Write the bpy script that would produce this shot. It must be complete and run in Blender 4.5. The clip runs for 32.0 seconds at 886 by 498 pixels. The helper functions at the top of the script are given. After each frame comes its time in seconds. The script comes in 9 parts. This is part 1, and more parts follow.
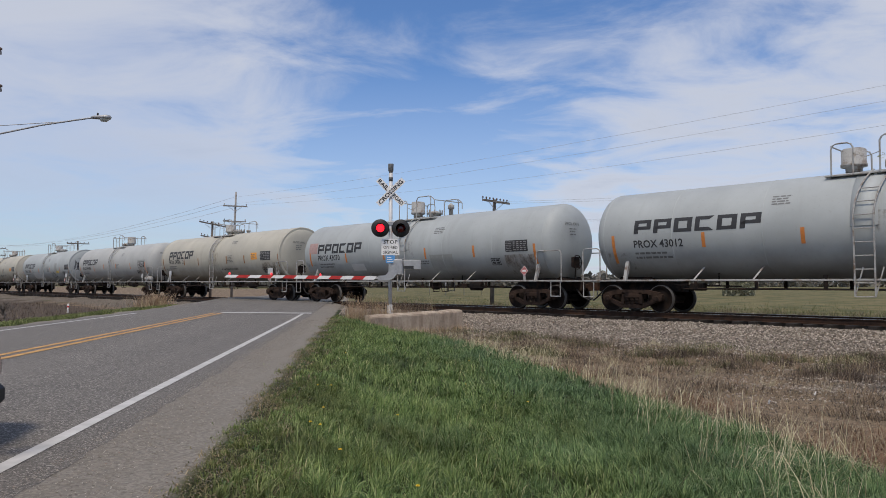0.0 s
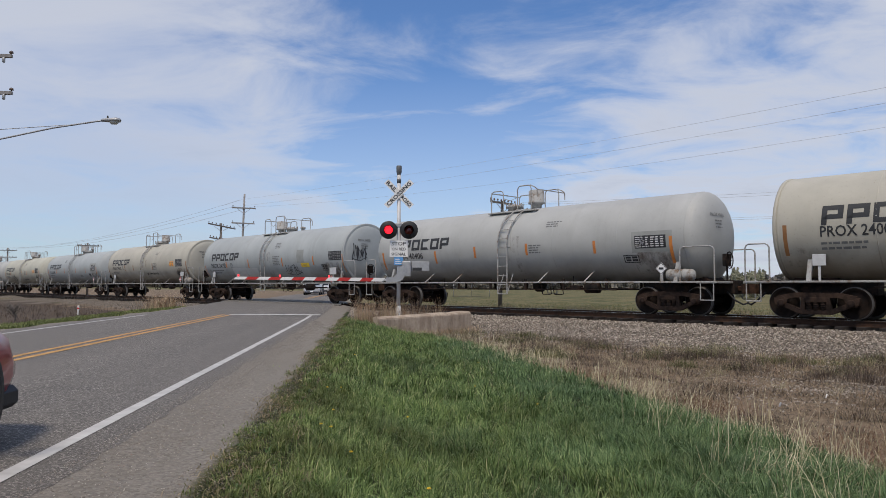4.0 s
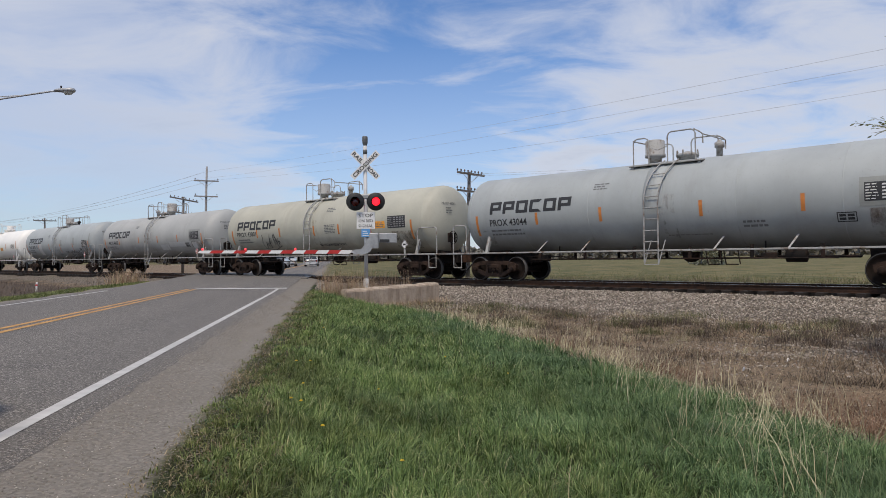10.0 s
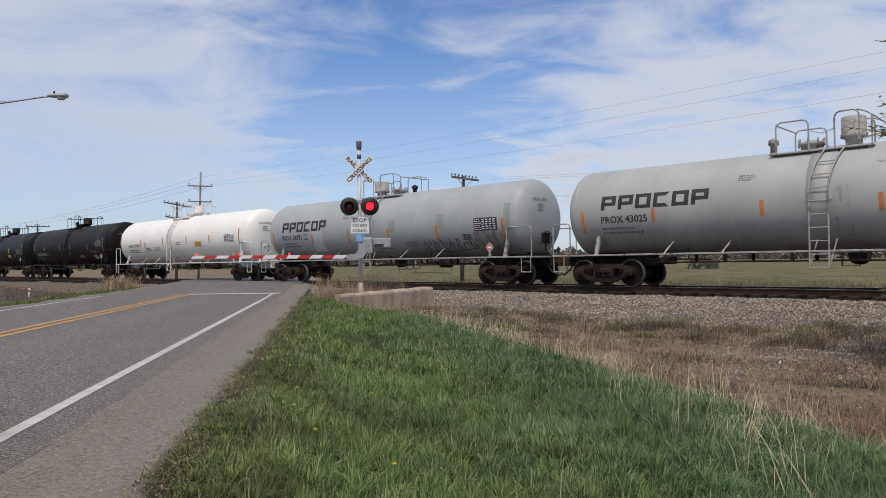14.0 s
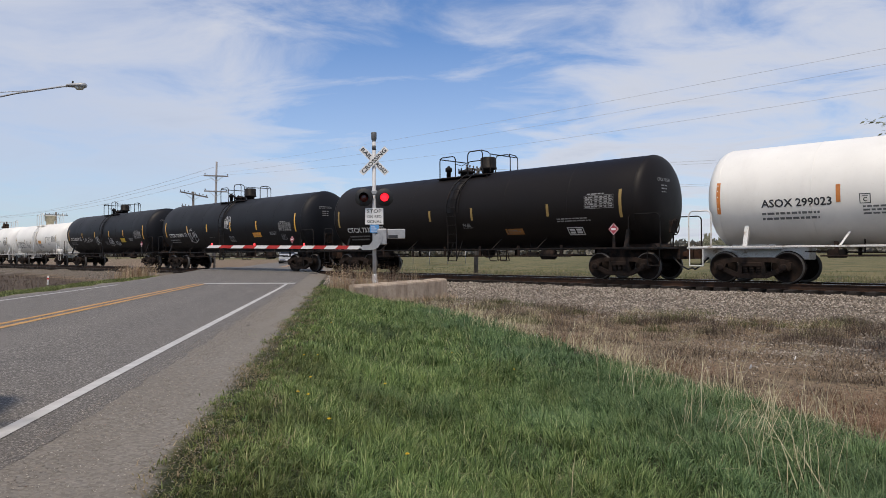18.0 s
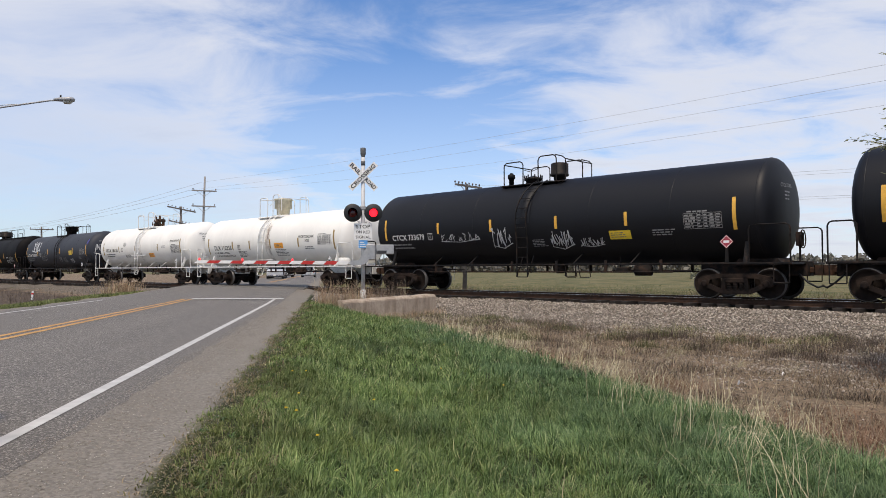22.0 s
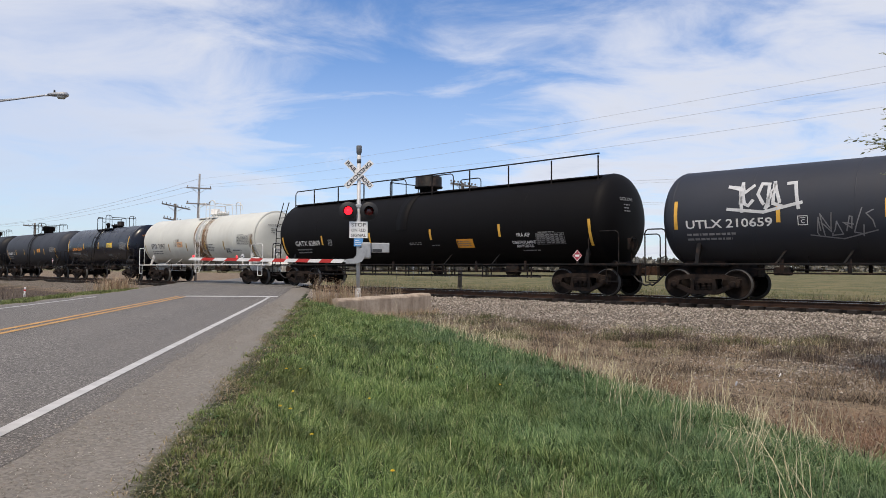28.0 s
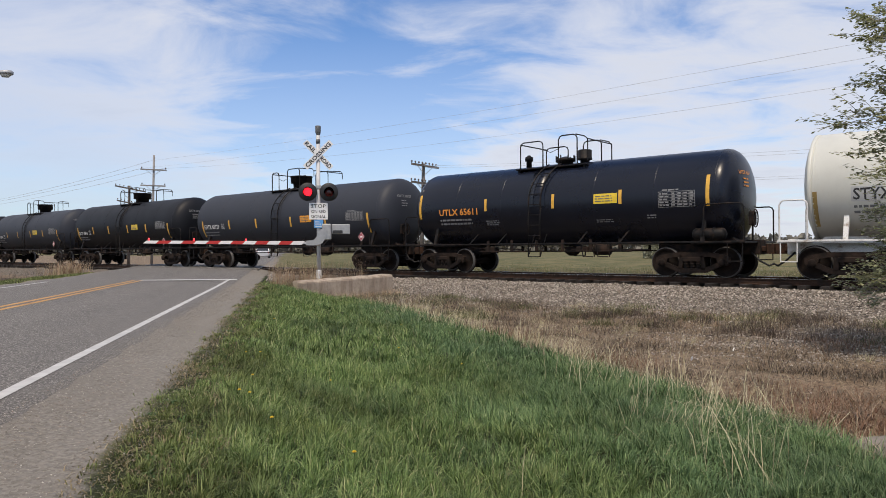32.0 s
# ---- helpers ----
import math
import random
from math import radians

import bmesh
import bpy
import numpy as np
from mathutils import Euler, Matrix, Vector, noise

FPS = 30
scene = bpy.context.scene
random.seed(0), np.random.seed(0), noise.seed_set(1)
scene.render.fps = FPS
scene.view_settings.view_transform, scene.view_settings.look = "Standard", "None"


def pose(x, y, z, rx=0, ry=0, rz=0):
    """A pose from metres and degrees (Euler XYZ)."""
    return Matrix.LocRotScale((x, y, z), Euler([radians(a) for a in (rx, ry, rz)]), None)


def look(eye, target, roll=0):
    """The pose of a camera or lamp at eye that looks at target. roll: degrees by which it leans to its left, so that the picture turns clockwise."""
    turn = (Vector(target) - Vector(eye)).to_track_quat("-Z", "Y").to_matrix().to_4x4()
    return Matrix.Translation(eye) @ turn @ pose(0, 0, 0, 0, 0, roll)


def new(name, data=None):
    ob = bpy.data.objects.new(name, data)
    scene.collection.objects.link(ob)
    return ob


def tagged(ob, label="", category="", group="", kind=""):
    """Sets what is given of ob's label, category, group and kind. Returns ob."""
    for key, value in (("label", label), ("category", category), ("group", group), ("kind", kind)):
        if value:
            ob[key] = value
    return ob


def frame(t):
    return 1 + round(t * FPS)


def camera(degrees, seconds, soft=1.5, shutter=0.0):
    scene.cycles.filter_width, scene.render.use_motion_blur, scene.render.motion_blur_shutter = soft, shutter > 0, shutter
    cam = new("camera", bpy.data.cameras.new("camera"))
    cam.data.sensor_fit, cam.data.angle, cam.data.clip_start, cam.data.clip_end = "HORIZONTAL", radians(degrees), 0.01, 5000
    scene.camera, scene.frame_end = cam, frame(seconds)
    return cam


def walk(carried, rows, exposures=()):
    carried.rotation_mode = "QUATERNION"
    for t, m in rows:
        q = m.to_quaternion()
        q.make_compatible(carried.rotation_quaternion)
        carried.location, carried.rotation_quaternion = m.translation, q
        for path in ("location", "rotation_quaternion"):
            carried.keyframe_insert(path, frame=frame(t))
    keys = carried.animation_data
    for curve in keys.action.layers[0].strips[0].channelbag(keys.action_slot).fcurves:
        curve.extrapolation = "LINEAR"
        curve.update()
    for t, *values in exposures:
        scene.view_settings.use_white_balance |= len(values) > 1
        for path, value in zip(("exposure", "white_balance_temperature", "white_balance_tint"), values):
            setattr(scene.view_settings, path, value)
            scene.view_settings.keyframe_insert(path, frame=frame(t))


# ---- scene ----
# ======== camera and its walk ========
cam = camera(64.19, 32.0, soft=0.6)
PATH = [
    (0.0, pose(0.033, -0.070, 1.065, 92.85, -0.10, 0.00)),
    (0.5, pose(0.048, -0.074, 1.062, 92.58, -0.02, -0.81)),
    (1.0, pose(0.052, -0.072, 1.069, 93.13, 0.16, -0.66)),
    (1.5, pose(0.043, -0.081, 1.066, 92.76, 0.03, -0.32)),
    (2.0, pose(0.043, -0.090, 1.064, 92.97, 0.21, -0.63)),
    (2.5, pose(0.043, -0.092, 1.068, 93.38, 0.32, -0.65)),
    (3.0, pose(0.039, -0.072, 1.064, 92.70, 0.64, -0.01)),
    (3.5, pose(0.029, -0.076, 1.068, 92.98, -0.02, 0.47)),
    (5.5, pose(-0.021, -0.027, 1.077, 92.37, 0.16, 1.01)),
    (6.0, pose(-0.018, 0.008, 1.061, 91.36, 0.06, 0.62)),
    (6.5, pose(-0.017, 0.044, 1.054, 90.50, 0.17, -0.45)),
    (7.0, pose(-0.013, -0.002, 1.064, 90.43, 0.12, -1.23)),
    (7.5, pose(-0.021, 0.024, 1.058, 90.30, 0.03, -2.38)),
    (8.0, pose(-0.010, 0.031, 1.063, 90.40, 0.15, -2.61)),
    (8.5, pose(-0.024, 0.043, 1.061, 90.50, -0.14, -2.72)),
    (9.0, pose(-0.004, 0.061, 1.073, 91.47, 0.30, -2.60)),
    (9.5, pose(-0.004, 0.037, 1.058, 90.80, 0.73, -2.07)),
    (10.0, pose(-0.009, 0.004, 1.065, 90.65, 0.64, -2.03)),
    (10.5, pose(-0.005, 0.016, 1.059, 90.77, 0.92, -1.56)),
    (11.0, pose(-0.008, 0.034, 1.056, 89.78, 0.61, -2.45)),
    (11.5, pose(-0.001, 0.014, 1.061, 90.35, 0.52, -3.03)),
    (12.0, pose(-0.001, 0.019, 1.053, 90.15, -0.08, -3.09)),
    (12.5, pose(-0.003, 0.002, 1.056, 90.69, 0.34, -2.50)),
    (13.0, pose(0.004, -0.018, 1.056, 90.80, 0.44, -2.22)),
    (13.5, pose(-0.004, -0.005, 1.056, 90.81, 0.48, -2.56)),
    (14.0, pose(0.007, -0.016, 1.058, 91.02, 0.82, -2.46)),
    (14.5, pose(0.011, -0.014, 1.067, 92.01, 0.66, -2.02)),
    (15.0, pose(0.009, 0.034, 1.053, 92.51, 0.53, -1.13)),
    (15.5, pose(0.002, 0.039, 1.056, 92.93, 0.55, -1.79)),
    (17.5, pose(0.006, -0.044, 1.067, 90.88, -0.14, -1.57)),
    (18.0, pose(0.007, -0.030, 1.063, 90.34, 0.32, -1.33)),
    (18.5, pose(0.004, -0.004, 1.068, 90.92, 0.24, -1.19)),
    (19.0, pose(0.013, -0.025, 1.062, 90.97, 0.73, -1.87)),
    (19.5, pose(0.007, -0.043, 1.067, 91.03, 0.31, -2.26)),
    (20.0, pose(-0.014, 0.021, 1.063, 90.83, -0.12, -2.85)),
    (20.5, pose(-0.014, -0.011, 1.067, 91.10, 0.36, -3.01)),
    (21.0, pose(-0.017, -0.019, 1.071, 91.30, 0.06, -2.65)),
    (21.5, pose(-0.015, -0.006, 1.057, 91.76, -0.04, -1.81)),
    (22.0, pose(-0.002, -0.031, 1.060, 91.61, 0.19, -2.26)),
    (22.5, pose(0.006, -0.009, 1.054, 91.63, 0.84, -1.79)),
    (23.0, pose(0.002, 0.011, 1.062, 91.29, 0.87, -2.34)),
    (23.5, pose(0.003, -0.026, 1.064, 90.53, 0.99, -2.59)),
    (24.0, pose(-0.014, -0.007, 1.067, 90.42, 0.69, -3.19)),
    (24.5, pose(0.003, -0.025, 1.069, 90.73, 0.11, -2.49)),
    (25.0, pose(0.005, 0.007, 1.057, 90.71, -0.35, -3.21)),
    (25.5, pose(0.006, 0.021, 1.058, 90.78, 0.30, -2.08)),
    (26.0, pose(0.014, -0.032, 1.062, 90.37, -0.09, -1.95)),
    (26.5, pose(0.022, -0.039, 1.070, 90.93, 0.37, -1.78)),
    (28.5, pose(-0.032, 0.084, 1.033, 91.59, -0.35, -2.82)),
    (29.0, pose(-0.034, 0.054, 1.043, 91.30, -0.25, -2.66)),
    (29.5, pose(-0.041, 0.055, 1.040, 91.56, -0.50, -2.34)),
    (30.0, pose(-0.041, 0.096, 1.030, 91.17, -0.30, -2.13)),
    (30.5, pose(-0.027, 0.069, 1.024, 90.07, -0.27, -3.05)),
    (31.0, pose(-0.025, 0.083, 1.026, 90.26, -0.31, -3.10)),
    (31.5, pose(-0.015, 0.087, 1.018, 90.18, 0.06, -4.89)),
    (32.0, pose(-0.008, 0.081, 1.035, 90.01, 0.36, -5.78)),
]
walk(cam, PATH, [(0.0, -0.05, 6420, 12), (5.0, -0.05, 6430, 12), (9.0, 0.01, 6450, 12), (15.0, 0.02, 6520, 12), (17.4, -0.12, 6550, 12), (18.5, 0.24, 6600, 12), (20.0, 0.34, 6650, 12), (22.0, 0.28, 6650, 12), (23.2, 0.12, 6600, 12), (24.0, -0.33, 6450, 11), (25.0, -0.56, 6080, 12), (26.0, -0.05, 6450, 12), (27.0, 0.20, 6560, 12), (29.0, 0.31, 6700, 12), (30.0, 0.19, 6650, 12), (32.0, 0.24, 6700, 12)])
FLASH_0, FLASH_STEP = 0.46, 0.658

# ======== world, sun and exposure ========
SUN_EL, SUN_AZ = 61.0, 197.0          # degrees; azimuth clockwise from +y
world = bpy.data.worlds.new("sky")
scene.world = world
world.use_nodes = True


def build_sky():
    nt = world.node_tree
    nt.nodes.clear()
    n, ln = nt.nodes.new, nt.links.new
    out, bg = n("ShaderNodeOutputWorld"), n("ShaderNodeBackground")
    sky = n("ShaderNodeTexSky")
    sky.sky_type, sky.sun_disc = "NISHITA", False
    sky.sun_elevation, sky.sun_rotation = radians(SUN_EL), radians(SUN_AZ)
    sky.air_density, sky.dust_density, sky.ozone_density = 1.0, 0.6, 1.5
    tc, sep = n("ShaderNodeTexCoord"), n("ShaderNodeSeparateXYZ")
    ln(tc.outputs["Generated"], sep.inputs[0])

    def m(op, a, b=None, c=None):
        k = n("ShaderNodeMath")
        k.operation = op
        for i, v in enumerate((a, b, c)):
            if v is None:
                continue
            if isinstance(v, (int, float)):
                k.inputs[i].default_value = v
            else:
                ln(v, k.inputs[i])
        return k.outputs[0]
    # the cloud layer as a plane above: direction / (height + small)
    h = m("ADD", m("MAXIMUM", sep.outputs[2], 0.0), 0.12)
    px_, py_ = m("DIVIDE", sep.outputs[0], h), m("DIVIDE", sep.outputs[1], h)
    comb = n("ShaderNodeCombineXYZ")
    ln(px_, comb.inputs[0]), ln(py_, comb.inputs[1])

    def cloud(scale, detail, rough, loc, rot, stretch, dist=0.6):
        mp, nz = n("ShaderNodeMapping"), n("ShaderNodeTexNoise")
        mp.inputs["Location"].default_value, mp.inputs["Rotation"].default_value = loc, (0, 0, radians(rot))
        mp.inputs["Scale"].default_value = stretch
        nz.inputs["Scale"].default_value, nz.inputs["Detail"].default_value = scale, detail
        nz.inputs["Roughness"].default_value, nz.inputs["Distortion"].default_value = rough, dist
        ln(comb.outputs[0], mp.inputs[0]), ln(mp.outputs[0], nz.inputs["Vector"])
        return nz.outputs[0]
    big = cloud(0.42, 3.0, 0.5, (3.1, 1.7, 0), 30, (1, 0.8, 1))
    fine = cloud(1.9, 10.0, 0.60, (0.4, 2.2, 0), 35, (0.85, 1.10, 1), 0.55)
    # a clear blue lane ahead, running up from the horizon
    lane = m("ABSOLUTE", m("SUBTRACT", m("ADD", px_, m("MULTIPLY", py_, 0.02)), 0.02))
    lane = m("MULTIPLY", m("SUBTRACT", lane, 0.52), 0.29)
    lane = m("MINIMUM", m("MAXIMUM", lane, -0.16), 0.09)
    # over the road the cloud thins to a smooth milky veil
    side = m("MINIMUM", m("MAXIMUM", m("MULTIPLY", m("SUBTRACT", -0.25, px_), 0.8), 0.0), 1.0)
    fine = m("ADD", fine, m("MULTIPLY", m("SUBTRACT", 0.555, fine), m("MULTIPLY", side, 0.50)))
    dens = m("ADD", m("ADD", m("MULTIPLY", big, 0.30), m("MULTIPLY", fine, 0.86)), lane)
    ramp = n("ShaderNodeValToRGB")
    ramp.color_ramp.interpolation = "EASE"
    ramp.color_ramp.elements[0].position, ramp.color_ramp.elements[1].position = 0.38, 0.78
    ln(dens, ramp.inputs[0])
    # thick cloud bottoms are a little greyer
    shade = n("ShaderNodeValToRGB")
    shade.color_ramp.elements[0].position, shade.color_ramp.elements[1].position = 0.60, 0.84
    shade.color_ramp.elements[0].color, shade.color_ramp.elements[1].color = (6.15, 6.4, 6.95, 1), (5.0, 5.4, 6.2, 1)
    ln(dens, shade.inputs[0])
    haze = n("ShaderNodeValToRGB")
    haze.color_ramp.elements[0].position, haze.color_ramp.elements[1].position = 0.0, 0.30
    haze.color_ramp.elements[0].color, haze.color_ramp.elements[1].color = (0.55, 0.55, 0.55, 1), (0, 0, 0, 1)
    ln(sep.outputs[2], haze.inputs[0])
    fac = m("MAXIMUM", m("MULTIPLY", ramp.outputs[0], 0.93), haze.outputs[0])
    # the veil over the road turns bluer towards the horizon
    low = m("MAXIMUM", m("SUBTRACT", 1.0, m("MULTIPLY", m("MAXIMUM", sep.outputs[2], 0.0), 3.4)), 0.0)
    fac = m("MULTIPLY", fac, m("SUBTRACT", 1.0, m("MULTIPLY", m("MULTIPLY", side, low), 0.50)))
    mix = n("ShaderNodeMix")
    mix.data_type = "RGBA"
    blue = n("ShaderNodeMix")
    blue.data_type, blue.blend_type = "RGBA", "MULTIPLY"
    blue.inputs["Factor"].default_value, blue.inputs["B"].default_value = 1.0, (0.69, 0.92, 1.20, 1)
    ln(sky.outputs[0], blue.inputs["A"])
    ln(fac, mix.inputs["Factor"]), ln(blue.outputs["Result"], mix.inputs["A"]), ln(shade.outputs[0], mix.inputs["B"])
    bg.inputs[1].default_value = 0.11
    ln(mix.outputs["Result"], bg.inputs[0]), ln(bg.outputs[0], out.inputs[0])


build_sky()
sun = new("sun", bpy.data.lights.new("sun", "SUN"))
sun.data.energy, sun.data.angle, sun.data.color = 2.8, radians(10), (1.0, 0.87, 0.69)
_el, _az = radians(SUN_EL), radians(SUN_AZ)
_s = Vector((math.sin(_az) * math.cos(_el), math.cos(_az) * math.cos(_el), math.sin(_el)))
sun.matrix_world = look(_s * 50, (0, 0, 0))

# ======== materials ========
MATS = {}


class Nodes:
    """Short hands for a node material."""
    def __init__(self, name):
        self.mat = bpy.data.materials.new(name)
        self.mat.use_nodes = True
        self.t = self.mat.node_tree
        self.b = self.t.nodes["Principled BSDF"]
        self.obj = None

    def n(self, kind, **inputs):
        k = self.t.nodes.new(kind)
        for key, v in inputs.items():
            self.set(k, key.replace("_", " "), v)
        return k

    def set(self, node, key, v):
        s = node.inputs[key]
        if hasattr(v, "is_output"):
            self.t.links.new(v, s)
        else:
            s.default_value = v

    def coord(self, stretch=(1, 1, 1), world=False):
        if world:
            src = self.n("ShaderNodeNewGeometry").outputs["Position"]
        else:
            src = self.n("ShaderNodeTexCoord").outputs["Object"]
        if stretch == (1, 1, 1):
            return src
        mp = self.n("ShaderNodeMapping")
        mp.inputs["Scale"].default_value = stretch
        self.t.links.new(src, mp.inputs[0])
        return mp.outputs[0]

    def noise(self, scale, detail=4, rough=0.55, vec=None):
        k = self.n("ShaderNodeTexNoise", Scale=scale, Detail=detail, Roughness=rough)
        self.t.links.new(vec if vec is not None else self.coord(), k.inputs["Vector"])
        return k.outputs[0]

    def ramp(self, fac, stops):
        k = self.n("ShaderNodeValToRGB")
        self.t.links.new(fac, k.inputs[0])
        e = k.color_ramp.elements
        while len(e) < len(stops):
            e.new(0.5)
        for el, (p, c) in zip(e, stops):
            el.position = p
            el.color = (c, c, c, 1) if isinstance(c, (int, float)) else (*c, 1)
        return k.outputs[0]

    def mix(self, fac, a, b, mode="MIX"):
        k = self.n("ShaderNodeMix")
        k.data_type, k.blend_type = "RGBA", mode
        for key, v in (("Factor", fac), ("A", a), ("B", b)):
            if isinstance(v, tuple) and len(v) == 3:
                v = (*v, 1)
            self.set(k, key, v) if key != "Factor" else self.set(k, "Factor", v)
        return k.outputs["Result"]

    def math(self, op, a, b=0.0):
        k = self.n("ShaderNodeMath")
        k.operation = op
        self.set_i(k, 0, a), self.set_i(k, 1, b)
        return k.outputs[0]

    def set_i(self, node, i, v):
        if hasattr(v, "is_output"):
            self.t.links.new(v, node.inputs[i])
        else:
            node.inputs[i].default_value = v

    def random(self):
        return self.n("ShaderNodeObjectInfo").outputs["Random"]

    def island(self):
        return self.n("ShaderNodeNewGeometry").outputs["Random Per Island"]

    def done(self, color, rough=0.7, metal=0.0, bump=None, strength=0.3, dist=0.01, **more):
        self.set(self.b, "Base Color", (*color, 1) if isinstance(color, tuple) and len(color) == 3 else color)
        self.set(self.b, "Roughness", rough)
        self.set(self.b, "Metallic", metal)
        if bump is not None:
            k = self.n("ShaderNodeBump", Strength=strength, Distance=dist)
            self.t.links.new(bump, k.inputs["Height"])
            self.t.links.new(k.outputs[0], self.b.inputs["Normal"])
        for key, v in more.items():
            self.set(self.b, key.replace("_", " "), v)
        return self.mat


def simple(name, color, rough=0.6, metal=0.0, var=0.25, scale=6.0, **more):
    """A surface of one colour with grime at two scales."""
    if name in MATS:
        return MATS[name]
    k = Nodes(name)
    f1, f2 = k.noise(scale, 5, 0.6), k.noise(scale * 9, 3, 0.5)
    d = tuple(c * (1 - var) for c in color)
    li = tuple(min(1, c * (1 + var * 0.5)) for c in color)
    c = k.mix(k.ramp(f1, [(0.3, 0), (0.7, 1)]), d, li)
    c = k.mix(k.math("MULTIPLY", f2, 0.35 * var), c, (0.02, 0.018, 0.015))
    MATS[name] = k.done(c, k.math("ADD", k.math("MULTIPLY", f1, 0.25), rough - 0.12), metal, f2, 0.15, 0.004, **more)
    return MATS[name]


def tank_paint(name, color, dirt_shade, rough, streak=(0.10, 0.075, 0.05), spec=0.5):
    """Tank car paint: dust, drips running down, and road grime with painted belly shade from below. x runs along the
    car, z up from the rail.
    """
    if name in MATS:
        return MATS[name]
    k = Nodes(name)
    rnd = k.random()
    v = k.coord()
    off = k.n("ShaderNodeVectorMath")
    off.operation = "ADD"
    k.t.links.new(v, off.inputs[0])
    cb = k.n("ShaderNodeCombineXYZ")
    k.t.links.new(k.math("MULTIPLY", rnd, 60.0), cb.inputs[0])
    k.t.links.new(cb.outputs[0], off.inputs[1])
    v2 = off.outputs[0]

    def mapped(s):
        mp = k.n("ShaderNodeMapping")
        mp.inputs["Scale"].default_value = s
        k.t.links.new(v2, mp.inputs[0])
        return mp.outputs[0]
    patch = k.noise(0.6, 5, 0.6, v2)
    drips = k.noise(1.0, 4, 0.65, mapped((1.7, 0.4, 0.3)))
    speck = k.noise(14, 4, 0.6, v2)
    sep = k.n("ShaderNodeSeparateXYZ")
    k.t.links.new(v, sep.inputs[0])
    # low: road grime plus belly shade, both put into the colour
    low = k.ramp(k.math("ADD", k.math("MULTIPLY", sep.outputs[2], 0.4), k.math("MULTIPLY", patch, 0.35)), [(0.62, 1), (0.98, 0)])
    c = k.mix(k.ramp(patch, [(0.35, 0), (0.7, 1)]), tuple(x * (1 - 0.18 * dirt_shade) for x in color), tuple(min(1, x * 1.05) for x in color))
    c = k.mix(k.math("MULTIPLY", k.ramp(drips, [(0.54, 0), (0.78, 1)]), 0.20 * dirt_shade), c, streak)
    c = k.mix(k.math("MULTIPLY", low, 0.78 * dirt_shade), c, tuple(x * 0.65 for x in streak))
    c = k.mix(k.math("MULTIPLY", k.ramp(speck, [(0.6, 0), (0.75, 1)]), 0.25 * dirt_shade), c, streak)
    r = k.math("ADD", k.math("MULTIPLY", patch, 0.25), rough - 0.1)
    MATS[name] = k.done(c, r, 0.0, k.noise(1.3, 3, 0.5, v2), 0.08, 0.03, Specular_IOR_Level=spec)
    return MATS[name]


def stain(name, color, cover, stretch):
    """A thin film of rust run over the paint, broken up by its own streaks."""
    k = Nodes(name)
    n1, n2 = k.noise(1.6, 5, 0.65, k.coord(stretch)), k.noise(9, 4, 0.6)
    a = k.ramp(k.math("ADD", k.math("MULTIPLY", n1, 0.75), k.math("MULTIPLY", n2, 0.25)), [(0.56 - 0.2 * cover, 0), (0.80 - 0.2 * cover, 0.75)])
    return k.done(k.mix(n2, color, tuple(x * 0.6 for x in color)), 0.85, Alpha=a)


def asphalt():
    k = Nodes("asphalt")
    v = k.coord(world=True)
    big, mid, grain = k.noise(0.25, 4, 0.6, v), k.noise(2.5, 5, 0.6, v), k.noise(90, 3, 0.7, v)
    c = k.mix(k.ramp(big, [(0.35, 0), (0.65, 1)]), (0.049, 0.044, 0.039), (0.080, 0.072, 0.063))
    dot = k.n("ShaderNodeVectorMath")
    dot.operation = "DOT_PRODUCT"
    k.t.links.new(v, dot.inputs[0])
    dot.inputs[1].default_value = (0.9935, 0.1135, 0)
    across = k.n("ShaderNodeTexNoise", Scale=0.9, Detail=4.0)
    across.noise_dimensions = "1D"
    k.t.links.new(k.math("ADD", dot.outputs["Value"], k.math("MULTIPLY", mid, 0.35)), across.inputs["W"])
    c = k.mix(k.ramp(across.outputs[0], [(0.36, 0), (0.60, 0.85)]), c, (0.114, 0.103, 0.090))
    chip = k.noise(46, 2, 0.7, v)
    c = k.mix(k.ramp(chip, [(0.56, 0), (0.62, 0.9)]), c, (0.40, 0.375, 0.335))
    c = k.mix(k.ramp(chip, [(0.38, 0.85), (0.46, 0)]), c, (0.026, 0.024, 0.022))
    c = k.mix(k.ramp(mid, [(0.4, 0), (0.75, 0.6)]), c, (0.122, 0.111, 0.098))
    c = k.mix(k.ramp(grain, [(0.46, 0), (0.62, 0.5)]), c, (0.22, 0.208, 0.19))
    c = k.mix(k.ramp(grain, [(0.28, 0.7), (0.42, 0)]), c, (0.03, 0.03, 0.03))
    # cracks
    vo = k.n("ShaderNodeTexVoronoi", Scale=0.45)
    vo.feature = "DISTANCE_TO_EDGE"
    wob = k.n("ShaderNodeMix")
    wob.data_type = "RGBA"
    wob.inputs["Factor"].default_value = 0.25
    k.t.links.new(v, wob.inputs["A"])
    nz = k.n("ShaderNodeTexNoise", Scale=1.2, Detail=6.0)
    k.t.links.new(v, nz.inputs["Vector"])
    k.t.links.new(nz.outputs["Color"], wob.inputs["B"])
    k.t.links.new(wob.outputs["Result"], vo.inputs["Vector"])
    c = k.mix(k.ramp(vo.outputs["Distance"], [(0.0, 0.4), (0.005, 0)]), c, (0.03, 0.03, 0.03))
    return k.done(c, 0.85, 0, grain, 0.5, 0.006)


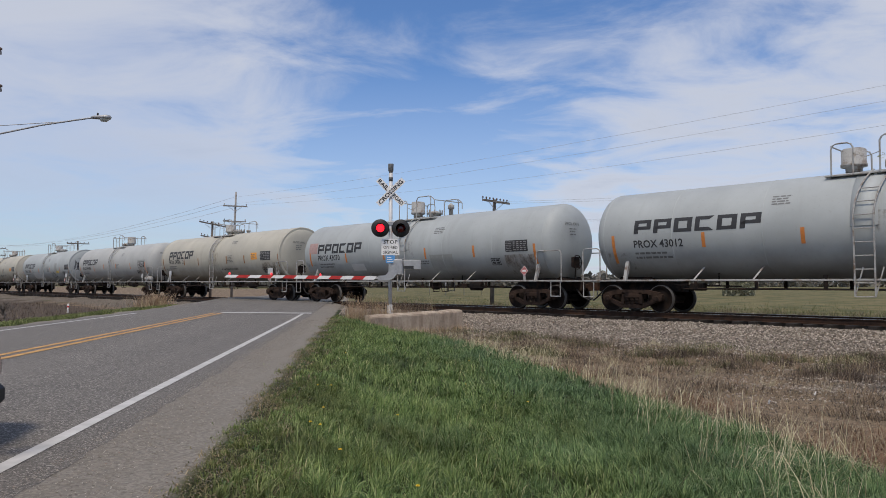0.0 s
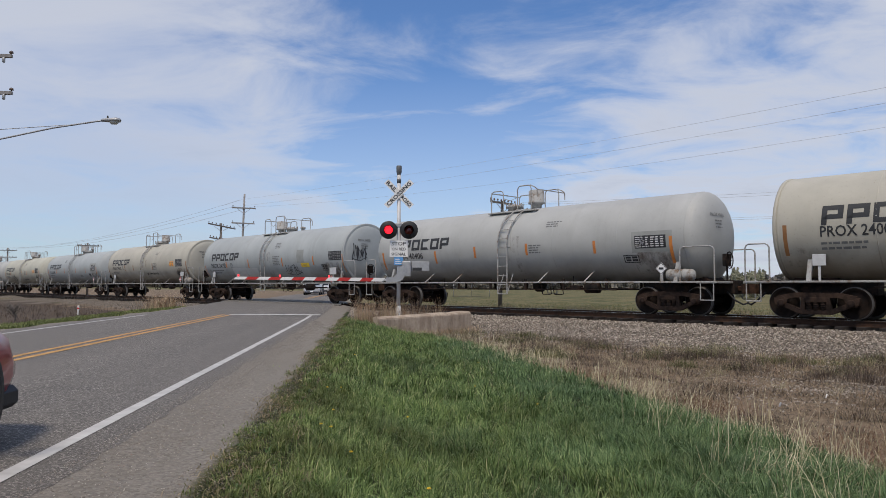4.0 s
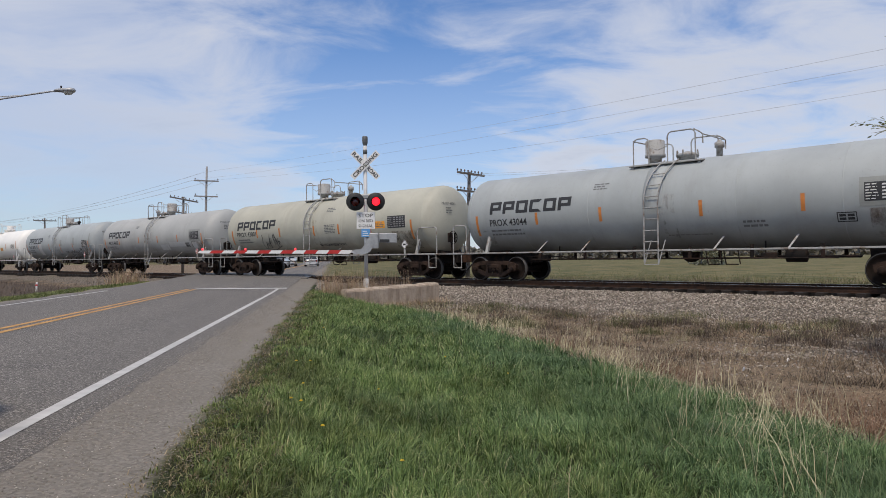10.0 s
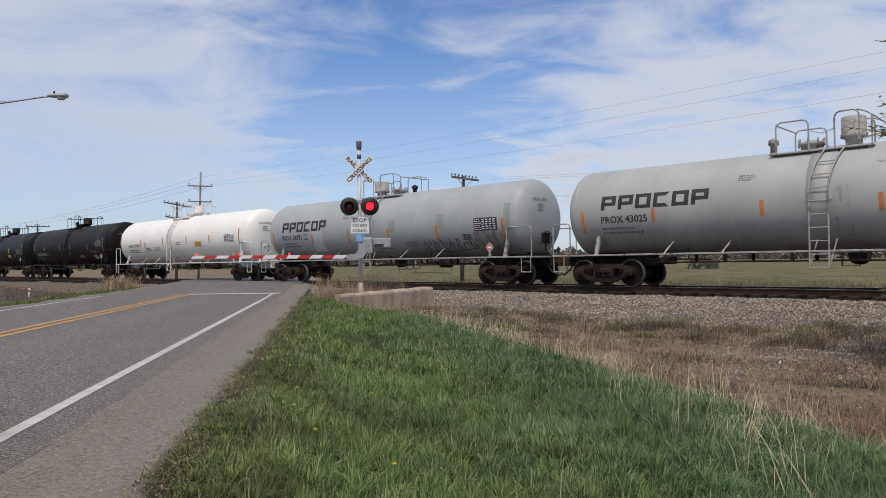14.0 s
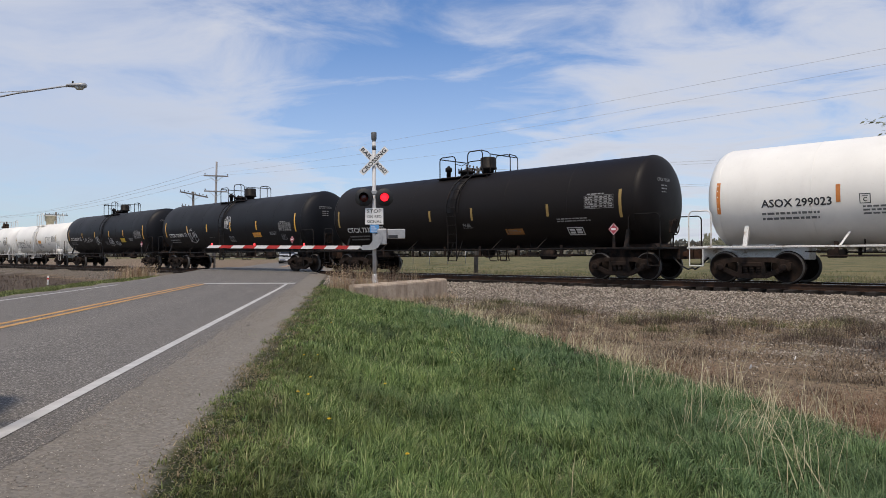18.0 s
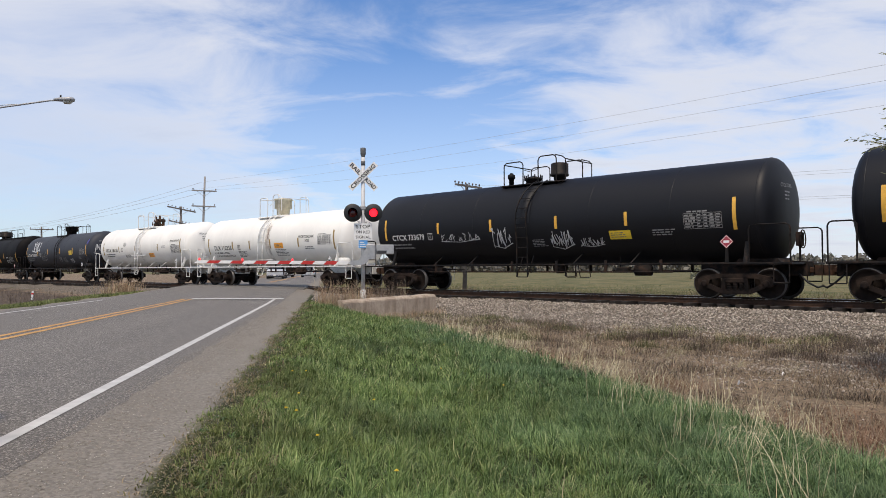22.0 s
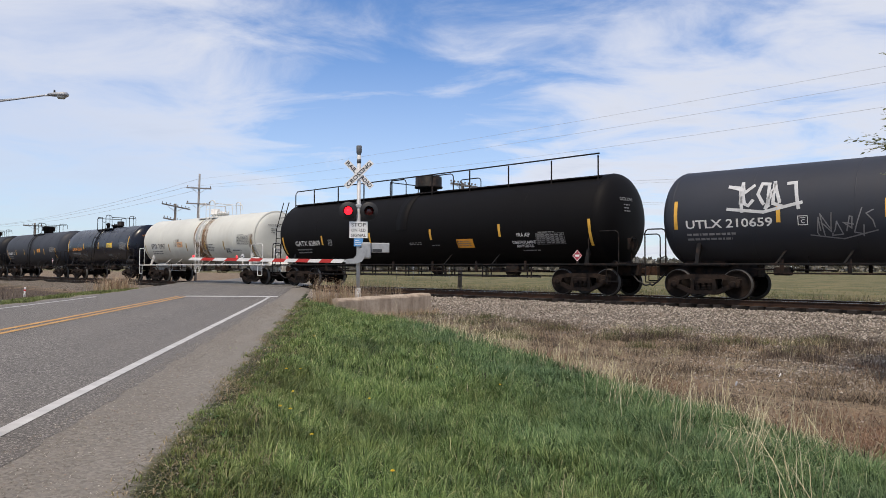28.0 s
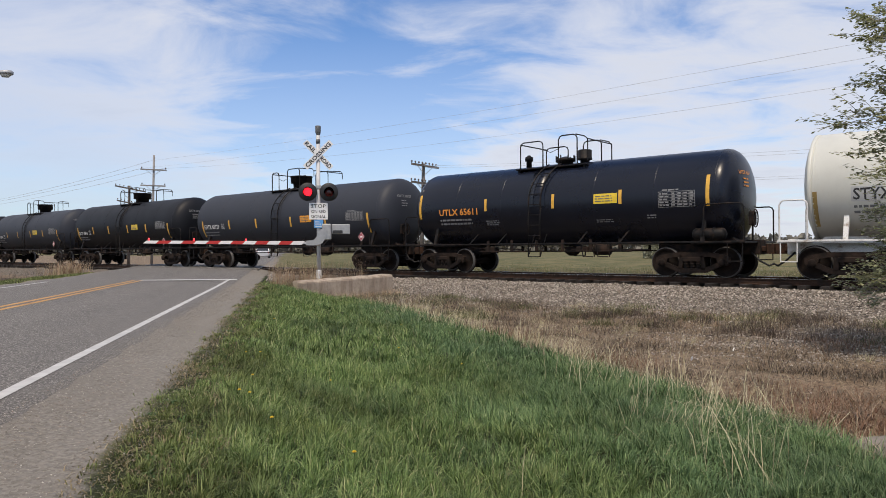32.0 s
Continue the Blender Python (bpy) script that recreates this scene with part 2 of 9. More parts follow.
def ground_material():
    """Soil, green verge, dry weeds, ballast stone and gravel shoulder, mixed by the sheet's own attributes."""
    k = Nodes("ground")
    v = k.coord(world=True)

    def att(name):
        a = k.n("ShaderNodeAttribute")
        a.attribute_name = name
        return a.outputs["Fac"]
    big, mid, fine, grit = k.noise(0.12, 4, 0.6, v), k.noise(1.1, 5, 0.62, v), k.noise(9, 5, 0.65, v), k.noise(45, 3, 0.7, v)

    def blend(mask, sharp=0.30):
        s = k.math("ADD", mask, k.math("MULTIPLY", k.math("SUBTRACT", mid, 0.5), 0.8))
        s = k.math("ADD", s, k.math("MULTIPLY", k.math("SUBTRACT", fine, 0.5), 0.5))
        return k.ramp(s, [(0.5 - sharp / 2, 0), (0.5 + sharp / 2, 1)])
    field = k.mix(k.ramp(big, [(0.35, 0), (0.65, 1)]), (0.080, 0.088, 0.032), (0.140, 0.130, 0.060))
    field = k.mix(k.ramp(fine, [(0.35, 0), (0.75, 0.8)]), field, (0.078, 0.075, 0.036))
    old = k.noise(0.32, 4, 0.65, v)
    field = k.mix(k.ramp(old, [(0.46, 0), (0.58, 0.75)]), field, (0.185, 0.155, 0.078))
    field = k.mix(k.ramp(old, [(0.34, 0.7), (0.44, 0)]), field, (0.050, 0.060, 0.024))
    # soil under the verge grass near black: shade between blades put into the colour
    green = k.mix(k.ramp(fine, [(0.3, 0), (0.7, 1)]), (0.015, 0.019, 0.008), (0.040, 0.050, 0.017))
    dry = k.mix(k.ramp(fine, [(0.3, 0), (0.7, 1)]), (0.076, 0.058, 0.041), (0.24, 0.185, 0.128))
    dry = k.mix(k.ramp(mid, [(0.45, 0), (0.75, 0.7)]), dry, (0.165, 0.108, 0.070))
    for ang, tone_ in ((0.5, (0.40, 0.315, 0.21)), (2.1, (0.30, 0.22, 0.15)), (1.3, (0.045, 0.034, 0.026))):
        mp = k.n("ShaderNodeMapping")
        mp.inputs["Rotation"].default_value, mp.inputs["Scale"].default_value = (0, 0, ang), (16, 85, 30)
        k.t.links.new(v, mp.inputs[0])
        dry = k.mix(k.ramp(k.noise(1.0, 2, 0.5, mp.outputs[0]), [(0.55, 0), (0.66, 0.8)]), dry, tone_)
    dark = k.mix(k.ramp(fine, [(0.3, 0), (0.7, 1)]), (0.050, 0.039, 0.030), (0.115, 0.088, 0.066))
    vo = k.n("ShaderNodeTexVoronoi", Scale=17.0)
    k.t.links.new(v, vo.inputs["Vector"])
    stone = k.mix(k.ramp(vo.outputs["Distance"], [(0.15, 0), (0.75, 0.9)]), k.mix(vo.outputs["Color"], (0.165, 0.137, 0.11), (0.36, 0.312, 0.256)), (0.045, 0.04, 0.036))
    v3 = k.n("ShaderNodeTexVoronoi", Scale=55.0)
    k.t.links.new(v, v3.inputs["Vector"])
    gravel = k.mix(v3.outputs["Color"], (0.140, 0.129, 0.112), (0.290, 0.268, 0.235))
    gravel = k.mix(k.ramp(mid, [(0.4, 0), (0.7, 0.7)]), gravel, (0.190, 0.173, 0.149))
    gravel = k.mix(k.ramp(big, [(0.45, 0), (0.62, 0.55)]), gravel, (0.205, 0.180, 0.150))
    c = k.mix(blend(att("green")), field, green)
    c = k.mix(blend(att("soil")), c, dark)
    c = k.mix(blend(att("dry")), c, dry)
    c = k.mix(blend(att("ballast"), 0.22), c, stone)
    c = k.mix(blend(att("gravel"), 0.22), c, gravel)
    h = k.math("ADD", k.math("MULTIPLY", vo.outputs["Distance"], -0.8), grit)
    return k.done(c, 0.95, 0, h, 0.7, 0.02, Specular_IOR_Level=0.2)


def ballast_stone():
    k = Nodes("ballast_stone")
    i = k.island()
    c = k.ramp(i, [(0.0, (0.085, 0.069, 0.054)), (0.3, (0.205, 0.176, 0.145)), (0.6, (0.325, 0.284, 0.238)), (0.85, (0.48, 0.43, 0.37)), (1.0, (0.15, 0.108, 0.078))])
    return k.done(c, 0.9)


def fine_gravel():
    k = Nodes("fine_gravel")
    c = k.ramp(k.island(), [(0.0, (0.155, 0.140, 0.118)), (0.4, (0.205, 0.186, 0.157)), (0.75, (0.28, 0.255, 0.22)), (0.90, (0.46, 0.43, 0.38)), (1.0, (0.23, 0.16, 0.12))])
    return k.done(c, 0.9)


def thin(k, c, rough, spec, trans):
    """Finish a thin leaf: some of the light passes through it."""
    mat = k.done(c, rough, Specular_IOR_Level=spec)
    tr, mx = k.n("ShaderNodeBsdfTranslucent"), k.n("ShaderNodeMixShader")
    k.t.links.new(c, tr.inputs["Color"])
    mx.inputs[0].default_value = trans
    out = k.t.nodes["Material Output"]
    k.t.links.new(k.b.outputs[0], mx.inputs[1])
    k.t.links.new(tr.outputs[0], mx.inputs[2])
    k.t.links.new(mx.outputs[0], out.inputs["Surface"])
    return mat


def blade_material(name, stops, trans=0.25):
    k = Nodes(name)
    i = k.island()
    v = k.coord(world=True)
    patch, small = k.noise(0.55, 4, 0.6, v), k.noise(2.6, 3, 0.6, v)
    c = k.ramp(i, stops)
    c = k.mix(k.ramp(patch, [(0.52, 0.0), (0.66, 0.45)]), c, k.mix(i, (0.045, 0.095, 0.046), (0.150, 0.235, 0.130)))
    c = k.mix(k.ramp(small, [(0.55, 0.0), (0.70, 0.45)]), c, k.mix(i, (0.090, 0.115, 0.022), (0.240, 0.265, 0.075)))
    # yellower towards the road, bluer and ranker towards the ditch
    dot = k.n("ShaderNodeVectorMath")
    dot.operation = "DOT_PRODUCT"
    k.t.links.new(v, dot.inputs[0])
    dot.inputs[1].default_value = (0.9935, 0.1135, 0)
    rank = k.math("ADD", k.math("MULTIPLY", dot.outputs["Value"], 0.22), k.noise(0.45, 3, 0.6, v))
    c = k.mix(k.ramp(rank, [(0.80, 0.0), (1.2, 0.50)]), c, k.mix(i, (0.032, 0.072, 0.034), (0.150, 0.240, 0.130)))
    c = k.mix(k.ramp(rank, [(0.22, 0.55), (0.52, 0.0)]), c, k.mix(i, (0.085, 0.090, 0.026), (0.235, 0.225, 0.085)))
    tone = k.ramp(k.noise(0.9, 4, 0.65, v), [(0.33, 0.76), (0.5, 1.09), (0.67, 1.42)])
    c = k.mix(1.0, c, tone, "MULTIPLY")
    return thin(k, c, 0.6, 0.25, trans)


def leaf_material(name, stops, trans=0.2):
    k = Nodes(name)
    v = k.coord(world=True)
    c = k.ramp(k.island(), stops)
    tone = k.ramp(k.noise(0.8, 4, 0.65, v), [(0.32, 0.66), (0.5, 1.02), (0.68, 1.38)])
    c = k.mix(1.0, c, tone, "MULTIPLY")
    return thin(k, c, 0.55, 0.3, trans)


def concrete():
    k = Nodes("concrete")
    v = k.coord(world=True)
    a, b, g = k.noise(1.6, 6, 0.65, v), k.noise(14, 5, 0.6, v), k.noise(80, 2, 0.6, v)
    drip = k.noise(1.0, 4, 0.6, k.coord((4, 4, 0.6), world=True))
    c = k.mix(k.ramp(a, [(0.35, 0), (0.7, 1)]), (0.34, 0.275, 0.215), (0.52, 0.435, 0.345))
    c = k.mix(k.ramp(drip, [(0.45, 0), (0.7, 0.6)]), c, (0.16, 0.105, 0.07))
    c = k.mix(k.ramp(b, [(0.5, 0), (0.8, 0.5)]), c, (0.12, 0.10, 0.08))
    return k.done(c, 0.9, 0, k.math("ADD", b, g), 0.4, 0.01)


def rusty(name, base, rust, amount=0.5, rough=0.75, metal=0.3):
    if name in MATS:
        return MATS[name]
    k = Nodes(name)
    a, b = k.noise(4, 6, 0.65), k.noise(40, 4, 0.6)
    c = k.mix(k.ramp(a, [(0.6 - amount * 0.4, 0), (0.75 - amount * 0.3, 1)]), base, rust)
    c = k.mix(k.ramp(b, [(0.5, 0), (0.8, 0.5)]), c, tuple(x * 0.4 for x in rust))
    MATS[name] = k.done(c, rough, metal, b, 0.25, 0.004, Specular_IOR_Level=0.15)
    return MATS[name]


def glow(name, color, strength, base):
    k = Nodes(name)
    return k.done(base, 0.3, 0, Emission_Color=(*color, 1), Emission_Strength=strength)


M_ASPHALT, M_GROUND, M_CONCRETE = asphalt(), ground_material(), concrete()
M_STONE, M_FINE = ballast_stone(), fine_gravel()
M_YELLOW_LINE = simple("road_paint_yellow", (0.56, 0.31, 0.10), 0.85, var=0.45, scale=3)
M_WHITE_LINE = simple("road_paint_white", (0.52, 0.515, 0.50), 0.8, var=0.25, scale=4)
M_RAIL = rusty("rail_steel", (0.032, 0.022, 0.018), (0.060, 0.034, 0.023), 0.6, 0.7, 0.2)
M_RAILTOP = simple("rail_head", (0.42, 0.41, 0.40), 0.25, 0.9, 0.2)
M_TIE = simple("creosoted_tie", (0.020, 0.0155, 0.0135), 0.9, var=0.4, scale=8)
M_GALV = simple("galvanised_steel", (0.40, 0.41, 0.42), 0.5, 0.35, 0.2, 8)
M_ALU = simple("aluminium_paint", (0.55, 0.56, 0.57), 0.55, 0.1, 0.15, 5)
M_WHITE = simple("white_paint", (0.78, 0.78, 0.77), 0.5, 0, 0.08, 5)
M_BLACK = simple("black_paint", (0.012, 0.012, 0.013), 0.5, 0, 0.3, 5)
M_RED = simple("red_sheeting", (0.50, 0.03, 0.025), 0.45, 0, 0.15, 5)
M_PINK = simple("faded_red_placard", (0.50, 0.16, 0.15), 0.5, 0, 0.2, 5)
M_TANKLET = simple("dull_grey_reservoir", (0.30, 0.275, 0.245), 0.65, 0, 0.35, 4)
M_CRIMSON = simple("crimson_placard", (0.36, 0.035, 0.06), 0.5, 0, 0.2, 5)
M_BLUE = simple("blue_sign", (0.10, 0.32, 0.66), 0.5, 0, 0.1, 5)
M_WOOD = simple("weathered_pole_wood", (0.17, 0.15, 0.135), 0.9, 0, 0.4, 3)
M_GREYWOOD = simple("grey_pole_wood", (0.27, 0.26, 0.255), 0.9, 0, 0.3, 3)
M_WIRE = simple("wire", (0.46, 0.47, 0.50), 0.6, 0.3, 0.2)
M_CERAMIC = simple("insulator", (0.12, 0.08, 0.06), 0.3, 0, 0.2)
M_TRUCK = rusty("truck_iron", (0.019, 0.014, 0.012), (0.052, 0.034, 0.026), 0.55, 0.85, 0.1)
M_WHEEL = rusty("wheel_iron", (0.010, 0.008, 0.0072), (0.021, 0.014, 0.011), 0.5, 0.75, 0.1)
M_TREAD = simple("wheel_tread", (0.105, 0.10, 0.095), 0.5, 0.4, 0.2)
M_COUPLER = rusty("coupler_iron", (0.024, 0.017, 0.014), (0.065, 0.034, 0.022), 0.55, 0.85, 0.1)
M_UNDER = rusty("underframe_dark", (0.013, 0.012, 0.012), (0.04, 0.025, 0.019), 0.4, 0.85, 0.0)
M_HOSE = simple("rubber", (0.015, 0.015, 0.016), 0.7, 0, 0.2)
M_STRIPE_O = simple("orange_reflector", (0.62, 0.22, 0.05), 0.45, 0, 0.25, 6)
M_STRIPE_Y = simple("yellow_reflector", (0.75, 0.42, 0.06), 0.45, 0, 0.2, 6)
M_STRIPE_D = simple("dull_yellow_reflector", (0.32, 0.22, 0.07), 0.5, 0, 0.25, 6)
M_LABEL_O = simple("orange_label", (0.85, 0.36, 0.03), 0.5, 0, 0.12, 6)
M_LABEL_Y = simple("yellow_label", (0.80, 0.56, 0.04), 0.5, 0, 0.12, 6)
M_INK = simple("black_lettering", (0.03, 0.032, 0.036), 0.6, 0, 0.25, 5)
M_INKW = simple("white_lettering", (0.66, 0.66, 0.65), 0.6, 0, 0.12, 5)
M_FAINT = simple("faded_small_print", (0.16, 0.165, 0.165), 0.6, 0, 0.3, 5)
M_FAINTW = simple("grey_small_print", (0.26, 0.26, 0.26), 0.6, 0, 0.3, 5)
M_INKO = simple("orange_lettering", (0.80, 0.30, 0.04), 0.6, 0, 0.12, 5)
M_PATCH_D = simple("old_paint_patch", (0.30, 0.315, 0.30), 0.6, 0, 0.15, 3)
M_PATCH = simple("repaint_patch", (0.48, 0.49, 0.485), 0.55, 0, 0.1, 3)
M_LIT = glow("lit_lens", (1.0, 0.012, 0.024), 2.5, (0.5, 0.02, 0.02))
M_UNLIT = simple("dark_red_lens", (0.10, 0.006, 0.008), 0.12, 0, 0.2)
M_TIP = glow("gate_lamp_lens", (1.0, 0.04, 0.05), 1.6, (0.5, 0.02, 0.02))

# ======== plan: road frame, track frame, heights ========
RD, RR = Vector((-0.1135, 0.9935, 0)), Vector((0.9935, 0.1135, 0))     # along the road, to its right
ORG, TU = Vector((0.495, 31.476, 0)), Vector((0.69691, -0.71715, 0))   # a point of the track's middle, its direction
TN = Vector((0.71715, 0.69691, 0))                                     # across the track, away from the road verge
ZR = 0.134                                                              # top of rail
TRACK = Matrix(((TU.x, TN.x, 0, ORG.x), (TU.y, TN.y, 0, ORG.y), (0, 0, 1, ZR), (0, 0, 0, 1)))
ROAD = Matrix(((RR.x, RD.x, 0, 0), (RR.y, RD.y, 0, 0), (0, 0, 1, 0), (0, 0, 0, 1)))
W_L, W_Y, W_R, W_GRASS = -8.2, -5.18, -2.07, -1.05
PAVE_L, PAVE_R = -8.75, -1.72


def road_xy(w, l):
    return RR * w + RD * l


def sstep(a, b, x):
    t = np.clip((x - a) / (b - a), 0, 1)
    return t * t * (3 - 2 * t)


def hnoise(x, y, s, seed=0):
    """Smooth value noise, on arrays."""
    x, y = np.asarray(x) * s + seed * 17.3, np.asarray(y) * s - seed * 9.1
    return (np.sin(x * 1.3 + 1.7 * np.sin(y * 0.9)) + np.sin(y * 1.7 + 1.3 * np.sin(x * 1.1 + 2)) + np.sin((x + y) * 2.3 + seed)) / 3


def wl(x, y):
    return x * RR.x + y * RR.y, x * RD.x + y * RD.y


def track_dist(x, y):
    return (ORG.x - x) * TN.x + (ORG.y - y) * TN.y


def road_z(x, y):
    d = np.abs(track_dist(x, y))
    w, l = wl(x, y)
    crown = -0.018 * np.abs(w - W_Y)/3.0
    return crown * sstep(3.0, 9.0, d) + (ZR - 0.012) * (1 - sstep(2.0, 11.0, d))


GRASS_L = [-40, 0, 5.5, 8.5, 11.5, 16.6, 20, 22.5, 24.5, 60]
GRASS_W = [4.6, 4.3, 4.15, 3.85, 3.45, 2.95, 2.1, 0.9, -0.2, -0.6]


def ground_z(x, y):
    x, y = np.asarray(x, float), np.asarray(y, float)
    w, l = wl(x, y)
    d = track_dist(x, y)
    n = 0.04 * hnoise(x, y, 0.9) + 0.025 * hnoise(x, y, 2.6, 3)
    edge = np.interp(l, GRASS_L, GRASS_W)
    right = -0.022 - 0.05 * sstep(PAVE_R + 0.05, W_GRASS, w) - 0.36 * sstep(W_GRASS, 1.2, w) - 0.22 * sstep(edge - 0.6, edge + 1.0, w)
    left = -0.035 - 0.12 * sstep(-8.75, -10.2, w) - 0.45 * sstep(-10.2, -14.5, w)
    verge = np.where(w > W_Y, right, left)
    near = np.minimum(np.abs(w - PAVE_R), np.abs(w - PAVE_L))
    inside = (w < PAVE_R) & (w > PAVE_L)
    mid = sstep(PAVE_R - 0.25, PAVE_R - 0.6, w) * sstep(PAVE_L + 0.25, PAVE_L + 0.6, w)
    rise = (ZR - 0.012) * (1 - sstep(2.0, 11.0, np.abs(d)))
    verge = verge + rise * np.where(inside, 1.0, 1 - sstep(0.2, 1.6, near))
    far = -0.62 - 0.004 * np.clip(-d - 20, 0, 250) * 0.2
    bank = -0.168 + 0.036 * sstep(1.0, 1.3, np.abs(d)) * (1 + hnoise(x, y, 2.4, 13)) - 0.475 * np.clip((np.abs(d) - 1.75) / 2.65, 0, 1)
    z = np.where(d > 0, np.maximum(verge, bank), np.maximum(np.where((w > PAVE_L - 5) & (w < PAVE_R + 5), verge, far), bank))
    z = z + n * (1 - mid) * np.where(inside, 0.0, sstep(0.1, 0.9, near)) * sstep(1.6, 3.5, np.abs(d)) * sstep(0.0, 0.5, np.abs(w - W_GRASS))
    return z * (1 - mid) + (road_z(x, y) - 0.06) * mid


def mesh_from(name, verts, faces, mat, smooth=False):
    me = bpy.data.meshes.new(name)
    me.from_pydata([tuple(v) for v in verts] if not isinstance(verts, np.ndarray) else verts.tolist(), [], faces if isinstance(faces, list) else faces.tolist())
    me.materials.append(mat)
    if smooth:
        me.polygons.foreach_set("use_smooth", [True] * len(me.polygons))
    me.update()
    return me


def spaced(a, b, fine_a, fine_b, step, grow=1.22):
    out = list(np.arange(fine_a, fine_b, step))
    s, v = step, fine_b
    while v < b:
        out.append(v)
        s *= grow
        v += s
    out.append(b)
    s, v = step, fine_a
    while True:
        s *= grow
        v -= s
        if v < a:
            break
        out.insert(0, v)
    out.insert(0, a)
    return np.array(out)


def build_ground():
    xs, ys = spaced(-2500, 2500, -17, 13, 0.22), spaced(-400, 4000, 1.5, 40, 0.22)
    X, Y = np.meshgrid(xs, ys)
    Z = ground_z(X, Y)
    nx, ny = len(xs), len(ys)
    V = np.stack([X.ravel(), Y.ravel(), Z.ravel()], 1)
    i = np.arange(nx * ny).reshape(ny, nx)
    F = np.stack([i[:-1, :-1], i[:-1, 1:], i[1:, 1:], i[1:, :-1]], -1).reshape(-1, 4)
    me = mesh_from("ground", V, F, M_GROUND, True)
    w, l = wl(X, Y)
    d = track_dist(X, Y)
    edge = np.interp(l, GRASS_L, GRASS_W)
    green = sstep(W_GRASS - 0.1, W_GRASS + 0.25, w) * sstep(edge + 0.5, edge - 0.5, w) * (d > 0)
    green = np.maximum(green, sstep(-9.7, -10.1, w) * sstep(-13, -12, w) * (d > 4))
    soil = sstep(-12.0, -13.0, w) * (d > 3)
    dry = sstep(edge - 0.1, edge + 0.9, w) * (d > 3.0)
    dry = np.maximum(dry, 0.8 * sstep(7, 5, np.abs(d)) * (w < PAVE_L))
    dry = np.maximum(dry, 0.9 * (d < -3) * (w < PAVE_L - 0.5) * sstep(-140, -60, d))
    patch = 0.55 * np.exp(-((X - 7.4) ** 2 + (Y - 11.6) ** 2) / 9) + 0.14 * hnoise(X, Y, 0.8, 5) + 0.08 * hnoise(X, Y, 2.7, 3)
    ballast = np.maximum(sstep(5.6, 3.9, np.abs(d) + 0.5 * hnoise(X, Y, 0.7, 2) + 0.45 * hnoise(X, Y, 1.9, 6)), patch * (d > 0) * (w > 3))
    gravel = sstep(PAVE_R - 0.6, PAVE_R - 0.3, w) * sstep(W_GRASS + 0.3, W_GRASS - 0.15, w)
    gravel = np.maximum(gravel, sstep(PAVE_L + 0.5, PAVE_L + 0.3, w) * sstep(-10.1, -9.6, w))
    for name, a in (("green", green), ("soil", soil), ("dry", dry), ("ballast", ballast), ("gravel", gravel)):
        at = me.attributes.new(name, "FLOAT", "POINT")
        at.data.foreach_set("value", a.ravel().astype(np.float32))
    return tagged(new("ground", me), "Grassy roadside verge, weedy ditch and flat fields beyond the track", "ground", kind="structure")


ground = build_ground()


def strip(name, w0, w1, ls, mat, lift, parent=None, label="", kind=""):
    """A band of the road between two offsets, along the stations ls."""
    ws = np.linspace(w0, w1, max(2, int(abs(w1 - w0) / 0.6) + 2))
    V, F = [], []
    for l in ls:
        for w in ws:
            p = road_xy(w, l)
            if name == "road" and w > w1 - 0.01:
                p = p + RR * float(0.035 * hnoise(l, 0, 3.1, 2) + 0.03 * hnoise(l, 0, 9.0, 6))
            V.append((p.x, p.y, float(road_z(p.x, p.y)) + lift))
    k = len(ws)
    for a in range(len(ls) - 1):
        for b in range(k - 1):
            F.append((a * k + b, a * k + b + 1, (a + 1) * k + b + 1, (a + 1) * k + b))
    ob = new(name, mesh_from(name, V, F, mat, True))
    if parent:
        ob.parent = parent
    return tagged(ob, label, "", kind=kind)


LS = list(np.arange(-30, 2, 0.8)) + list(np.arange(2.0, 26.0, 0.12)) + list(np.arange(26.0, 70, 0.8)) + [80, 100, 130, 170, 240, 340, 500, 800]
road = strip("road", PAVE_L, PAVE_R, LS, M_ASPHALT, 0.0, label="Worn grey asphalt two-lane road with fine cracks", kind="structure")
tagged(road, category="road")


def clipped(a, b):
    return [l for l in LS if a < l < b]


for nm, w0, w1, ls, mat, lb in (
        ("edge_line", W_R - 0.055, W_R + 0.055, [-30.0] + clipped(-30, 25.4) + [25.45], M_WHITE_LINE, "Solid white painted edge line"),
        ("edge_line", W_L - 0.06, W_L + 0.06, [-30.0] + clipped(-30, 27) + [27.0], M_WHITE_LINE, "Thin faded white painted edge line"),
        ("centre_line", W_Y + 0.07, W_Y + 0.195, [-30.0] + clipped(-30, 26.6) + [26.6], M_YELLOW_LINE, "Solid yellow painted centre line"),
        ("centre_line", W_Y - 0.205, W_Y - 0.08, [-30.0] + clipped(-30, 26.6) + [26.6], M_YELLOW_LINE, "Solid yellow painted centre line"),
        ("centre_line", W_Y + 0.07, W_Y + 0.195, [58.0] + clipped(58, 340) + [340.0], M_YELLOW_LINE, "Solid yellow painted centre line"),
        ("centre_line", W_Y - 0.205, W_Y - 0.08, [58.0] + clipped(58, 340) + [340.0], M_YELLOW_LINE, "Solid yellow painted centre line")):
    strip(nm, w0, w1, ls, mat, 0.005, road, lb)


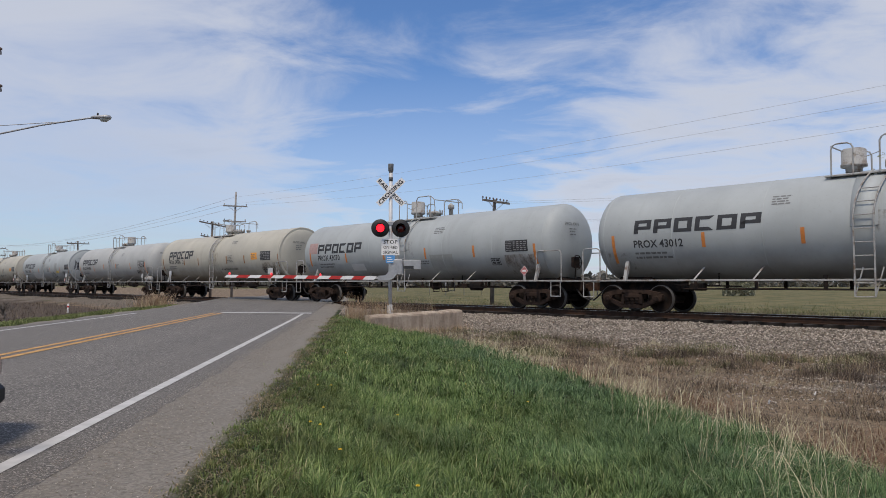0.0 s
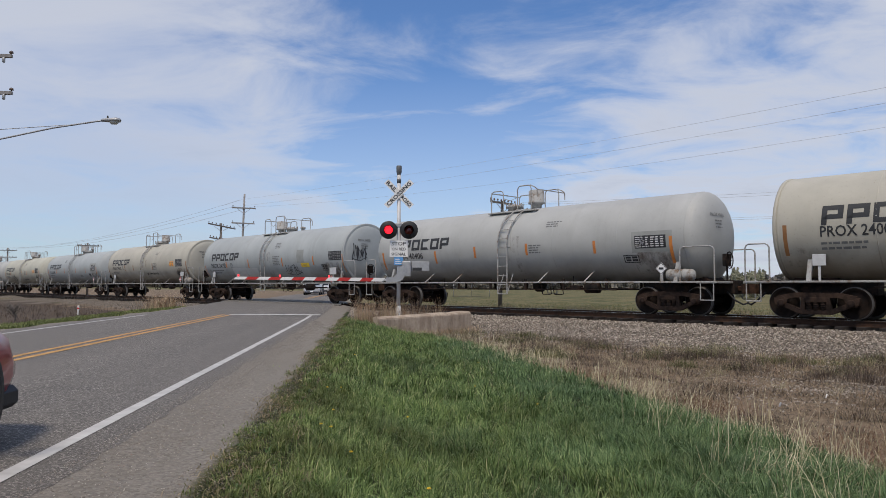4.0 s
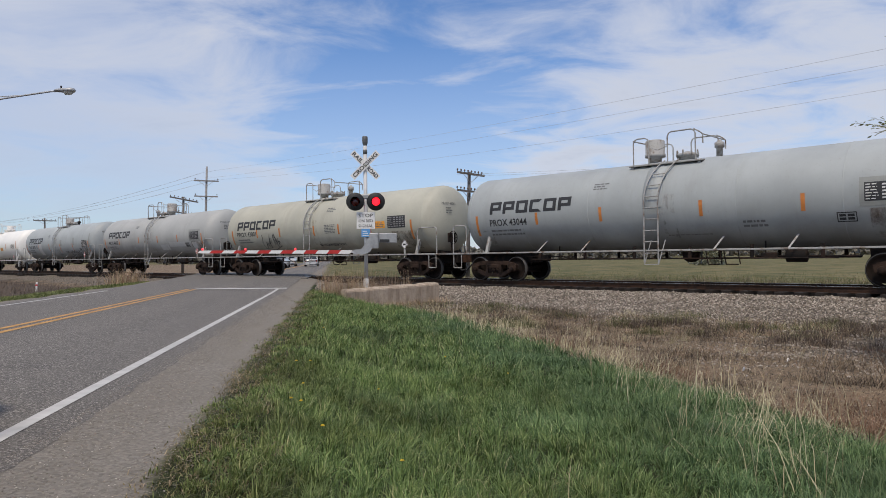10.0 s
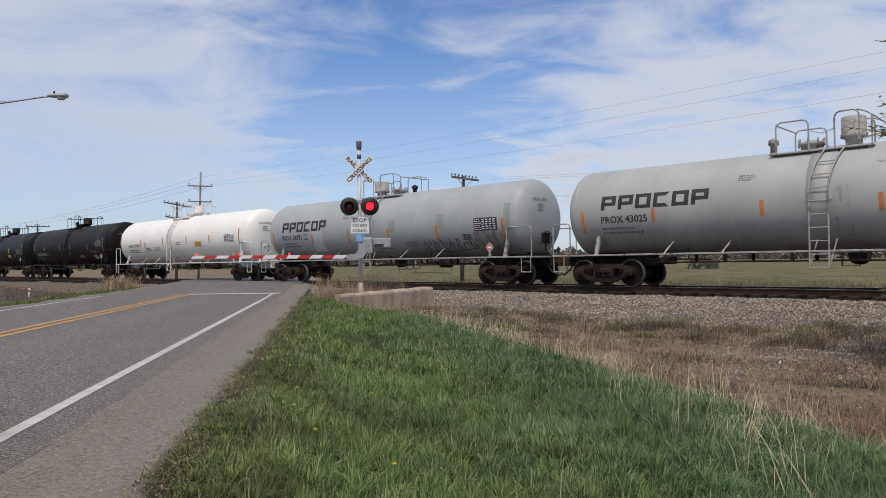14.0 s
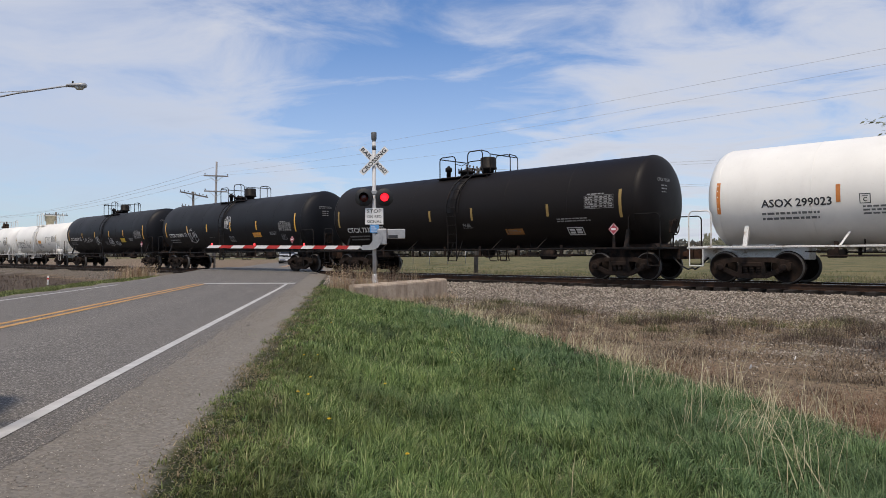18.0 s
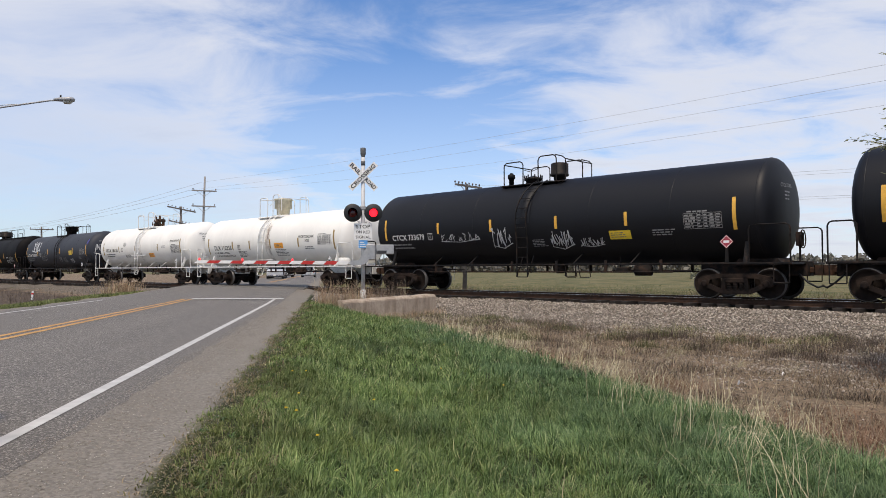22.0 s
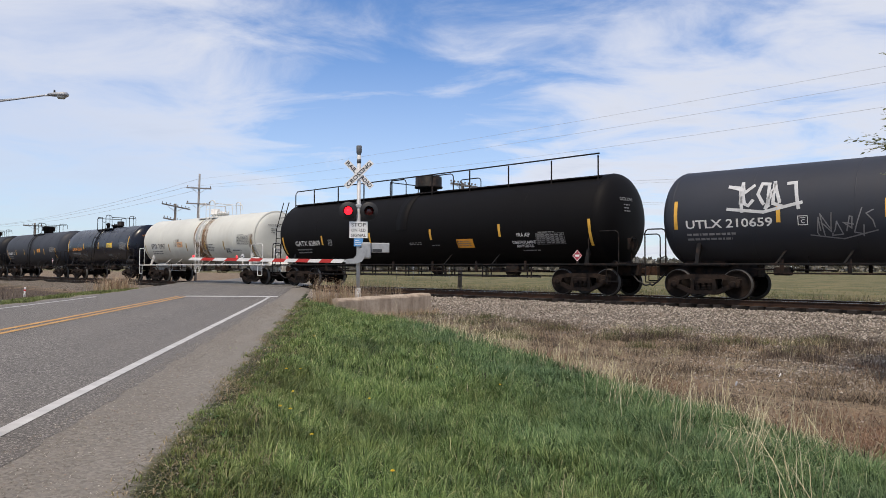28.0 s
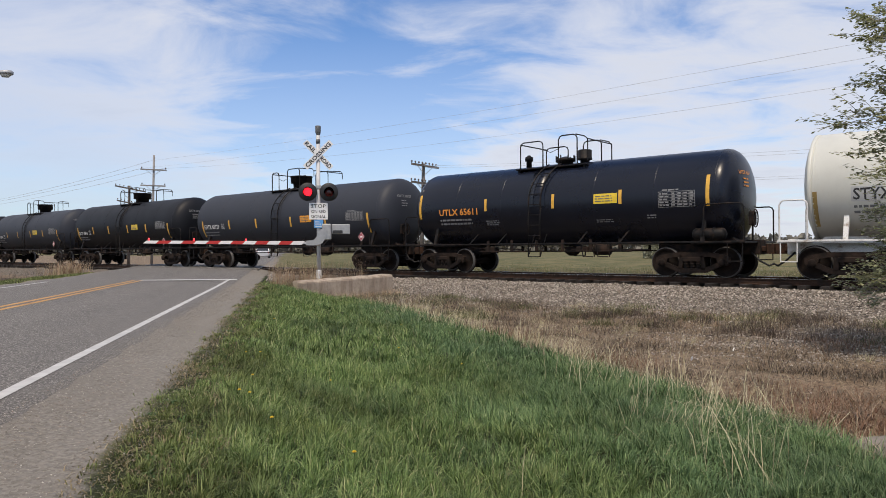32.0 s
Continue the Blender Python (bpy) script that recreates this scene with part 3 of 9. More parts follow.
def stop_line():
    V = []
    for w, l in ((W_Y + 0.1, 26.25), (W_R + 0.30, 25.35), (W_R + 0.30, 25.93), (W_Y + 0.1, 26.83)):
        p = road_xy(w, l)
        V.append((p.x, p.y, float(road_z(p.x, p.y)) + 0.012))
    ob = new("stop_line", mesh_from("stop_line", V, [(0, 1, 2, 3)], M_WHITE_LINE))
    ob.parent = road
    tagged(ob, "White painted stop line across the lane")


stop_line()

# ======== mesh helpers ========


def part(name, data, mat, parent, label="", m=None):
    """Links a bmesh or mesh as one object under a thing or part."""
    if isinstance(data, bmesh.types.BMesh):
        me = bpy.data.meshes.new(name)
        data.to_mesh(me)
        data.free()
        data = me
    if mat is not None and not data.materials:
        data.materials.append(mat)
    ob = new(name, data)
    if parent is not None:
        ob.parent = parent
    if m is not None:
        ob.matrix_basis = m
    return tagged(ob, label)


def box(bm, lo, hi, bevel=0.0):
    """An axis-aligned box, its edges eased by bevel."""
    lo, hi = Vector(lo), Vector(hi)
    r = bmesh.ops.create_cube(bm, size=1.0, matrix=Matrix.Translation((lo + hi) / 2) @ Matrix.Diagonal((*(hi - lo), 1)))
    if bevel:
        es = list({e for v in r["verts"] for e in v.link_edges})
        bmesh.ops.bevel(bm, geom=es, offset=bevel, segments=1, affect="EDGES", profile=0.5)
    return r["verts"]


def tube(bm, pts, r, seg=6, caps=True):
    """A round bar along the points."""
    pts = [Vector(p) for p in pts]
    rings = []
    for i, p in enumerate(pts):
        a, b = pts[max(i - 1, 0)], pts[min(i + 1, len(pts) - 1)]
        q = (b - a).to_track_quat("Z", "X" if abs((b - a).normalized().x) < 0.9 else "Y")
        rr = r[i] if isinstance(r, (list, tuple)) else r
        rings.append([bm.verts.new(p + q @ Vector((rr * math.cos(k * 2 * math.pi / seg), rr * math.sin(k * 2 * math.pi / seg), 0))) for k in range(seg)])
    for A, B in zip(rings, rings[1:]):
        for k in range(seg):
            f = bm.faces.new((A[k], A[(k + 1) % seg], B[(k + 1) % seg], B[k]))
            f.smooth = seg > 6
    if caps:
        bm.faces.new(rings[0][::-1])
        bm.faces.new(rings[-1])


def lathe(bm, prof, axis="X", seg=32, centre=(0, 0, 0), smooth=True):
    """Turns a profile of (along, radius) round an axis."""
    c = Vector(centre)
    rings = []
    for a, r in prof:
        ring = []
        for k in range(seg):
            t = 2 * math.pi * k / seg
            u, v = r * math.cos(t), r * math.sin(t)
            p = {"X": (a, u, v), "Y": (v, a, u), "Z": (u, v, a)}[axis]
            ring.append(bm.verts.new(c + Vector(p)))
        rings.append(ring)
    for A, B in zip(rings, rings[1:]):
        for k in range(seg):
            bm.faces.new((A[k], A[(k + 1) % seg], B[(k + 1) % seg], B[k])).smooth = smooth
    bm.faces.new(rings[0][::-1])
    bm.faces.new(rings[-1])


def prism(bm, outline, axis, a, b):
    """A flat outline of 2D points, made thick from a to b along the axis."""
    def at(p, t):
        return {"X": (t, p[0], p[1]), "Y": (p[0], t, p[1]), "Z": (p[0], p[1], t)}[axis]
    A = [bm.verts.new(at(p, a)) for p in outline]
    B = [bm.verts.new(at(p, b)) for p in outline]
    n = len(outline)
    for k in range(n):
        bm.faces.new((A[k], A[(k + 1) % n], B[(k + 1) % n], B[k]))
    bm.faces.new(A[::-1])
    bm.faces.new(B)


def fix(bm):
    bmesh.ops.recalc_face_normals(bm, faces=bm.faces)
    return bm


def thing(name, label, category, m, group="", kind=""):
    ob = new(name)
    ob.matrix_basis = m
    ob.empty_display_size = 0.2
    return tagged(ob, label, category, group, kind)


TEXTS = {}


def text_mesh(body, size, width=None, shear=0.0, bold=0.0):
    """The built-in font as a flat mesh in x and z, lower left corner at the origin."""
    key = (body, size, width, shear, bold)
    if key not in TEXTS:
        cu = bpy.data.curves.new("lettering", "FONT")
        cu.body, cu.size, cu.shear, cu.offset, cu.resolution_u = body, size, shear, bold, 2
        cu.align_x = "LEFT"
        ob = bpy.data.objects.new("lettering", cu)
        scene.collection.objects.link(ob)
        me = bpy.data.meshes.new_from_object(ob.evaluated_get(bpy.context.evaluated_depsgraph_get()))
        bpy.data.objects.remove(ob)
        co = np.empty(len(me.vertices) * 3)
        me.vertices.foreach_get("co", co)
        co = co.reshape(-1, 3)
        co[:, :2] -= co[:, :2].min(0)
        if width:
            co[:, 0] *= width / co[:, 0].max()
        TEXTS[key] = (co.copy(), [tuple(p.vertices) for p in me.polygons])
        bpy.data.meshes.remove(me)
    return TEXTS[key]


def add_flat(bm, co, faces, x0, z0, y=0.0):
    vs = [bm.verts.new((x0 + c[0], y, z0 + c[1])) for c in co]
    for f in faces:
        try:
            bm.faces.new([vs[i] for i in f])
        except ValueError:
            pass


def add_rect(bm, x0, z0, x1, z1, y=0.0, skew=0.0):
    vs = [bm.verts.new(p) for p in ((x0, y, z0), (x1, y, z0), (x1 + skew, y, z1), (x0 + skew, y, z1))]
    bm.faces.new(vs)


def wrap(bm, r, cz, lift=0.006):
    """Lays a flat drawing in x and z on the side of a lying cylinder; z counts along the height."""
    zs = [v.co.z for v in bm.verts]
    if not zs:
        return bm
    z = min(zs)
    while z < max(zs):
        z += 0.11
        geom = list(bm.verts) + list(bm.edges) + list(bm.faces)
        bmesh.ops.bisect_plane(bm, geom=geom, plane_co=(0, 0, z), plane_no=(0, 0, 1))
    for v in bm.verts:
        h = max(-0.98, min(0.98, (v.co.z - cz) / r))
        a = math.asin(h)
        v.co.y, v.co.z = -(r + lift) * math.cos(a), cz + (r + lift) * math.sin(a)
    return bm

# ======== the track ========
RAIL_S0, RAIL_S1 = -420.0, 60.0


def build_track():
    tr = thing("railway_track", "Single railway line on dark ties and grey ballast", "railway", TRACK, kind="structure")
    prof = [(-0.07, -0.18), (0.07, -0.18), (0.07, -0.165), (0.012, -0.15), (0.012, -0.045), (0.036, -0.035), (0.036, -0.004), (-0.036, -0.004), (-0.036, -0.035), (-0.012, -0.045), (-0.012, -0.15), (-0.07, -0.165)]
    for y in (-0.753, 0.753):
        bm = bmesh.new()
        prism(bm, [(a + y, b) for a, b in prof], "X", RAIL_S0, RAIL_S1)
        rail = part("rail", fix(bm), M_RAIL, tr, "Brown rusted steel rail")
        bm = bmesh.new()
        box(bm, (RAIL_S0, y - 0.034, -0.0045), (RAIL_S1, y + 0.034, 0.0))
        part("rail_head", bm, M_RAILTOP, rail, "Bright worn running surface of the rail")
    bm = bmesh.new()
    box(bm, (-0.115, -1.36, -0.36), (0.115, 1.36, -0.155), 0.012)
    me = bpy.data.meshes.new("railway_tie")
    bm.to_mesh(me)
    bm.free()
    me.materials.append(M_TIE)
    bm = bmesh.new()
    for y in (-0.753, 0.753):
        box(bm, (-0.1, y - 0.17, -0.158), (0.1, y + 0.17, -0.176 + 0.012))
    plate = bpy.data.meshes.new("tie_plate")
    bm.to_mesh(plate)
    bm.free()
    plate.materials.append(M_RAIL)
    rng = random.Random(4)
    s = -95.0
    while s < 30.0:
        if not -16.0 < s < -9.5:
            t = part("railway_tie", me, None, tr, m=pose(s + rng.uniform(-0.04, 0.04), rng.uniform(-0.10, 0.10), rng.uniform(-0.012, 0.0), 0, 0, rng.uniform(-1.5, 1.5)))
        s += 0.52
    return tr


track = build_track()


def crossing_panels():
    """Asphalt laid between and beside the rails where the road crosses."""
    k = 0
    for y0, y1 in ((-2.4, -0.80), (-0.68, 0.68), (0.80, 2.4)):
        V = []
        for w, y in ((PAVE_L - 0.3, y0), (PAVE_R + 0.3, y0), (PAVE_R + 0.3, y1), (PAVE_L - 0.3, y1)):
            base = ORG + TN * y
            s = (w - base.dot(RR)) / TU.dot(RR)
            p = base + TU * s
            V.append((p.x, p.y, ZR - 0.005))
        V += [(x, y, z - 0.12) for x, y, z in V]
        F = [(0, 1, 2, 3), (4, 7, 6, 5), (0, 4, 5, 1), (1, 5, 6, 2), (2, 6, 7, 3), (3, 7, 4, 0)]
        ob = new("crossing_panel", mesh_from("crossing_panel", V, F, M_ASPHALT))
        ob.parent = road
        tagged(ob, "Dark asphalt panel beside the rails")


crossing_panels()


def headwall():
    """A low stained concrete wall with a sloped coping, half sunk in the ditch."""
    a, b = Vector((-2.33, 22.6, 0)), Vector((0.71, 25.5, 0))
    L = (b - a).length
    ang = math.degrees(math.atan2(b.y - a.y, b.x - a.x))
    th = thing("concrete_headwall", "Stained low concrete culvert headwall half hidden by dry weeds", "wall", pose(a.x, a.y, 0.05, 0, 0, ang), kind="structure")
    bm = bmesh.new()
    prism(bm, [(-0.06, -0.9), (-0.06, -0.07), (0.03, 0.0), (0.24, 0.01), (0.24, -0.9)], "X", 0, L)
    for v in bm.verts:
        if v.co.x > L - 0.01:
            v.co.x += -0.28 if v.co.y > 0.1 else 0
            v.co.z += 0.10 if v.co.z > -0.5 else 0
    bmesh.ops.bevel(bm, geom=list(bm.edges), offset=0.02, segments=2, affect="EDGES")
    for x in np.arange(0.2, L - 0.1, 0.2):
        bmesh.ops.bisect_plane(bm, geom=list(bm.verts) + list(bm.edges) + list(bm.faces), plane_co=(x, 0, 0), plane_no=(1, 0, 0))
    for v in bm.verts:
        if v.co.z > -0.3:
            v.co.z += 0.006 * math.sin(v.co.x * 5.3) + 0.007 * math.sin(v.co.x * 23 + v.co.y * 30)
            v.co.y += 0.005 * math.sin(v.co.x * 13 + 2)
    part("wall_block", fix(bm), M_CONCRETE, th)
    bm = bmesh.new()
    lathe(bm, [(0, 0.07), (0.12, 0.07), (0.12, 0.05), (0.0, 0.05)], "X", 16, (L - 0.03, 0.12, -0.26))
    part("drain_pipe", fix(bm), M_HOSE, th, "Short black plastic drain pipe")


headwall()

# ======== the crossing signal ========
MAST = Vector((-1.757, 23.92, 0))
FACE = pose(0, 0, 0, 0, 0, 4.0)     # turned towards the oncoming lane
LAMPS = []


def letters(co, fs, x0, z0, y, mat, parent):
    """Each glyph of a drawn word as one flat part."""
    root = list(range(len(co)))

    def find(a):
        while root[a] != a:
            a = root[a]
        return a
    for f in fs:
        for a in f[1:]:
            root[find(a)] = find(f[0])
    groups = {}
    for f in fs:
        groups.setdefault(find(f[0]), []).append(f)
    for gl in groups.values():
        ids = sorted({a for f in gl for a in f})
        at = {a: n for n, a in enumerate(ids)}
        me = mesh_from("letter", [(x0 + co[a][0], y, z0 + co[a][1]) for a in ids], [tuple(at[a] for a in f) for f in gl], mat)
        part("letter", me, None, parent)


def crossing_signal():
    gz = -0.15
    th = thing("railroad_crossing_signal", "Grey steel crossing signal with crossbuck, red flashers and lowered gate", "crossing signal", Matrix.Translation((MAST.x, MAST.y, gz)) @ FACE)
    z = -gz
    bm = bmesh.new()
    lathe(bm, [(0.0, 0.065), (5.0, 0.065)], "Z", 16)
    mast = part("mast", bm, M_ALU, th, "Silver painted steel pipe mast")
    bm = bmesh.new()
    lathe(bm, [(0, 0.2), (0.05, 0.2), (0.08, 0.11), (0.5, 0.09), (0.52, 0.066)], "Z", 16)
    part("base", bm, M_ALU, th)
    bm = bmesh.new()
    lathe(bm, [(4.72, 0.07), (4.86, 0.072), (4.88, 0.05), (4.98, 0.045), (5.08, 0.085), (5.12, 0.092), (5.30, 0.095), (5.32, 0.085)], "Z", 16)
    part("bell", fix(bm), simple("dark_bell_metal", (0.13, 0.135, 0.14), 0.55, 0.2, 0.25, 8), th, "Grey warning bell on the mast top")
    # crossbuck, 1.22 m blades
    zc = 4.19 + z
    for ang, words, off in ((45, (("CROSSING", -0.55, 1.10),), -0.105), (-45, (("RAIL", -0.57, 0.44), ("ROAD", 0.13, 0.44)), -0.085)):
        bm = bmesh.new()
        box(bm, (-0.61, off, -0.10), (0.61, off + 0.008, 0.10))
        blade = part("crossbuck_blade", bm, M_WHITE, th, "White reflective blade with black capital letters", m=pose(0, 0, zc, 0, -ang, 0))
        for word, x, wd in words:
            co, fs = text_mesh(word, 0.185, wd, 0, 0.004)
            letters(co, fs, x, -0.066, off - 0.004, M_BLACK, blade)
    # flasher crossarm and lamps
    zl = 2.955 + z
    bm = bmesh.new()
    tube(bm, [(-0.36, 0, zl + 0.18), (0.36, 0, zl + 0.18)], 0.025, 8)
    box(bm, (-0.1, -0.08, zl + 0.1), (0.1, 0.08, zl + 0.24), 0.02)
    part("crossarm", bm, M_GALV, th)
    for side in (-1, 1):
        head = part("flasher", None or flasher_bg(), M_BLACK, th, "Round black background disc with hooded red lamp", m=pose(0.345 * side, -0.12, zl))
        bm = bmesh.new()
        n = 20
        V0 = []
        for k in range(n + 1):        # the hood: a half open tube
            t = math.radians(-25 + 230 * k / n)
            V0.append((0.168 * math.cos(t), 0.168 * math.sin(t)))
        A = [bm.verts.new((x, -0.01, zz)) for x, zz in V0]
        B = [bm.verts.new((x, -0.30 + 0.1 * (zz < 0), zz - 0.02)) for x, zz in V0]
        C = [bm.verts.new((x * 0.97, -0.30 + 0.1 * (zz < 0), zz * 0.97 - 0.02)) for x, zz in V0]
        D = [bm.verts.new((x * 0.97, -0.01, zz * 0.97)) for x, zz in V0]
        for P, Q in ((A, B), (B, C), (C, D)):
            for k in range(n):
                bm.faces.new((P[k], P[k + 1], Q[k + 1], Q[k]))
        part("hood", fix(bm), M_BLACK, head)
        bm = bmesh.new()
        lathe(bm, [(0.0, 0.15), (-0.012, 0.15), (-0.03, 0.11), (-0.038, 0.05), (-0.04, 0.01)], "Y", 24, (0, -0.03, 0))
        part("lens", fix(bm), M_UNLIT, head, "Dark red glass lens")
        bm = bmesh.new()
        lathe(bm, [(0.0, 0.138), (-0.012, 0.138), (-0.03, 0.10), (-0.036, 0.01)], "Y", 24)
        LAMPS.append((side, part("lamp_disc", fix(bm), M_LIT, head, "Glowing red lamp insert")))
        bm = bmesh.new()
        lathe(bm, [(0.02, 0.12), (0.16, 0.09), (0.18, 0.05)], "Y", 16)
        part("lamp_housing", fix(bm), M_BLACK, head)
    # signs on the mast
    for nm, wd, z0, z1, mat, lb in (("stop_on_red_sign", 0.61, 2.045, 2.60, M_WHITE, "White sign lettered stop on red signal"), ("emergency_notice", 0.30, 1.77, 2.035, M_BLUE, "Small blue notice plate")):
        bm = bmesh.new()
        box(bm, (-wd / 2, -0.086, z0 + z), (wd / 2, -0.08, z1 + z), 0.0)
        plate = part(nm, bm, mat, th, lb)
        bm = bmesh.new()
        if wd > 0.5:
            bm.free()
            for word, k, ww, hh in (("STOP", 0.385, 0.48, 0.175), ("ON RED", 0.215, 0.48, 0.14), ("SIGNAL", 0.045, 0.50, 0.14)):
                co, fs = text_mesh(word, hh, ww, 0, 0.001)
                letters(co, fs, -ww / 2, z0 + z + k, -0.09, M_BLACK, plate)
        else:
            bm.free()
            for k in range(3):
                bm = bmesh.new()
                add_rect(bm, -0.11, z0 + z + 0.04 + k * 0.07, 0.11 - 0.04 * k, z0 + z + 0.065 + k * 0.07, -0.09)
                part("print_bar", bm, M_WHITE, plate)
    # gate mechanism and arm
    bm = bmesh.new()
    box(bm, (0.10, -0.22, 1.36 + z), (0.42, 0.22, 1.90 + z), 0.035)
    mech = part("gate_mechanism", bm, M_GALV, th, "Grey steel gate drive box")
    bm = bmesh.new()
    box(bm, (0.43, -0.06, 1.56 + z), (1.04, 0.06, 1.89 + z), 0.02)
    part("counterweight_arm", bm, M_GALV, mech)
    bm = bmesh.new()
    box(bm, (0.47, -0.066, 1.585 + z), (0.79, -0.062, 1.685 + z))
    part("notice", bm, M_INK, mech, "Dark notice plate with unreadable print")
    for y in (-0.25, 0.23):
        bm = bmesh.new()
        prism(bm, [(-0.42, 1.19 + z), (-0.42, 1.34 + z), (-0.16, 1.36 + z), (-0.05, 1.50 + z), (0.06, 1.72 + z), (0.28, 1.72 + z), (0.24, 1.45 + z), (0.12, 1.26 + z), (-0.05, 1.19 + z)], "Y", y, y + 0.02)
        part("gate_fork", fix(bm), M_GALV, th, "Curved silver gate arm bracket")
    # arm: tapering aluminium and fibre, in red and white lengths
    tip = 4.98
    bm = bmesh.new()
    box(bm, (-tip + 0.02, -0.012, -0.03), (0.3, 0.012, 0.03))
    arm_parent = part("gate_arm", bm, M_ALU, th, "Long red and white striped gate arm lying level", m=pose(-0.5, 0, 1.27 + z, 0, 0.6, 0))
    n = 13
    for k in range(n):
        x0, x1 = -k * tip / n, -(k + 1) * tip / n
        h0, h1 = 0.062 - 0.016 * k / n, 0.062 - 0.016 * (k + 1) / n
        sl = 0.10
        bm = bmesh.new()
        A = [bm.verts.new(p) for p in ((x0 + sl * 0.5, -0.02, h0), (x1 + sl * 0.5, -0.02, h1), (x1 - sl * 0.5, -0.02, -h1), (x0 - sl * 0.5, -0.02, -h0))]
        B = [bm.verts.new((v.co.x, 0.02, v.co.z)) for v in A]
        for i in range(4):
            bm.faces.new((A[i], A[(i + 1) % 4], B[(i + 1) % 4], B[i]))
        bm.faces.new(A[::-1]), bm.faces.new(B)
        part("stripe", fix(bm), M_RED if k % 2 else M_WHITE, arm_parent, "Red reflective length" if k % 2 else "White reflective length")
    for x in (-tip + 0.12, -3.48, -1.85):
        bm = bmesh.new()
        lathe(bm, [(0.05, 0.02), (0.065, 0.032), (0.11, 0.032), (0.13, 0.014)], "Z", 12, (x, 0, 0))
        part("gate_lamp", bm, M_TIP, arm_parent, "Small red lamp on the gate arm")


def flasher_bg():
    bm = bmesh.new()
    lathe(bm, [(0.02, 0.28), (0.012, 0.305), (-0.012, 0.305), (-0.02, 0.295), (-0.02, 0.02)], "Y", 36)
    return fix(bm)


crossing_signal()

# ======== tank cars ========
SPEED = 10.534                       # m/s along the track
MESHES = {}


def cached(key, make, mat):
    """One mesh for alike parts."""
    if (key, mat.name) not in MESHES:
        bm = make()
        fix(bm)
        me = bpy.data.meshes.new(key if isinstance(key, str) else key[0])
        bm.to_mesh(me)
        bm.free()
        me.materials.append(mat)
        MESHES[(key, mat.name)] = me
    return MESHES[(key, mat.name)]


def shell_mesh(x0, x1, r, cz, hd):
    """Welded cylinder with dished ends; x from the rear coupler face."""
    bm = bmesh.new()
    prof = []
    bulge = 0.8 if hd > 0.4 else 0.55
    for k in range(9):
        a = math.radians(90 * k / 8)
        prof.append((x0 - hd * math.cos(a), max(0.02, r * math.sin(a) ** bulge)))
    n = 12
    for k in range(1, n):
        prof.append((x0 + (x1 - x0) * k / n, r))
    for k in range(8, -1, -1):
        a = math.radians(90 * k / 8)
        prof.append((x1 + hd * math.cos(a), max(0.02, r * math.sin(a) ** bulge)))
    lathe(bm, prof, "X", 64, (0, 0, cz))
    return bm


def seam_mesh(r, cz):
    bm = bmesh.new()
    seg = 56
    R = []
    for a, rr in ((-0.02, r - 0.004), (-0.012, r + 0.006), (0.012, r + 0.006), (0.02, r - 0.004)):
        R.append([bm.verts.new((a, rr * math.cos(2 * math.pi * k / seg), cz + rr * math.sin(2 * math.pi * k / seg))) for k in range(seg)])
    for A, B in zip(R, R[1:]):
        for k in range(seg):
            bm.faces.new((A[k], A[(k + 1) % seg], B[(k + 1) % seg], B[k])).smooth = True
    return bm


def skirt_mesh(r, cz, width):
    """The belt round the middle on which the platform and ladders stand."""
    bm = bmesh.new()
    seg = 40
    R = []
    for a, rr in ((-width, r - 0.004), (-width, r + 0.018), (width, r + 0.018), (width, r - 0.004)):
        R.append([bm.verts.new((a, rr * math.cos(math.pi * (1.04 * k / seg - 0.02)), cz + rr * math.sin(math.pi * (1.04 * k / seg - 0.02)))) for k in range(seg + 1)])
    for A, B in zip(R, R[1:]):
        for k in range(seg):
            bm.faces.new((A[k], A[k + 1], B[k + 1], B[k])).smooth = True
    return bm


def side_frame():
    """Cast truck side frame with its two window openings, x along, z from the rail."""
    bm = bmesh.new()

    def bar(pts, th=0.085):
        for (xa, za), (xb, zb) in zip(pts, pts[1:]):
            d = Vector((xb - xa, 0, zb - za))
            nrm = Vector((-d.z, 0, d.x)).normalized() * th / 2
            A = [Vector((xa, 0, za)) + nrm, Vector((xb, 0, zb)) + nrm, Vector((xb, 0, zb)) - nrm, Vector((xa, 0, za)) - nrm]
            prism(bm, [(p.x, p.z) for p in A], "Y", -0.07, 0.07)
    bar([(-1.04, 0.585), (-0.56, 0.685), (0.56, 0.685), (1.04, 0.585)], 0.14)
    bar([(-0.98, 0.47), (-0.40, 0.21), (0.40, 0.21), (0.98, 0.47)], 0.135)
    bar([(-0.31, 0.66), (-0.35, 0.24)], 0.12)
    bar([(0.31, 0.66), (0.35, 0.24)], 0.12)
    for s in (-1, 1):
        # pedestal jaw over the bearing, and the bearing's end cap
        prism(bm, [(s * a, z) for a, z in ((0.74, 0.56), (0.80, 0.40), (0.86, 0.36), (0.90, 0.52), (0.98, 0.52), (1.02, 0.36), (1.10, 0.42), (1.12, 0.60), (0.92, 0.66))], "Y", -0.085, 0.085)
        lathe(bm, [(-0.15, 0.02), (-0.15, 0.085), (-0.13, 0.105), (0.08, 0.11)], "Y", 16, (0.915 * s, 0, 0.457))
    return bm


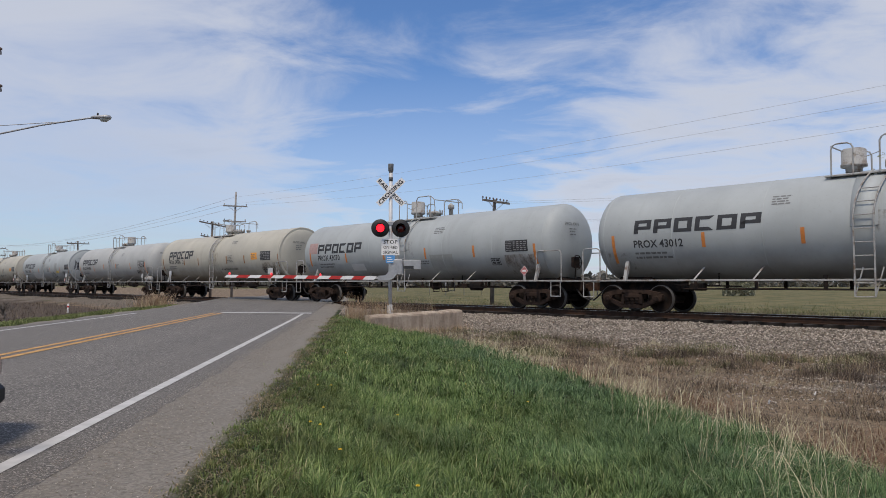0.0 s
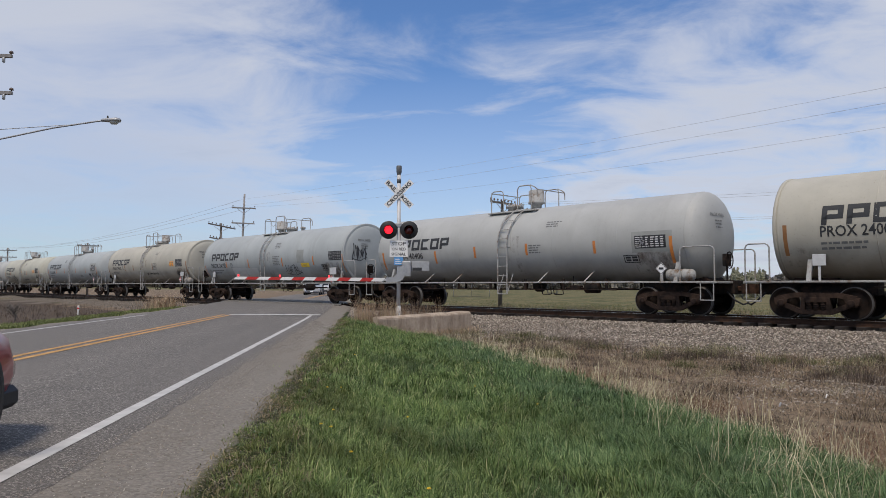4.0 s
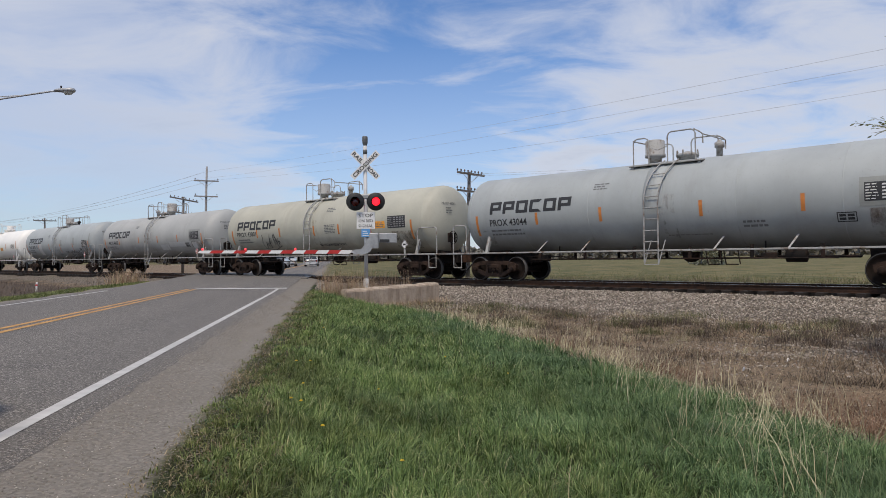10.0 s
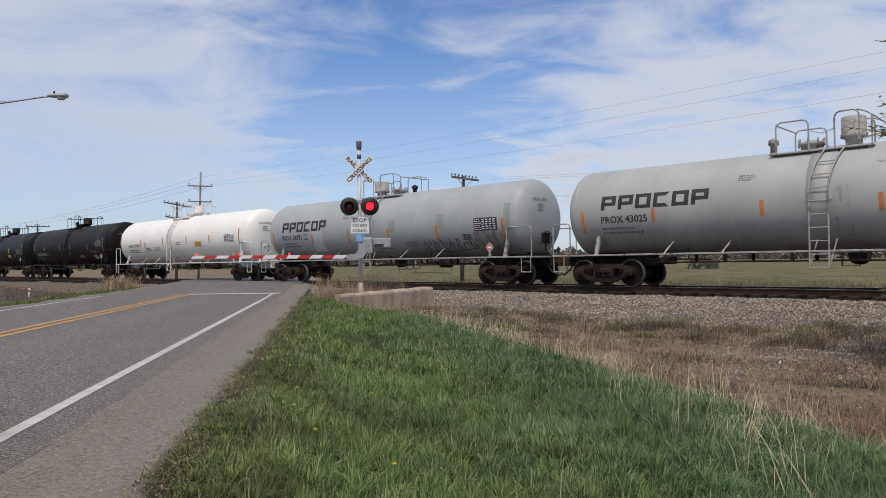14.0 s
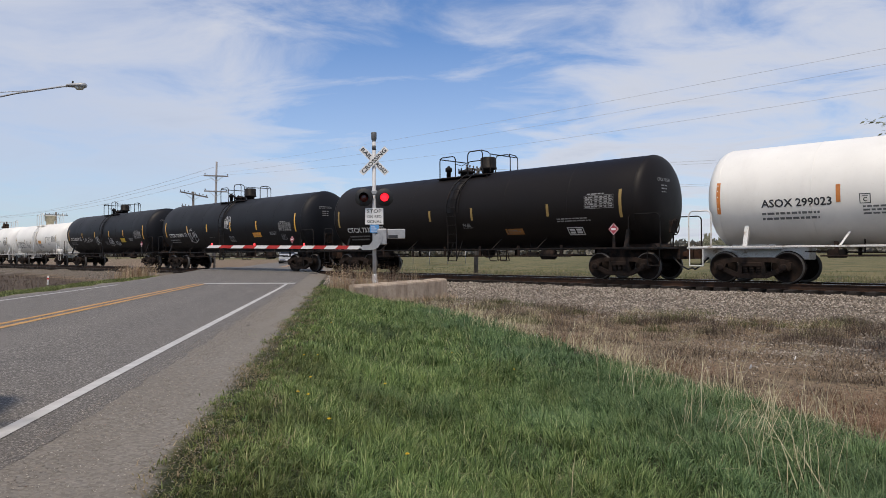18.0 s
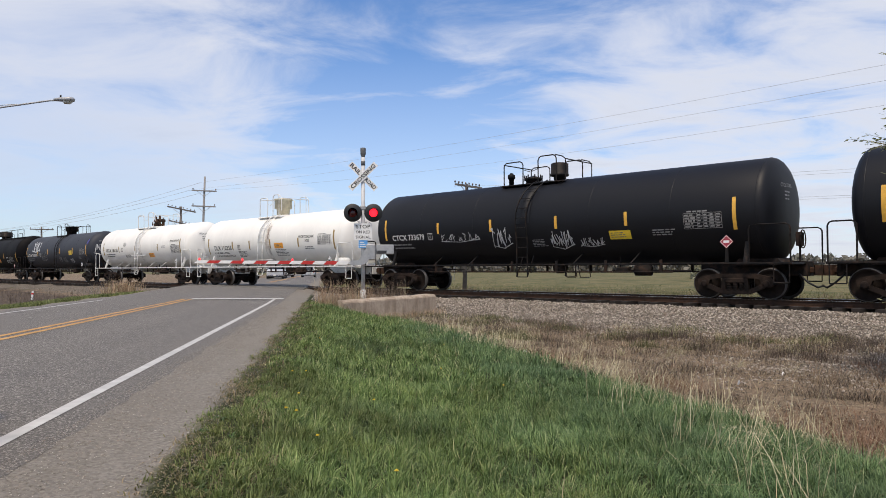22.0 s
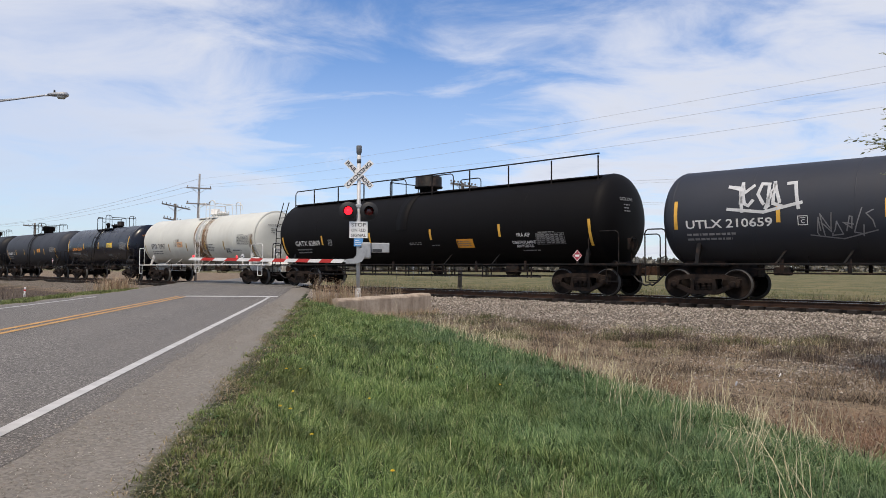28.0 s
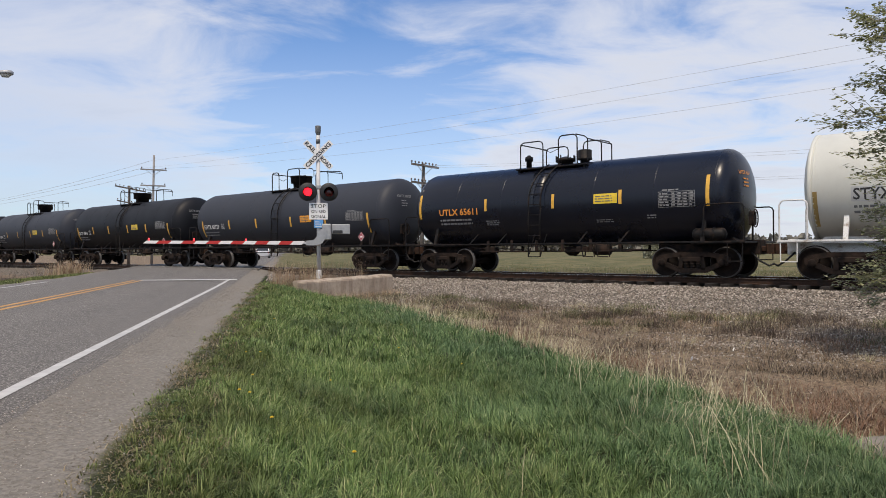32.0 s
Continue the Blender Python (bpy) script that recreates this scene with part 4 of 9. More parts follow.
def coil_spring():
    bm = bmesh.new()
    prof = []
    for j in range(5):
        prof += [(0.24 + j * 0.05, 0.055), (0.252 + j * 0.05, 0.085), (0.276 + j * 0.05, 0.085), (0.288 + j * 0.05, 0.055)]
    lathe(bm, prof, "Z", 10)
    return bm


def bolster_end():
    bm = bmesh.new()
    box(bm, (-0.30, -0.09, 0.48), (0.30, 0.09, 0.62), 0.02)
    return bm


WHEELSETS = []


def truck(car, x, iron=None):
    """A two-axle truck under the car; its wheelsets turn."""
    iron = iron or M_TRUCK
    tk = part("truck", cached("truck_bolster", lambda: (lambda b: (box(b, (-0.22, -1.0, 0.42), (0.22, 1.0, 0.66), 0.04), box(b, (-0.95, -0.75, 0.30), (-0.80, 0.75, 0.42), 0.02), box(b, (0.80, -0.75, 0.30), (0.95, 0.75, 0.42), 0.02), b)[-1])(bmesh.new()), iron), None, car, "Rust-brown two-axle freight truck", m=pose(x, 0, 0))
    for y in (-1.02, 1.02):
        part("side_frame", cached("side_frame", side_frame, iron), None, tk, m=pose(0, y, 0, 0, 0, 0 if y < 0 else 180))
        part("bolster_end", cached("bolster_end", bolster_end, iron), None, tk, m=pose(0, y, 0))
        for dx in (-0.19, 0.0, 0.19):
            part("coil_spring", cached("coil_spring", coil_spring, iron), None, tk, m=pose(dx, y, 0))
    for i, xx in enumerate((-0.915, 0.915)):
        ws = part("wheelset", cached("wheelset", wheelset_mesh, M_WHEEL), None, tk, "Dark steel wheels with bright worn rims", m=pose(xx, 0, 0.457))
        if len(ws.data.materials) < 2:
            ws.data.materials.append(M_TREAD)
            for p in ws.data.polygons:
                rad = math.hypot(p.center.x, p.center.z)
                if 0.435 < rad < 0.47:
                    p.material_index = 1
        WHEELSETS.append((i, ws))
    return tk


def wheelset_mesh():
    bm = bmesh.new()
    for y in (-0.77, 0.77):
        s = 1 if y > 0 else -1
        prof = [(0.065, 0.10), (0.065, 0.13), (0.01, 0.15), (0.015, 0.35), (0.055, 0.38), (0.062, 0.43), (0.055, 0.452), (-0.05, 0.459), (-0.06, 0.486), (-0.085, 0.483), (-0.085, 0.40), (-0.04, 0.36), (-0.03, 0.15), (-0.06, 0.10)]
        lathe(bm, [(a * s, r) for a, r in prof], "Y", 32, (0, y, 0))
    lathe(bm, [(-1.12, 0.07), (-0.9, 0.075), (-0.8, 0.1), (0.8, 0.1), (0.9, 0.075), (1.12, 0.07)], "Y", 12)
    for s in (-1, 1):
        for k in range(3):
            a = k * 2 * math.pi / 3
            box(bm, (0.04 * math.cos(a) - 0.012, s * 1.13 - 0.02, 0.04 * math.sin(a) - 0.012), (0.04 * math.cos(a) + 0.012, s * 1.13 + 0.02, 0.04 * math.sin(a) + 0.012))
    return bm


def arch(x0, x1, z0, h, y, bend=0.12):
    """A rail hoop: up, over and down."""
    return [(x0, y, z0), (x0, y, z0 + h - bend), (x0 + bend * 0.35, y, z0 + h - bend * 0.3), (x0 + bend, y, z0 + h), (x1 - bend, y, z0 + h), (x1 - bend * 0.35, y, z0 + h - bend * 0.3), (x1, y, z0 + h - bend), (x1, y, z0)]


def decal(car, name, draw, mat, r, cz, label="", lift=0.006):
    bm = bmesh.new()
    draw(bm)
    ob = part(name, wrap(bm, r, cz, lift), mat, car, label)
    if name in ("weight_data", "data_panel", "small_print", "warning_print", "label_print", "test_stencil", "graffiti", "stencil", "reporting_mark"):
        tagged(ob, kind="stuff")


def rows_of_print(bm, x0, z0, x1, z1, rows, rng, gap=0.35):
    """Small print that cannot be read: broken bars."""
    h = (z1 - z0) / rows
    for k in range(rows):
        z, x = z1 - (k + 1) * h, x0
        end = x0 + (x1 - x0) * rng.uniform(0.7, 1.0)
        while x < end:
            w = rng.uniform(0.05, 0.22)
            add_rect(bm, x, z + h * gap / 2, min(x + w, end), z + h * (1 - gap / 2))
            x += w + 0.035


def trade_block(bm, k, x, z, w, h, shear):
    """One heavy hollow block of the trade mark, in one connected outline."""
    t, tz = w * 0.26, h * 0.24
    lo = h * 0.30 if k in (0, 1, 5) else 0.0

    def v(a, b_):
        return bm.verts.new((x + a + shear * b_, 0, z + b_))
    o = [v(0, lo), v(w, lo), v(w, h), v(0, h)]
    i = [v(t, lo + tz), v(w - t, lo + tz), v(w - t, h - tz), v(t, h - tz)]
    for q in range(4):
        if k == 3 and q == 1:
            continue
        bm.faces.new((o[q], o[(q + 1) % 4], i[(q + 1) % 4], i[q]))
    if lo:
        a, b_, c = v(0, 0), v(t, 0), v(t, lo)
        bm.faces.new((a, b_, c, o[0]))
        bm.faces.new((o[0], c, i[0]))


def scribble(bm, pts_list, th=0.03):
    """Spray paint strokes as thin flat bands."""
    for pts in pts_list:
        for (xa, za), (xb, zb) in zip(pts, pts[1:]):
            d = Vector((xb - xa, zb - za))
            if d.length < 1e-4:
                continue
            n = Vector((-d.y, d.x)).normalized() * th / 2
            e = d.normalized() * th * 0.4
            vs = [bm.verts.new((p[0], 0, p[1])) for p in ((xa - e.x + n.x, za - e.y + n.y), (xb + e.x + n.x, zb + e.y + n.y), (xb + e.x - n.x, zb + e.y - n.y), (xa - e.x - n.x, za - e.y - n.y))]
            bm.faces.new(vs)


def tag_strokes(rng, x0, z0, width, h, n):
    """A made-up tangle of strokes, no words."""
    out, x = [], x0
    step = width / n
    for k in range(n):
        pts = []
        cx = x + step * 0.5
        for j in range(rng.randint(4, 7)):
            pts.append((cx + rng.uniform(-0.55, 0.55) * step, z0 + rng.uniform(0, 1) * h))
        out.append(pts)
        x += step
    out.append([(x0, z0 + h * 0.1), (x0 + width * 0.5, z0 - h * 0.05), (x0 + width, z0 + h * 0.2)])
    return out


def ladder_rung():
    bm = bmesh.new()
    tube(bm, [(-0.235, 0, 0), (0.235, 0, 0)], 0.016, 5)
    return bm


def tank_car(i, S, L, spec):
    """One tank car. S: the rear coupler face along the track at the start; x runs forward from it."""
    rng = random.Random(100 + i)
    r, cz = spec.get("r", 1.50), spec.get("cz", 2.53)
    paint, fit = spec["paint"], spec["fit"]
    head = spec.get("head", 0.62)
    top = cz + r
    sill = 1.05
    tra, trb = spec.get("trucks", (2.15, L - 2.15))
    ta, tb = tra - 0.80, trb + 0.80
    lad = spec.get("lad", (tra + trb) / 2)
    deck = spec.get("deck", (lad - 1.25, lad + 1.25))
    xm = (deck[0] + deck[1]) / 2
    style = spec.get("style", "box")
    car = thing("tank_car", spec["label"], "tank car", TRACK @ pose(S, 0, 0), "cars of the passing train")
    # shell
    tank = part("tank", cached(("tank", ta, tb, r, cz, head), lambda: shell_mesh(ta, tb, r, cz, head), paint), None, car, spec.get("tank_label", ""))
    for k in (0.16, 0.34, 0.66, 0.84):
        part("weld_seam", cached(("weld_seam", r, cz), lambda: seam_mesh(r, cz), paint), None, tank, m=pose(ta + (tb - ta) * k, 0, 0))
    for x in (ta, tb):
        part("head_seam", cached(("weld_seam", r, cz), lambda: seam_mesh(r, cz), paint), None, tank, m=pose(x, 0, 0))
    if head < 0.4:
        for x in (ta - 0.10, tb + 0.10):
            bm = bmesh.new()
            lathe(bm, [(-0.05, r - 0.03), (-0.045, r + 0.012), (0.045, r + 0.012), (0.05, r - 0.03)], "X", 56, (x, 0, cz))
            part("head_rim", fix(bm), paint, tank, "Raised rim round the dished end")
    for xa, za, xb, zb, cov in spec.get("stains", ((lad + 0.2, -1.15, lad + 0.75, 0.3, 0.1), (tb - 1.9, -1.2, tb - 0.4, -0.45, 0.5), (ta + 0.1, -1.2, ta + 1.0, -0.6, 0.2))):
        decal(car, "rust_stain", lambda b: add_rect(b, xa, cz + za, xb, cz + zb), STAINS[min(2, int(cov * 3))], r, cz, "Thin film of rust run down the paint", 0.002)
    part("middle_belt", cached(("middle_belt", r, cz), lambda: skirt_mesh(r, cz, 0.33), paint), None, tank, m=pose(lad, 0, 0))
    # underframe
    for x0, x1, sa, sb in ((0.38, tra + 1.35, tra - 1.25, tra + 0.25), (trb - 1.35, L - 0.38, 1.1, 2.6)):
        bm = bmesh.new()
        box(bm, (x0, -0.32, 0.68), (x1, 0.32, 1.12), 0.02)
        prism(bm, [(x0 + sa, 1.0), (x0 + sb, 1.0), (x0 + sb - 0.2, 1.22), (x0 + sa + 0.2, 1.22)], "Y", -0.6, 0.6)
        part("stub_sill", fix(bm), fit if fit is F_WHITE else M_UNDER, car, "Steel stub sill and saddle under the tank end")
    for x, sg in ((0.0, -1), (L, 1)):
        bm = bmesh.new()
        box(bm, (x - sg * 0.5 if sg > 0 else x, -0.09, 0.76), (x if sg > 0 else x + 0.5, 0.09, 0.94), 0.03)
        prism(bm, [(x - sg * 0.02, -0.16), (x - sg * 0.22, -0.17), (x - sg * 0.3, 0.0), (x - sg * 0.22, 0.15), (x + sg * 0.1, 0.13), (x + sg * 0.12, 0.02), (x - sg * 0.02, 0.0)], "Z", 0.70, 1.0)
        part("coupler", fix(bm), M_COUPLER, car, "Rusty knuckle coupler")
        bm = bmesh.new()
        tube(bm, [(x - sg * 0.6, -0.35, 0.75), (x - sg * 0.35, -0.38, 0.5), (x - sg * 0.12, -0.3, 0.36), (x + sg * 0.02, -0.2, 0.42)], 0.03, 7)
        part("air_hose", bm, M_HOSE, car, "Hanging black air hose")
    for x in (tra, trb):
        truck(car, x, M_TRUCK_DARK if spec.get("dark") or fit is F_WHITE else M_TRUCK)
    # long rails along both sides, on leaning brackets
    for y in (-1, 1):
        bm = bmesh.new()
        box(bm, (0.45, y * 1.50 - 0.03, sill - 0.015), (L - 0.45, y * 1.50 + 0.03, sill + 0.04), 0.008)
        sr = part("side_rail", bm, fit, car, "Long side grab rail at sill height")
        for q in (0.17, 0.30, 0.63, 0.78):
            x = tra + (trb - tra) * q
            bm = bmesh.new()
            zt = sill + 0.42
            yt = math.sqrt(max(0.01, r * r - (zt - cz) ** 2))
            prism(bm, [(x - 0.03, sill), (x + 0.03, sill), (x + 0.19, zt), (x + 0.13, zt)], "Y", y * 1.50 - 0.008, y * 1.50 + 0.008)
            for v in bm.verts:
                if v.co.z > sill + 0.2:
                    v.co.y += y * (yt + 0.01) - y * 1.50
            part("bracket", fix(bm), fit, sr)
        bm = bmesh.new()
        tube(bm, [(tra + 1.9, y * 1.15, 0.80), (trb - 1.9, y * 1.15, 0.80)], 0.025, 6)
        for k in range(6):
            x = tra + 2.3 + (trb - tra - 4.6) * k / 5
            box(bm, (x - 0.05, y * 1.15 - 0.02, 0.80), (x + 0.05, y * 1.15 + 0.02, 1.2))
        part("brake_pipe", bm, M_UNDER, car, "Thin dark brake pipe on hangers")
        if style == "long":
            bm = bmesh.new()
            tube(bm, [(tra + 1.4, y * 1.45, 0.62), (trb - 1.4, y * 1.45, 0.62)], 0.03, 6)
            for k in range(7):
                x = tra + 1.9 + (trb - tra - 3.8) * k / 6
                for dx in (-0.09, 0.09):
                    tube(bm, [(x + dx, y * 1.45, 0.58), (x + dx, y * 1.45, sill)], 0.028, 6)
            part("lower_rail", bm, fit, car, "Low black guard rail on paired posts")
    # underside gear
    bm = bmesh.new()
    lathe(bm, [(-0.12, 0.30), (-0.35, 0.26), (-0.45, 0.12)], "Z", 16, (lad + 0.6, 0, cz - r + 0.10))
    part("bottom_outlet", fix(bm), M_UNDER, car, "Dark bottom outlet valve")
    bm = bmesh.new()
    xb_ = trb - 3.0
    lathe(bm, [(xb_ - 0.32, 0.10), (xb_ - 0.30, 0.19), (xb_ + 0.22, 0.19), (xb_ + 0.26, 0.08)], "X", 14, (0, -0.9, 0.86))
    tube(bm, [(xb_ - 1.2, -0.9, 0.86), (xb_ + 1.6, -0.9, 0.84)], 0.03, 6)
    box(bm, (xb_ - 1.0, -1.0, 0.78), (xb_ - 0.55, -0.75, 0.96), 0.03)
    tube(bm, [(xb_ - 0.9, -0.88, 0.95), (xb_ - 0.9, -0.88, 1.3)], 0.02, 5)
    part("brake_cylinder", fix(bm), M_UNDER, car, "Dark brake cylinder and rod")
    bm = bmesh.new()
    box(bm, (tra + 2.0, -0.95, 0.74), (tra + 2.45, -0.65, 0.98), 0.03)
    tube(bm, [(tra + 1.4, -0.8, 0.92), (tra + 3.6, -0.8, 0.88)], 0.025, 6)
    tube(bm, [(tra + 2.9, -0.8, 0.88), (tra + 2.9, -0.8, 1.3)], 0.02, 5)
    part("slack_adjuster", fix(bm), M_UNDER, car, "Dark brake rod and slack adjuster")
    bm = bmesh.new()
    for dx in (0.0, 0.42, 0.55, 0.97):
        tube(bm, [(lad + 1.6 + dx, -1.2, 1.05), (lad + 1.6 + dx + 0.05, -1.15, 0.62)], 0.018, 5)
    for dx in (0.05, 0.60):
        tube(bm, [(lad + 1.6 + dx, -1.15, 0.62), (lad + 1.97 + dx, -1.15, 0.62)], 0.018, 5)
    part("hanger_frame", bm, M_UNDER, car)
    # end platforms and hoops
    for e, (x, sg) in enumerate(((0.0, 1), (L, -1))):
        bm = bmesh.new()
        xa, xb = sorted((x + sg * 0.42, x + sg * 1.05))
        box(bm, (xa, -1.52, sill - 0.03), (xb, 1.52, sill + 0.03), 0.008)
        plat = part("end_platform", bm, fit, car, "Narrow end platform with grating")
        for y in (-1.48, 1.48):
            bm = bmesh.new()
            tube(bm, arch(xa + 0.05, xb + 0.12, sill, 1.12, y), 0.024, 6) if sg > 0 else tube(bm, arch(xa - 0.55, xb - 0.05, sill, 1.12, y), 0.024, 6)
            part("end_handrail", bm, fit, plat, "Bent pipe handrail hoop")
        for y in (-1.5, 1.5):
            bm = bmesh.new()
            for dx in (0.08, 0.50):
                tube(bm, [(x + sg * (0.42 + dx), y, sill), (x + sg * (0.42 + dx), y, 0.5)], 0.018, 5)
            tube(bm, [(x + sg * 0.5, y, 0.5), (x + sg * 0.92, y, 0.5)], 0.02, 5)
            part("sill_step", bm, fit, plat, "Hanging sill step")
        sx = tra - 0.05 if sg > 0 else trb + 0.45
        for y in (-1, 1):
            bm = bmesh.new()
            prism(bm, [(y * 1.46, sill), (y * 1.38, sill), (y * 1.10, sill + 0.70), (y * 1.24, sill + 0.70)], "X", sx - 0.06, sx + 0.06)
            part("tank_cradle", fix(bm), fit, car, "Upright saddle plate against the tank")
    # brake wheel and air reservoir at the forward end
    bm = bmesh.new()
    pts = [(L - 0.42, -0.55 + 0.26 * math.cos(a), 1.75 + 0.26 * math.sin(a)) for a in [k * math.pi / 8 for k in range(17)]]
    tube(bm, pts, 0.018, 6, False)
    for a in range(3):
        tube(bm, [(L - 0.42, -0.55, 1.75), (L - 0.42, -0.55 + 0.26 * math.cos(a * 2.1), 1.75 + 0.26 * math.sin(a * 2.1))], 0.012, 5)
    box(bm, (L - 0.56, -0.75, 1.55), (L - 0.44, -0.35, 1.95), 0.02)
    tube(bm, [(L - 0.50, -0.55, sill), (L - 0.50, -0.55, 1.6)], 0.03, 6)
    part("brake_wheel", bm, fit if spec.get("bright_end") else M_UNDER, car, "Hand brake wheel on its stand")
    if spec.get("res"):
        xa, xb = spec["res"]
        bm = bmesh.new()
        lathe(bm, [(xa, 0.05), (xa + 0.05, 0.15), (xa + 0.12, 0.19), (xb - 0.12, 0.19), (xb - 0.05, 0.15), (xb, 0.05)], "X", 18, (0, -1.22, sill + 0.24))
        for x in (xa + 0.35, xb - 0.35):
            lathe(bm, [(x - 0.03, 0.15), (x - 0.03, 0.20), (x + 0.03, 0.20), (x + 0.03, 0.15)], "X", 18, (0, -1.22, sill + 0.24))
        part("air_reservoir", fix(bm), spec.get("res_mat", fit), car, "Lying cylindrical air reservoir")
    # top platform, manway and rails
    zt = cz + math.sqrt(r * r - 0.5) + 0.05 if style != "long" else top - 0.12
    xp0, xp1 = deck if style != "long" else (ta + 0.15, tb - 0.15)
    ztop = spec.get("rail_z", top + 0.76)
    ra, rb, rc = spec.get("rails", ((deck[0] + 0.19, deck[0] + 0.73), (deck[0] + 1.39, deck[0] + 2.32), deck[0] + 3.37))
    for y in (-0.62, 0.62):
        bm = bmesh.new()
        box(bm, (xp0, y - 0.26, zt - 0.045), (xp1, y + 0.26, zt), 0.008)
        if style != "long":
            for x in (xp0 + 0.1, xm, xp1 - 0.1):
                box(bm, (x - 0.04, y - 0.2, zt - 0.24), (x + 0.04, y + 0.2, zt - 0.03))
        wk = part("top_walkway", bm, fit, car, "Grated walkway beside the manway")
        yy = y * 1.42
        if style == "long":
            if y < 0:
                bm = bmesh.new()
                tube(bm, [(xp0, yy, zt - 0.5), (xp0, yy, ztop - 0.14), (xp0 + 0.14, yy, ztop), (xp1, yy, ztop + 0.08)], 0.028, 6)
                part("handrail", bm, fit, wk, "Long black walkway handrail")
                for x in spec["posts"]:
                    bm = bmesh.new()
                    tube(bm, [(x, yy, zt - 0.25), (x, yy, ztop + 0.02)], 0.03, 6)
                    part("rail_post", bm, fit, wk)
        for a, b in (ra, rb):
            bm = bmesh.new()
            tube(bm, arch(a, b, zt - 0.02, ztop - zt + (0.10 if (a, b) == rb and style != "long" else 0.0), yy, 0.14), 0.024, 6)
            if (a, b) == ra and y < 0:
                tube(bm, [(a, yy, ztop - 0.08), (a, -yy, ztop - 0.08)], 0.022, 6)
            if (a, b) == rb and rc:
                tube(bm, [(b - 0.05, yy, ztop + 0.08), (rc - 0.12, yy, ztop - 0.02), (rc, yy, ztop - 0.12), (rc, yy, ztop - spec.get("drop", 0.40))], 0.022, 6)
                if y < 0:
                    tube(bm, [(rc, yy, ztop - 0.12), (rc, -yy, ztop - 0.12)], 0.02, 6)
            part("safety_rail", bm, fit, wk, "Bent pipe safety rail")
    if style != "long" and ra[1] + 0.2 < rb[0]:
        bm = bmesh.new()
        tube(bm, [(ra[1], -0.88, ztop - 0.34), ((ra[1] + rb[0]) / 2, -0.88, ztop - 0.46), (rb[0], -0.88, ztop - 0.36)], 0.012, 5)
        part("safety_chain", bm, fit, car, "Slack safety chain between the rails")
    dm = spec.get("dome", fit)
    zz = top - 0.05

    def fitting(name, prof, x, y=0.0, seg=16, label="", mat=None):
        bm = bmesh.new()
        lathe(bm, [(zz + a_, b_) for a_, b_ in prof], "Z", seg, (x, y, 0))
        part(name, fix(bm), mat or dm, car, label)
    if spec.get("house"):
        x, hr, z1 = spec["house"]
        h = z1 - zz
        if style in ("hood", "flare"):
            fitting("dome_hood", [(0, hr * 0.7), (h * 0.40, hr * 0.72), (h * 0.42, hr * 0.95), (h * 0.88, hr * 0.95), (h * 0.90, hr), (h * 0.97, hr), (h, hr * 0.5)] if style == "hood" else [(0, 0.42), (h * 0.3, hr * 0.75), (h * 0.62, hr * 0.96), (h * 0.70, hr), (h * 0.88, hr), (h * 0.92, hr * 0.6), (h, hr * 0.3)], x, 0, 24, "Round protective dome hood")
        else:
            fitting("valve_housing", [(0, hr * 0.62), (h * 0.26, hr * 0.64), (h * 0.30, hr), (h * 0.40, hr), (h * 0.42, hr * 0.94), (h * 0.95, hr * 0.94), (h, hr * 0.80)], x, 0, 18, "Drum-shaped valve housing")
    if spec.get("man"):
        x = spec["man"]
        fitting("manway", [(0, 0.28), (0.15, 0.28), (0.16, 0.36), (0.24, 0.36), (0.27, 0.22), (0.33, 0.06)], x, 0, 18, "Bolted round manway cover")
        for k in range(8):
            a_ = k * math.pi / 4
            fitting("eye_bolt", [(0.12, 0.025), (0.33, 0.03), (0.36, 0.015)], x + 0.34 * math.cos(a_), 0.34 * math.sin(a_), 6)
    if spec.get("rel"):
        x, z1 = spec["rel"]
        h = z1 - zz
        fitting("relief_valve", [(0, 0.10), (h * 0.55, 0.10), (h * 0.57, 0.15), (h * 0.85, 0.15), (h * 0.9, 0.09), (h, 0.05)], x, 0, 12, "Upright safety relief valve", spec.get("rel_mat"))
    for x, y, h in spec.get("valves", ()):
        fitting("acid_valve", [(0.1, 0.07), (h * 0.5, 0.07), (h * 0.52, 0.13), (h * 0.68, 0.13), (h * 0.7, 0.07), (h * 0.88, 0.08), (h, 0.04)], x, y, 10, "Dark upright acid valve")
    # ladders, bent round the tank
    for y in (-1, 1):
        xl = lad if style != "long" else 0.95
        bm = bmesh.new()
        pts = []
        if style != "long":
            a0 = math.radians(66)
            for k in range(9):
                a = a0 - (a0 + math.radians(8)) * k / 8
                pts.append(((r + 0.10) * math.cos(a), cz + (r + 0.10) * math.sin(a)))
            pts += [(1.58, sill + 0.8), (1.58, 0.62)]
        else:
            pts = [(1.0, top + 0.05), (1.42, cz + 0.3), (1.5, sill), (1.5, sill - 0.05)]
        lm = spec.get("ladder", fit)
        path = [(xl + (0.3 * max(0.0, (q - cz) / r) ** 2 if style != "long" else 0), y * p, q) for p, q in pts]
        tube(bm, [(a - 0.24, b, c) for a, b, c in path], 0.025, 5)
        ladder = part("side_ladder", bm, lm, car, "Pipe ladder curving up the tank side")
        bm = bmesh.new()
        tube(bm, [(a + 0.24, b, c) for a, b, c in path], 0.025, 5)
        part("ladder_stile", bm, lm, ladder)
        ps = sorted(pts, key=lambda p: p[1])
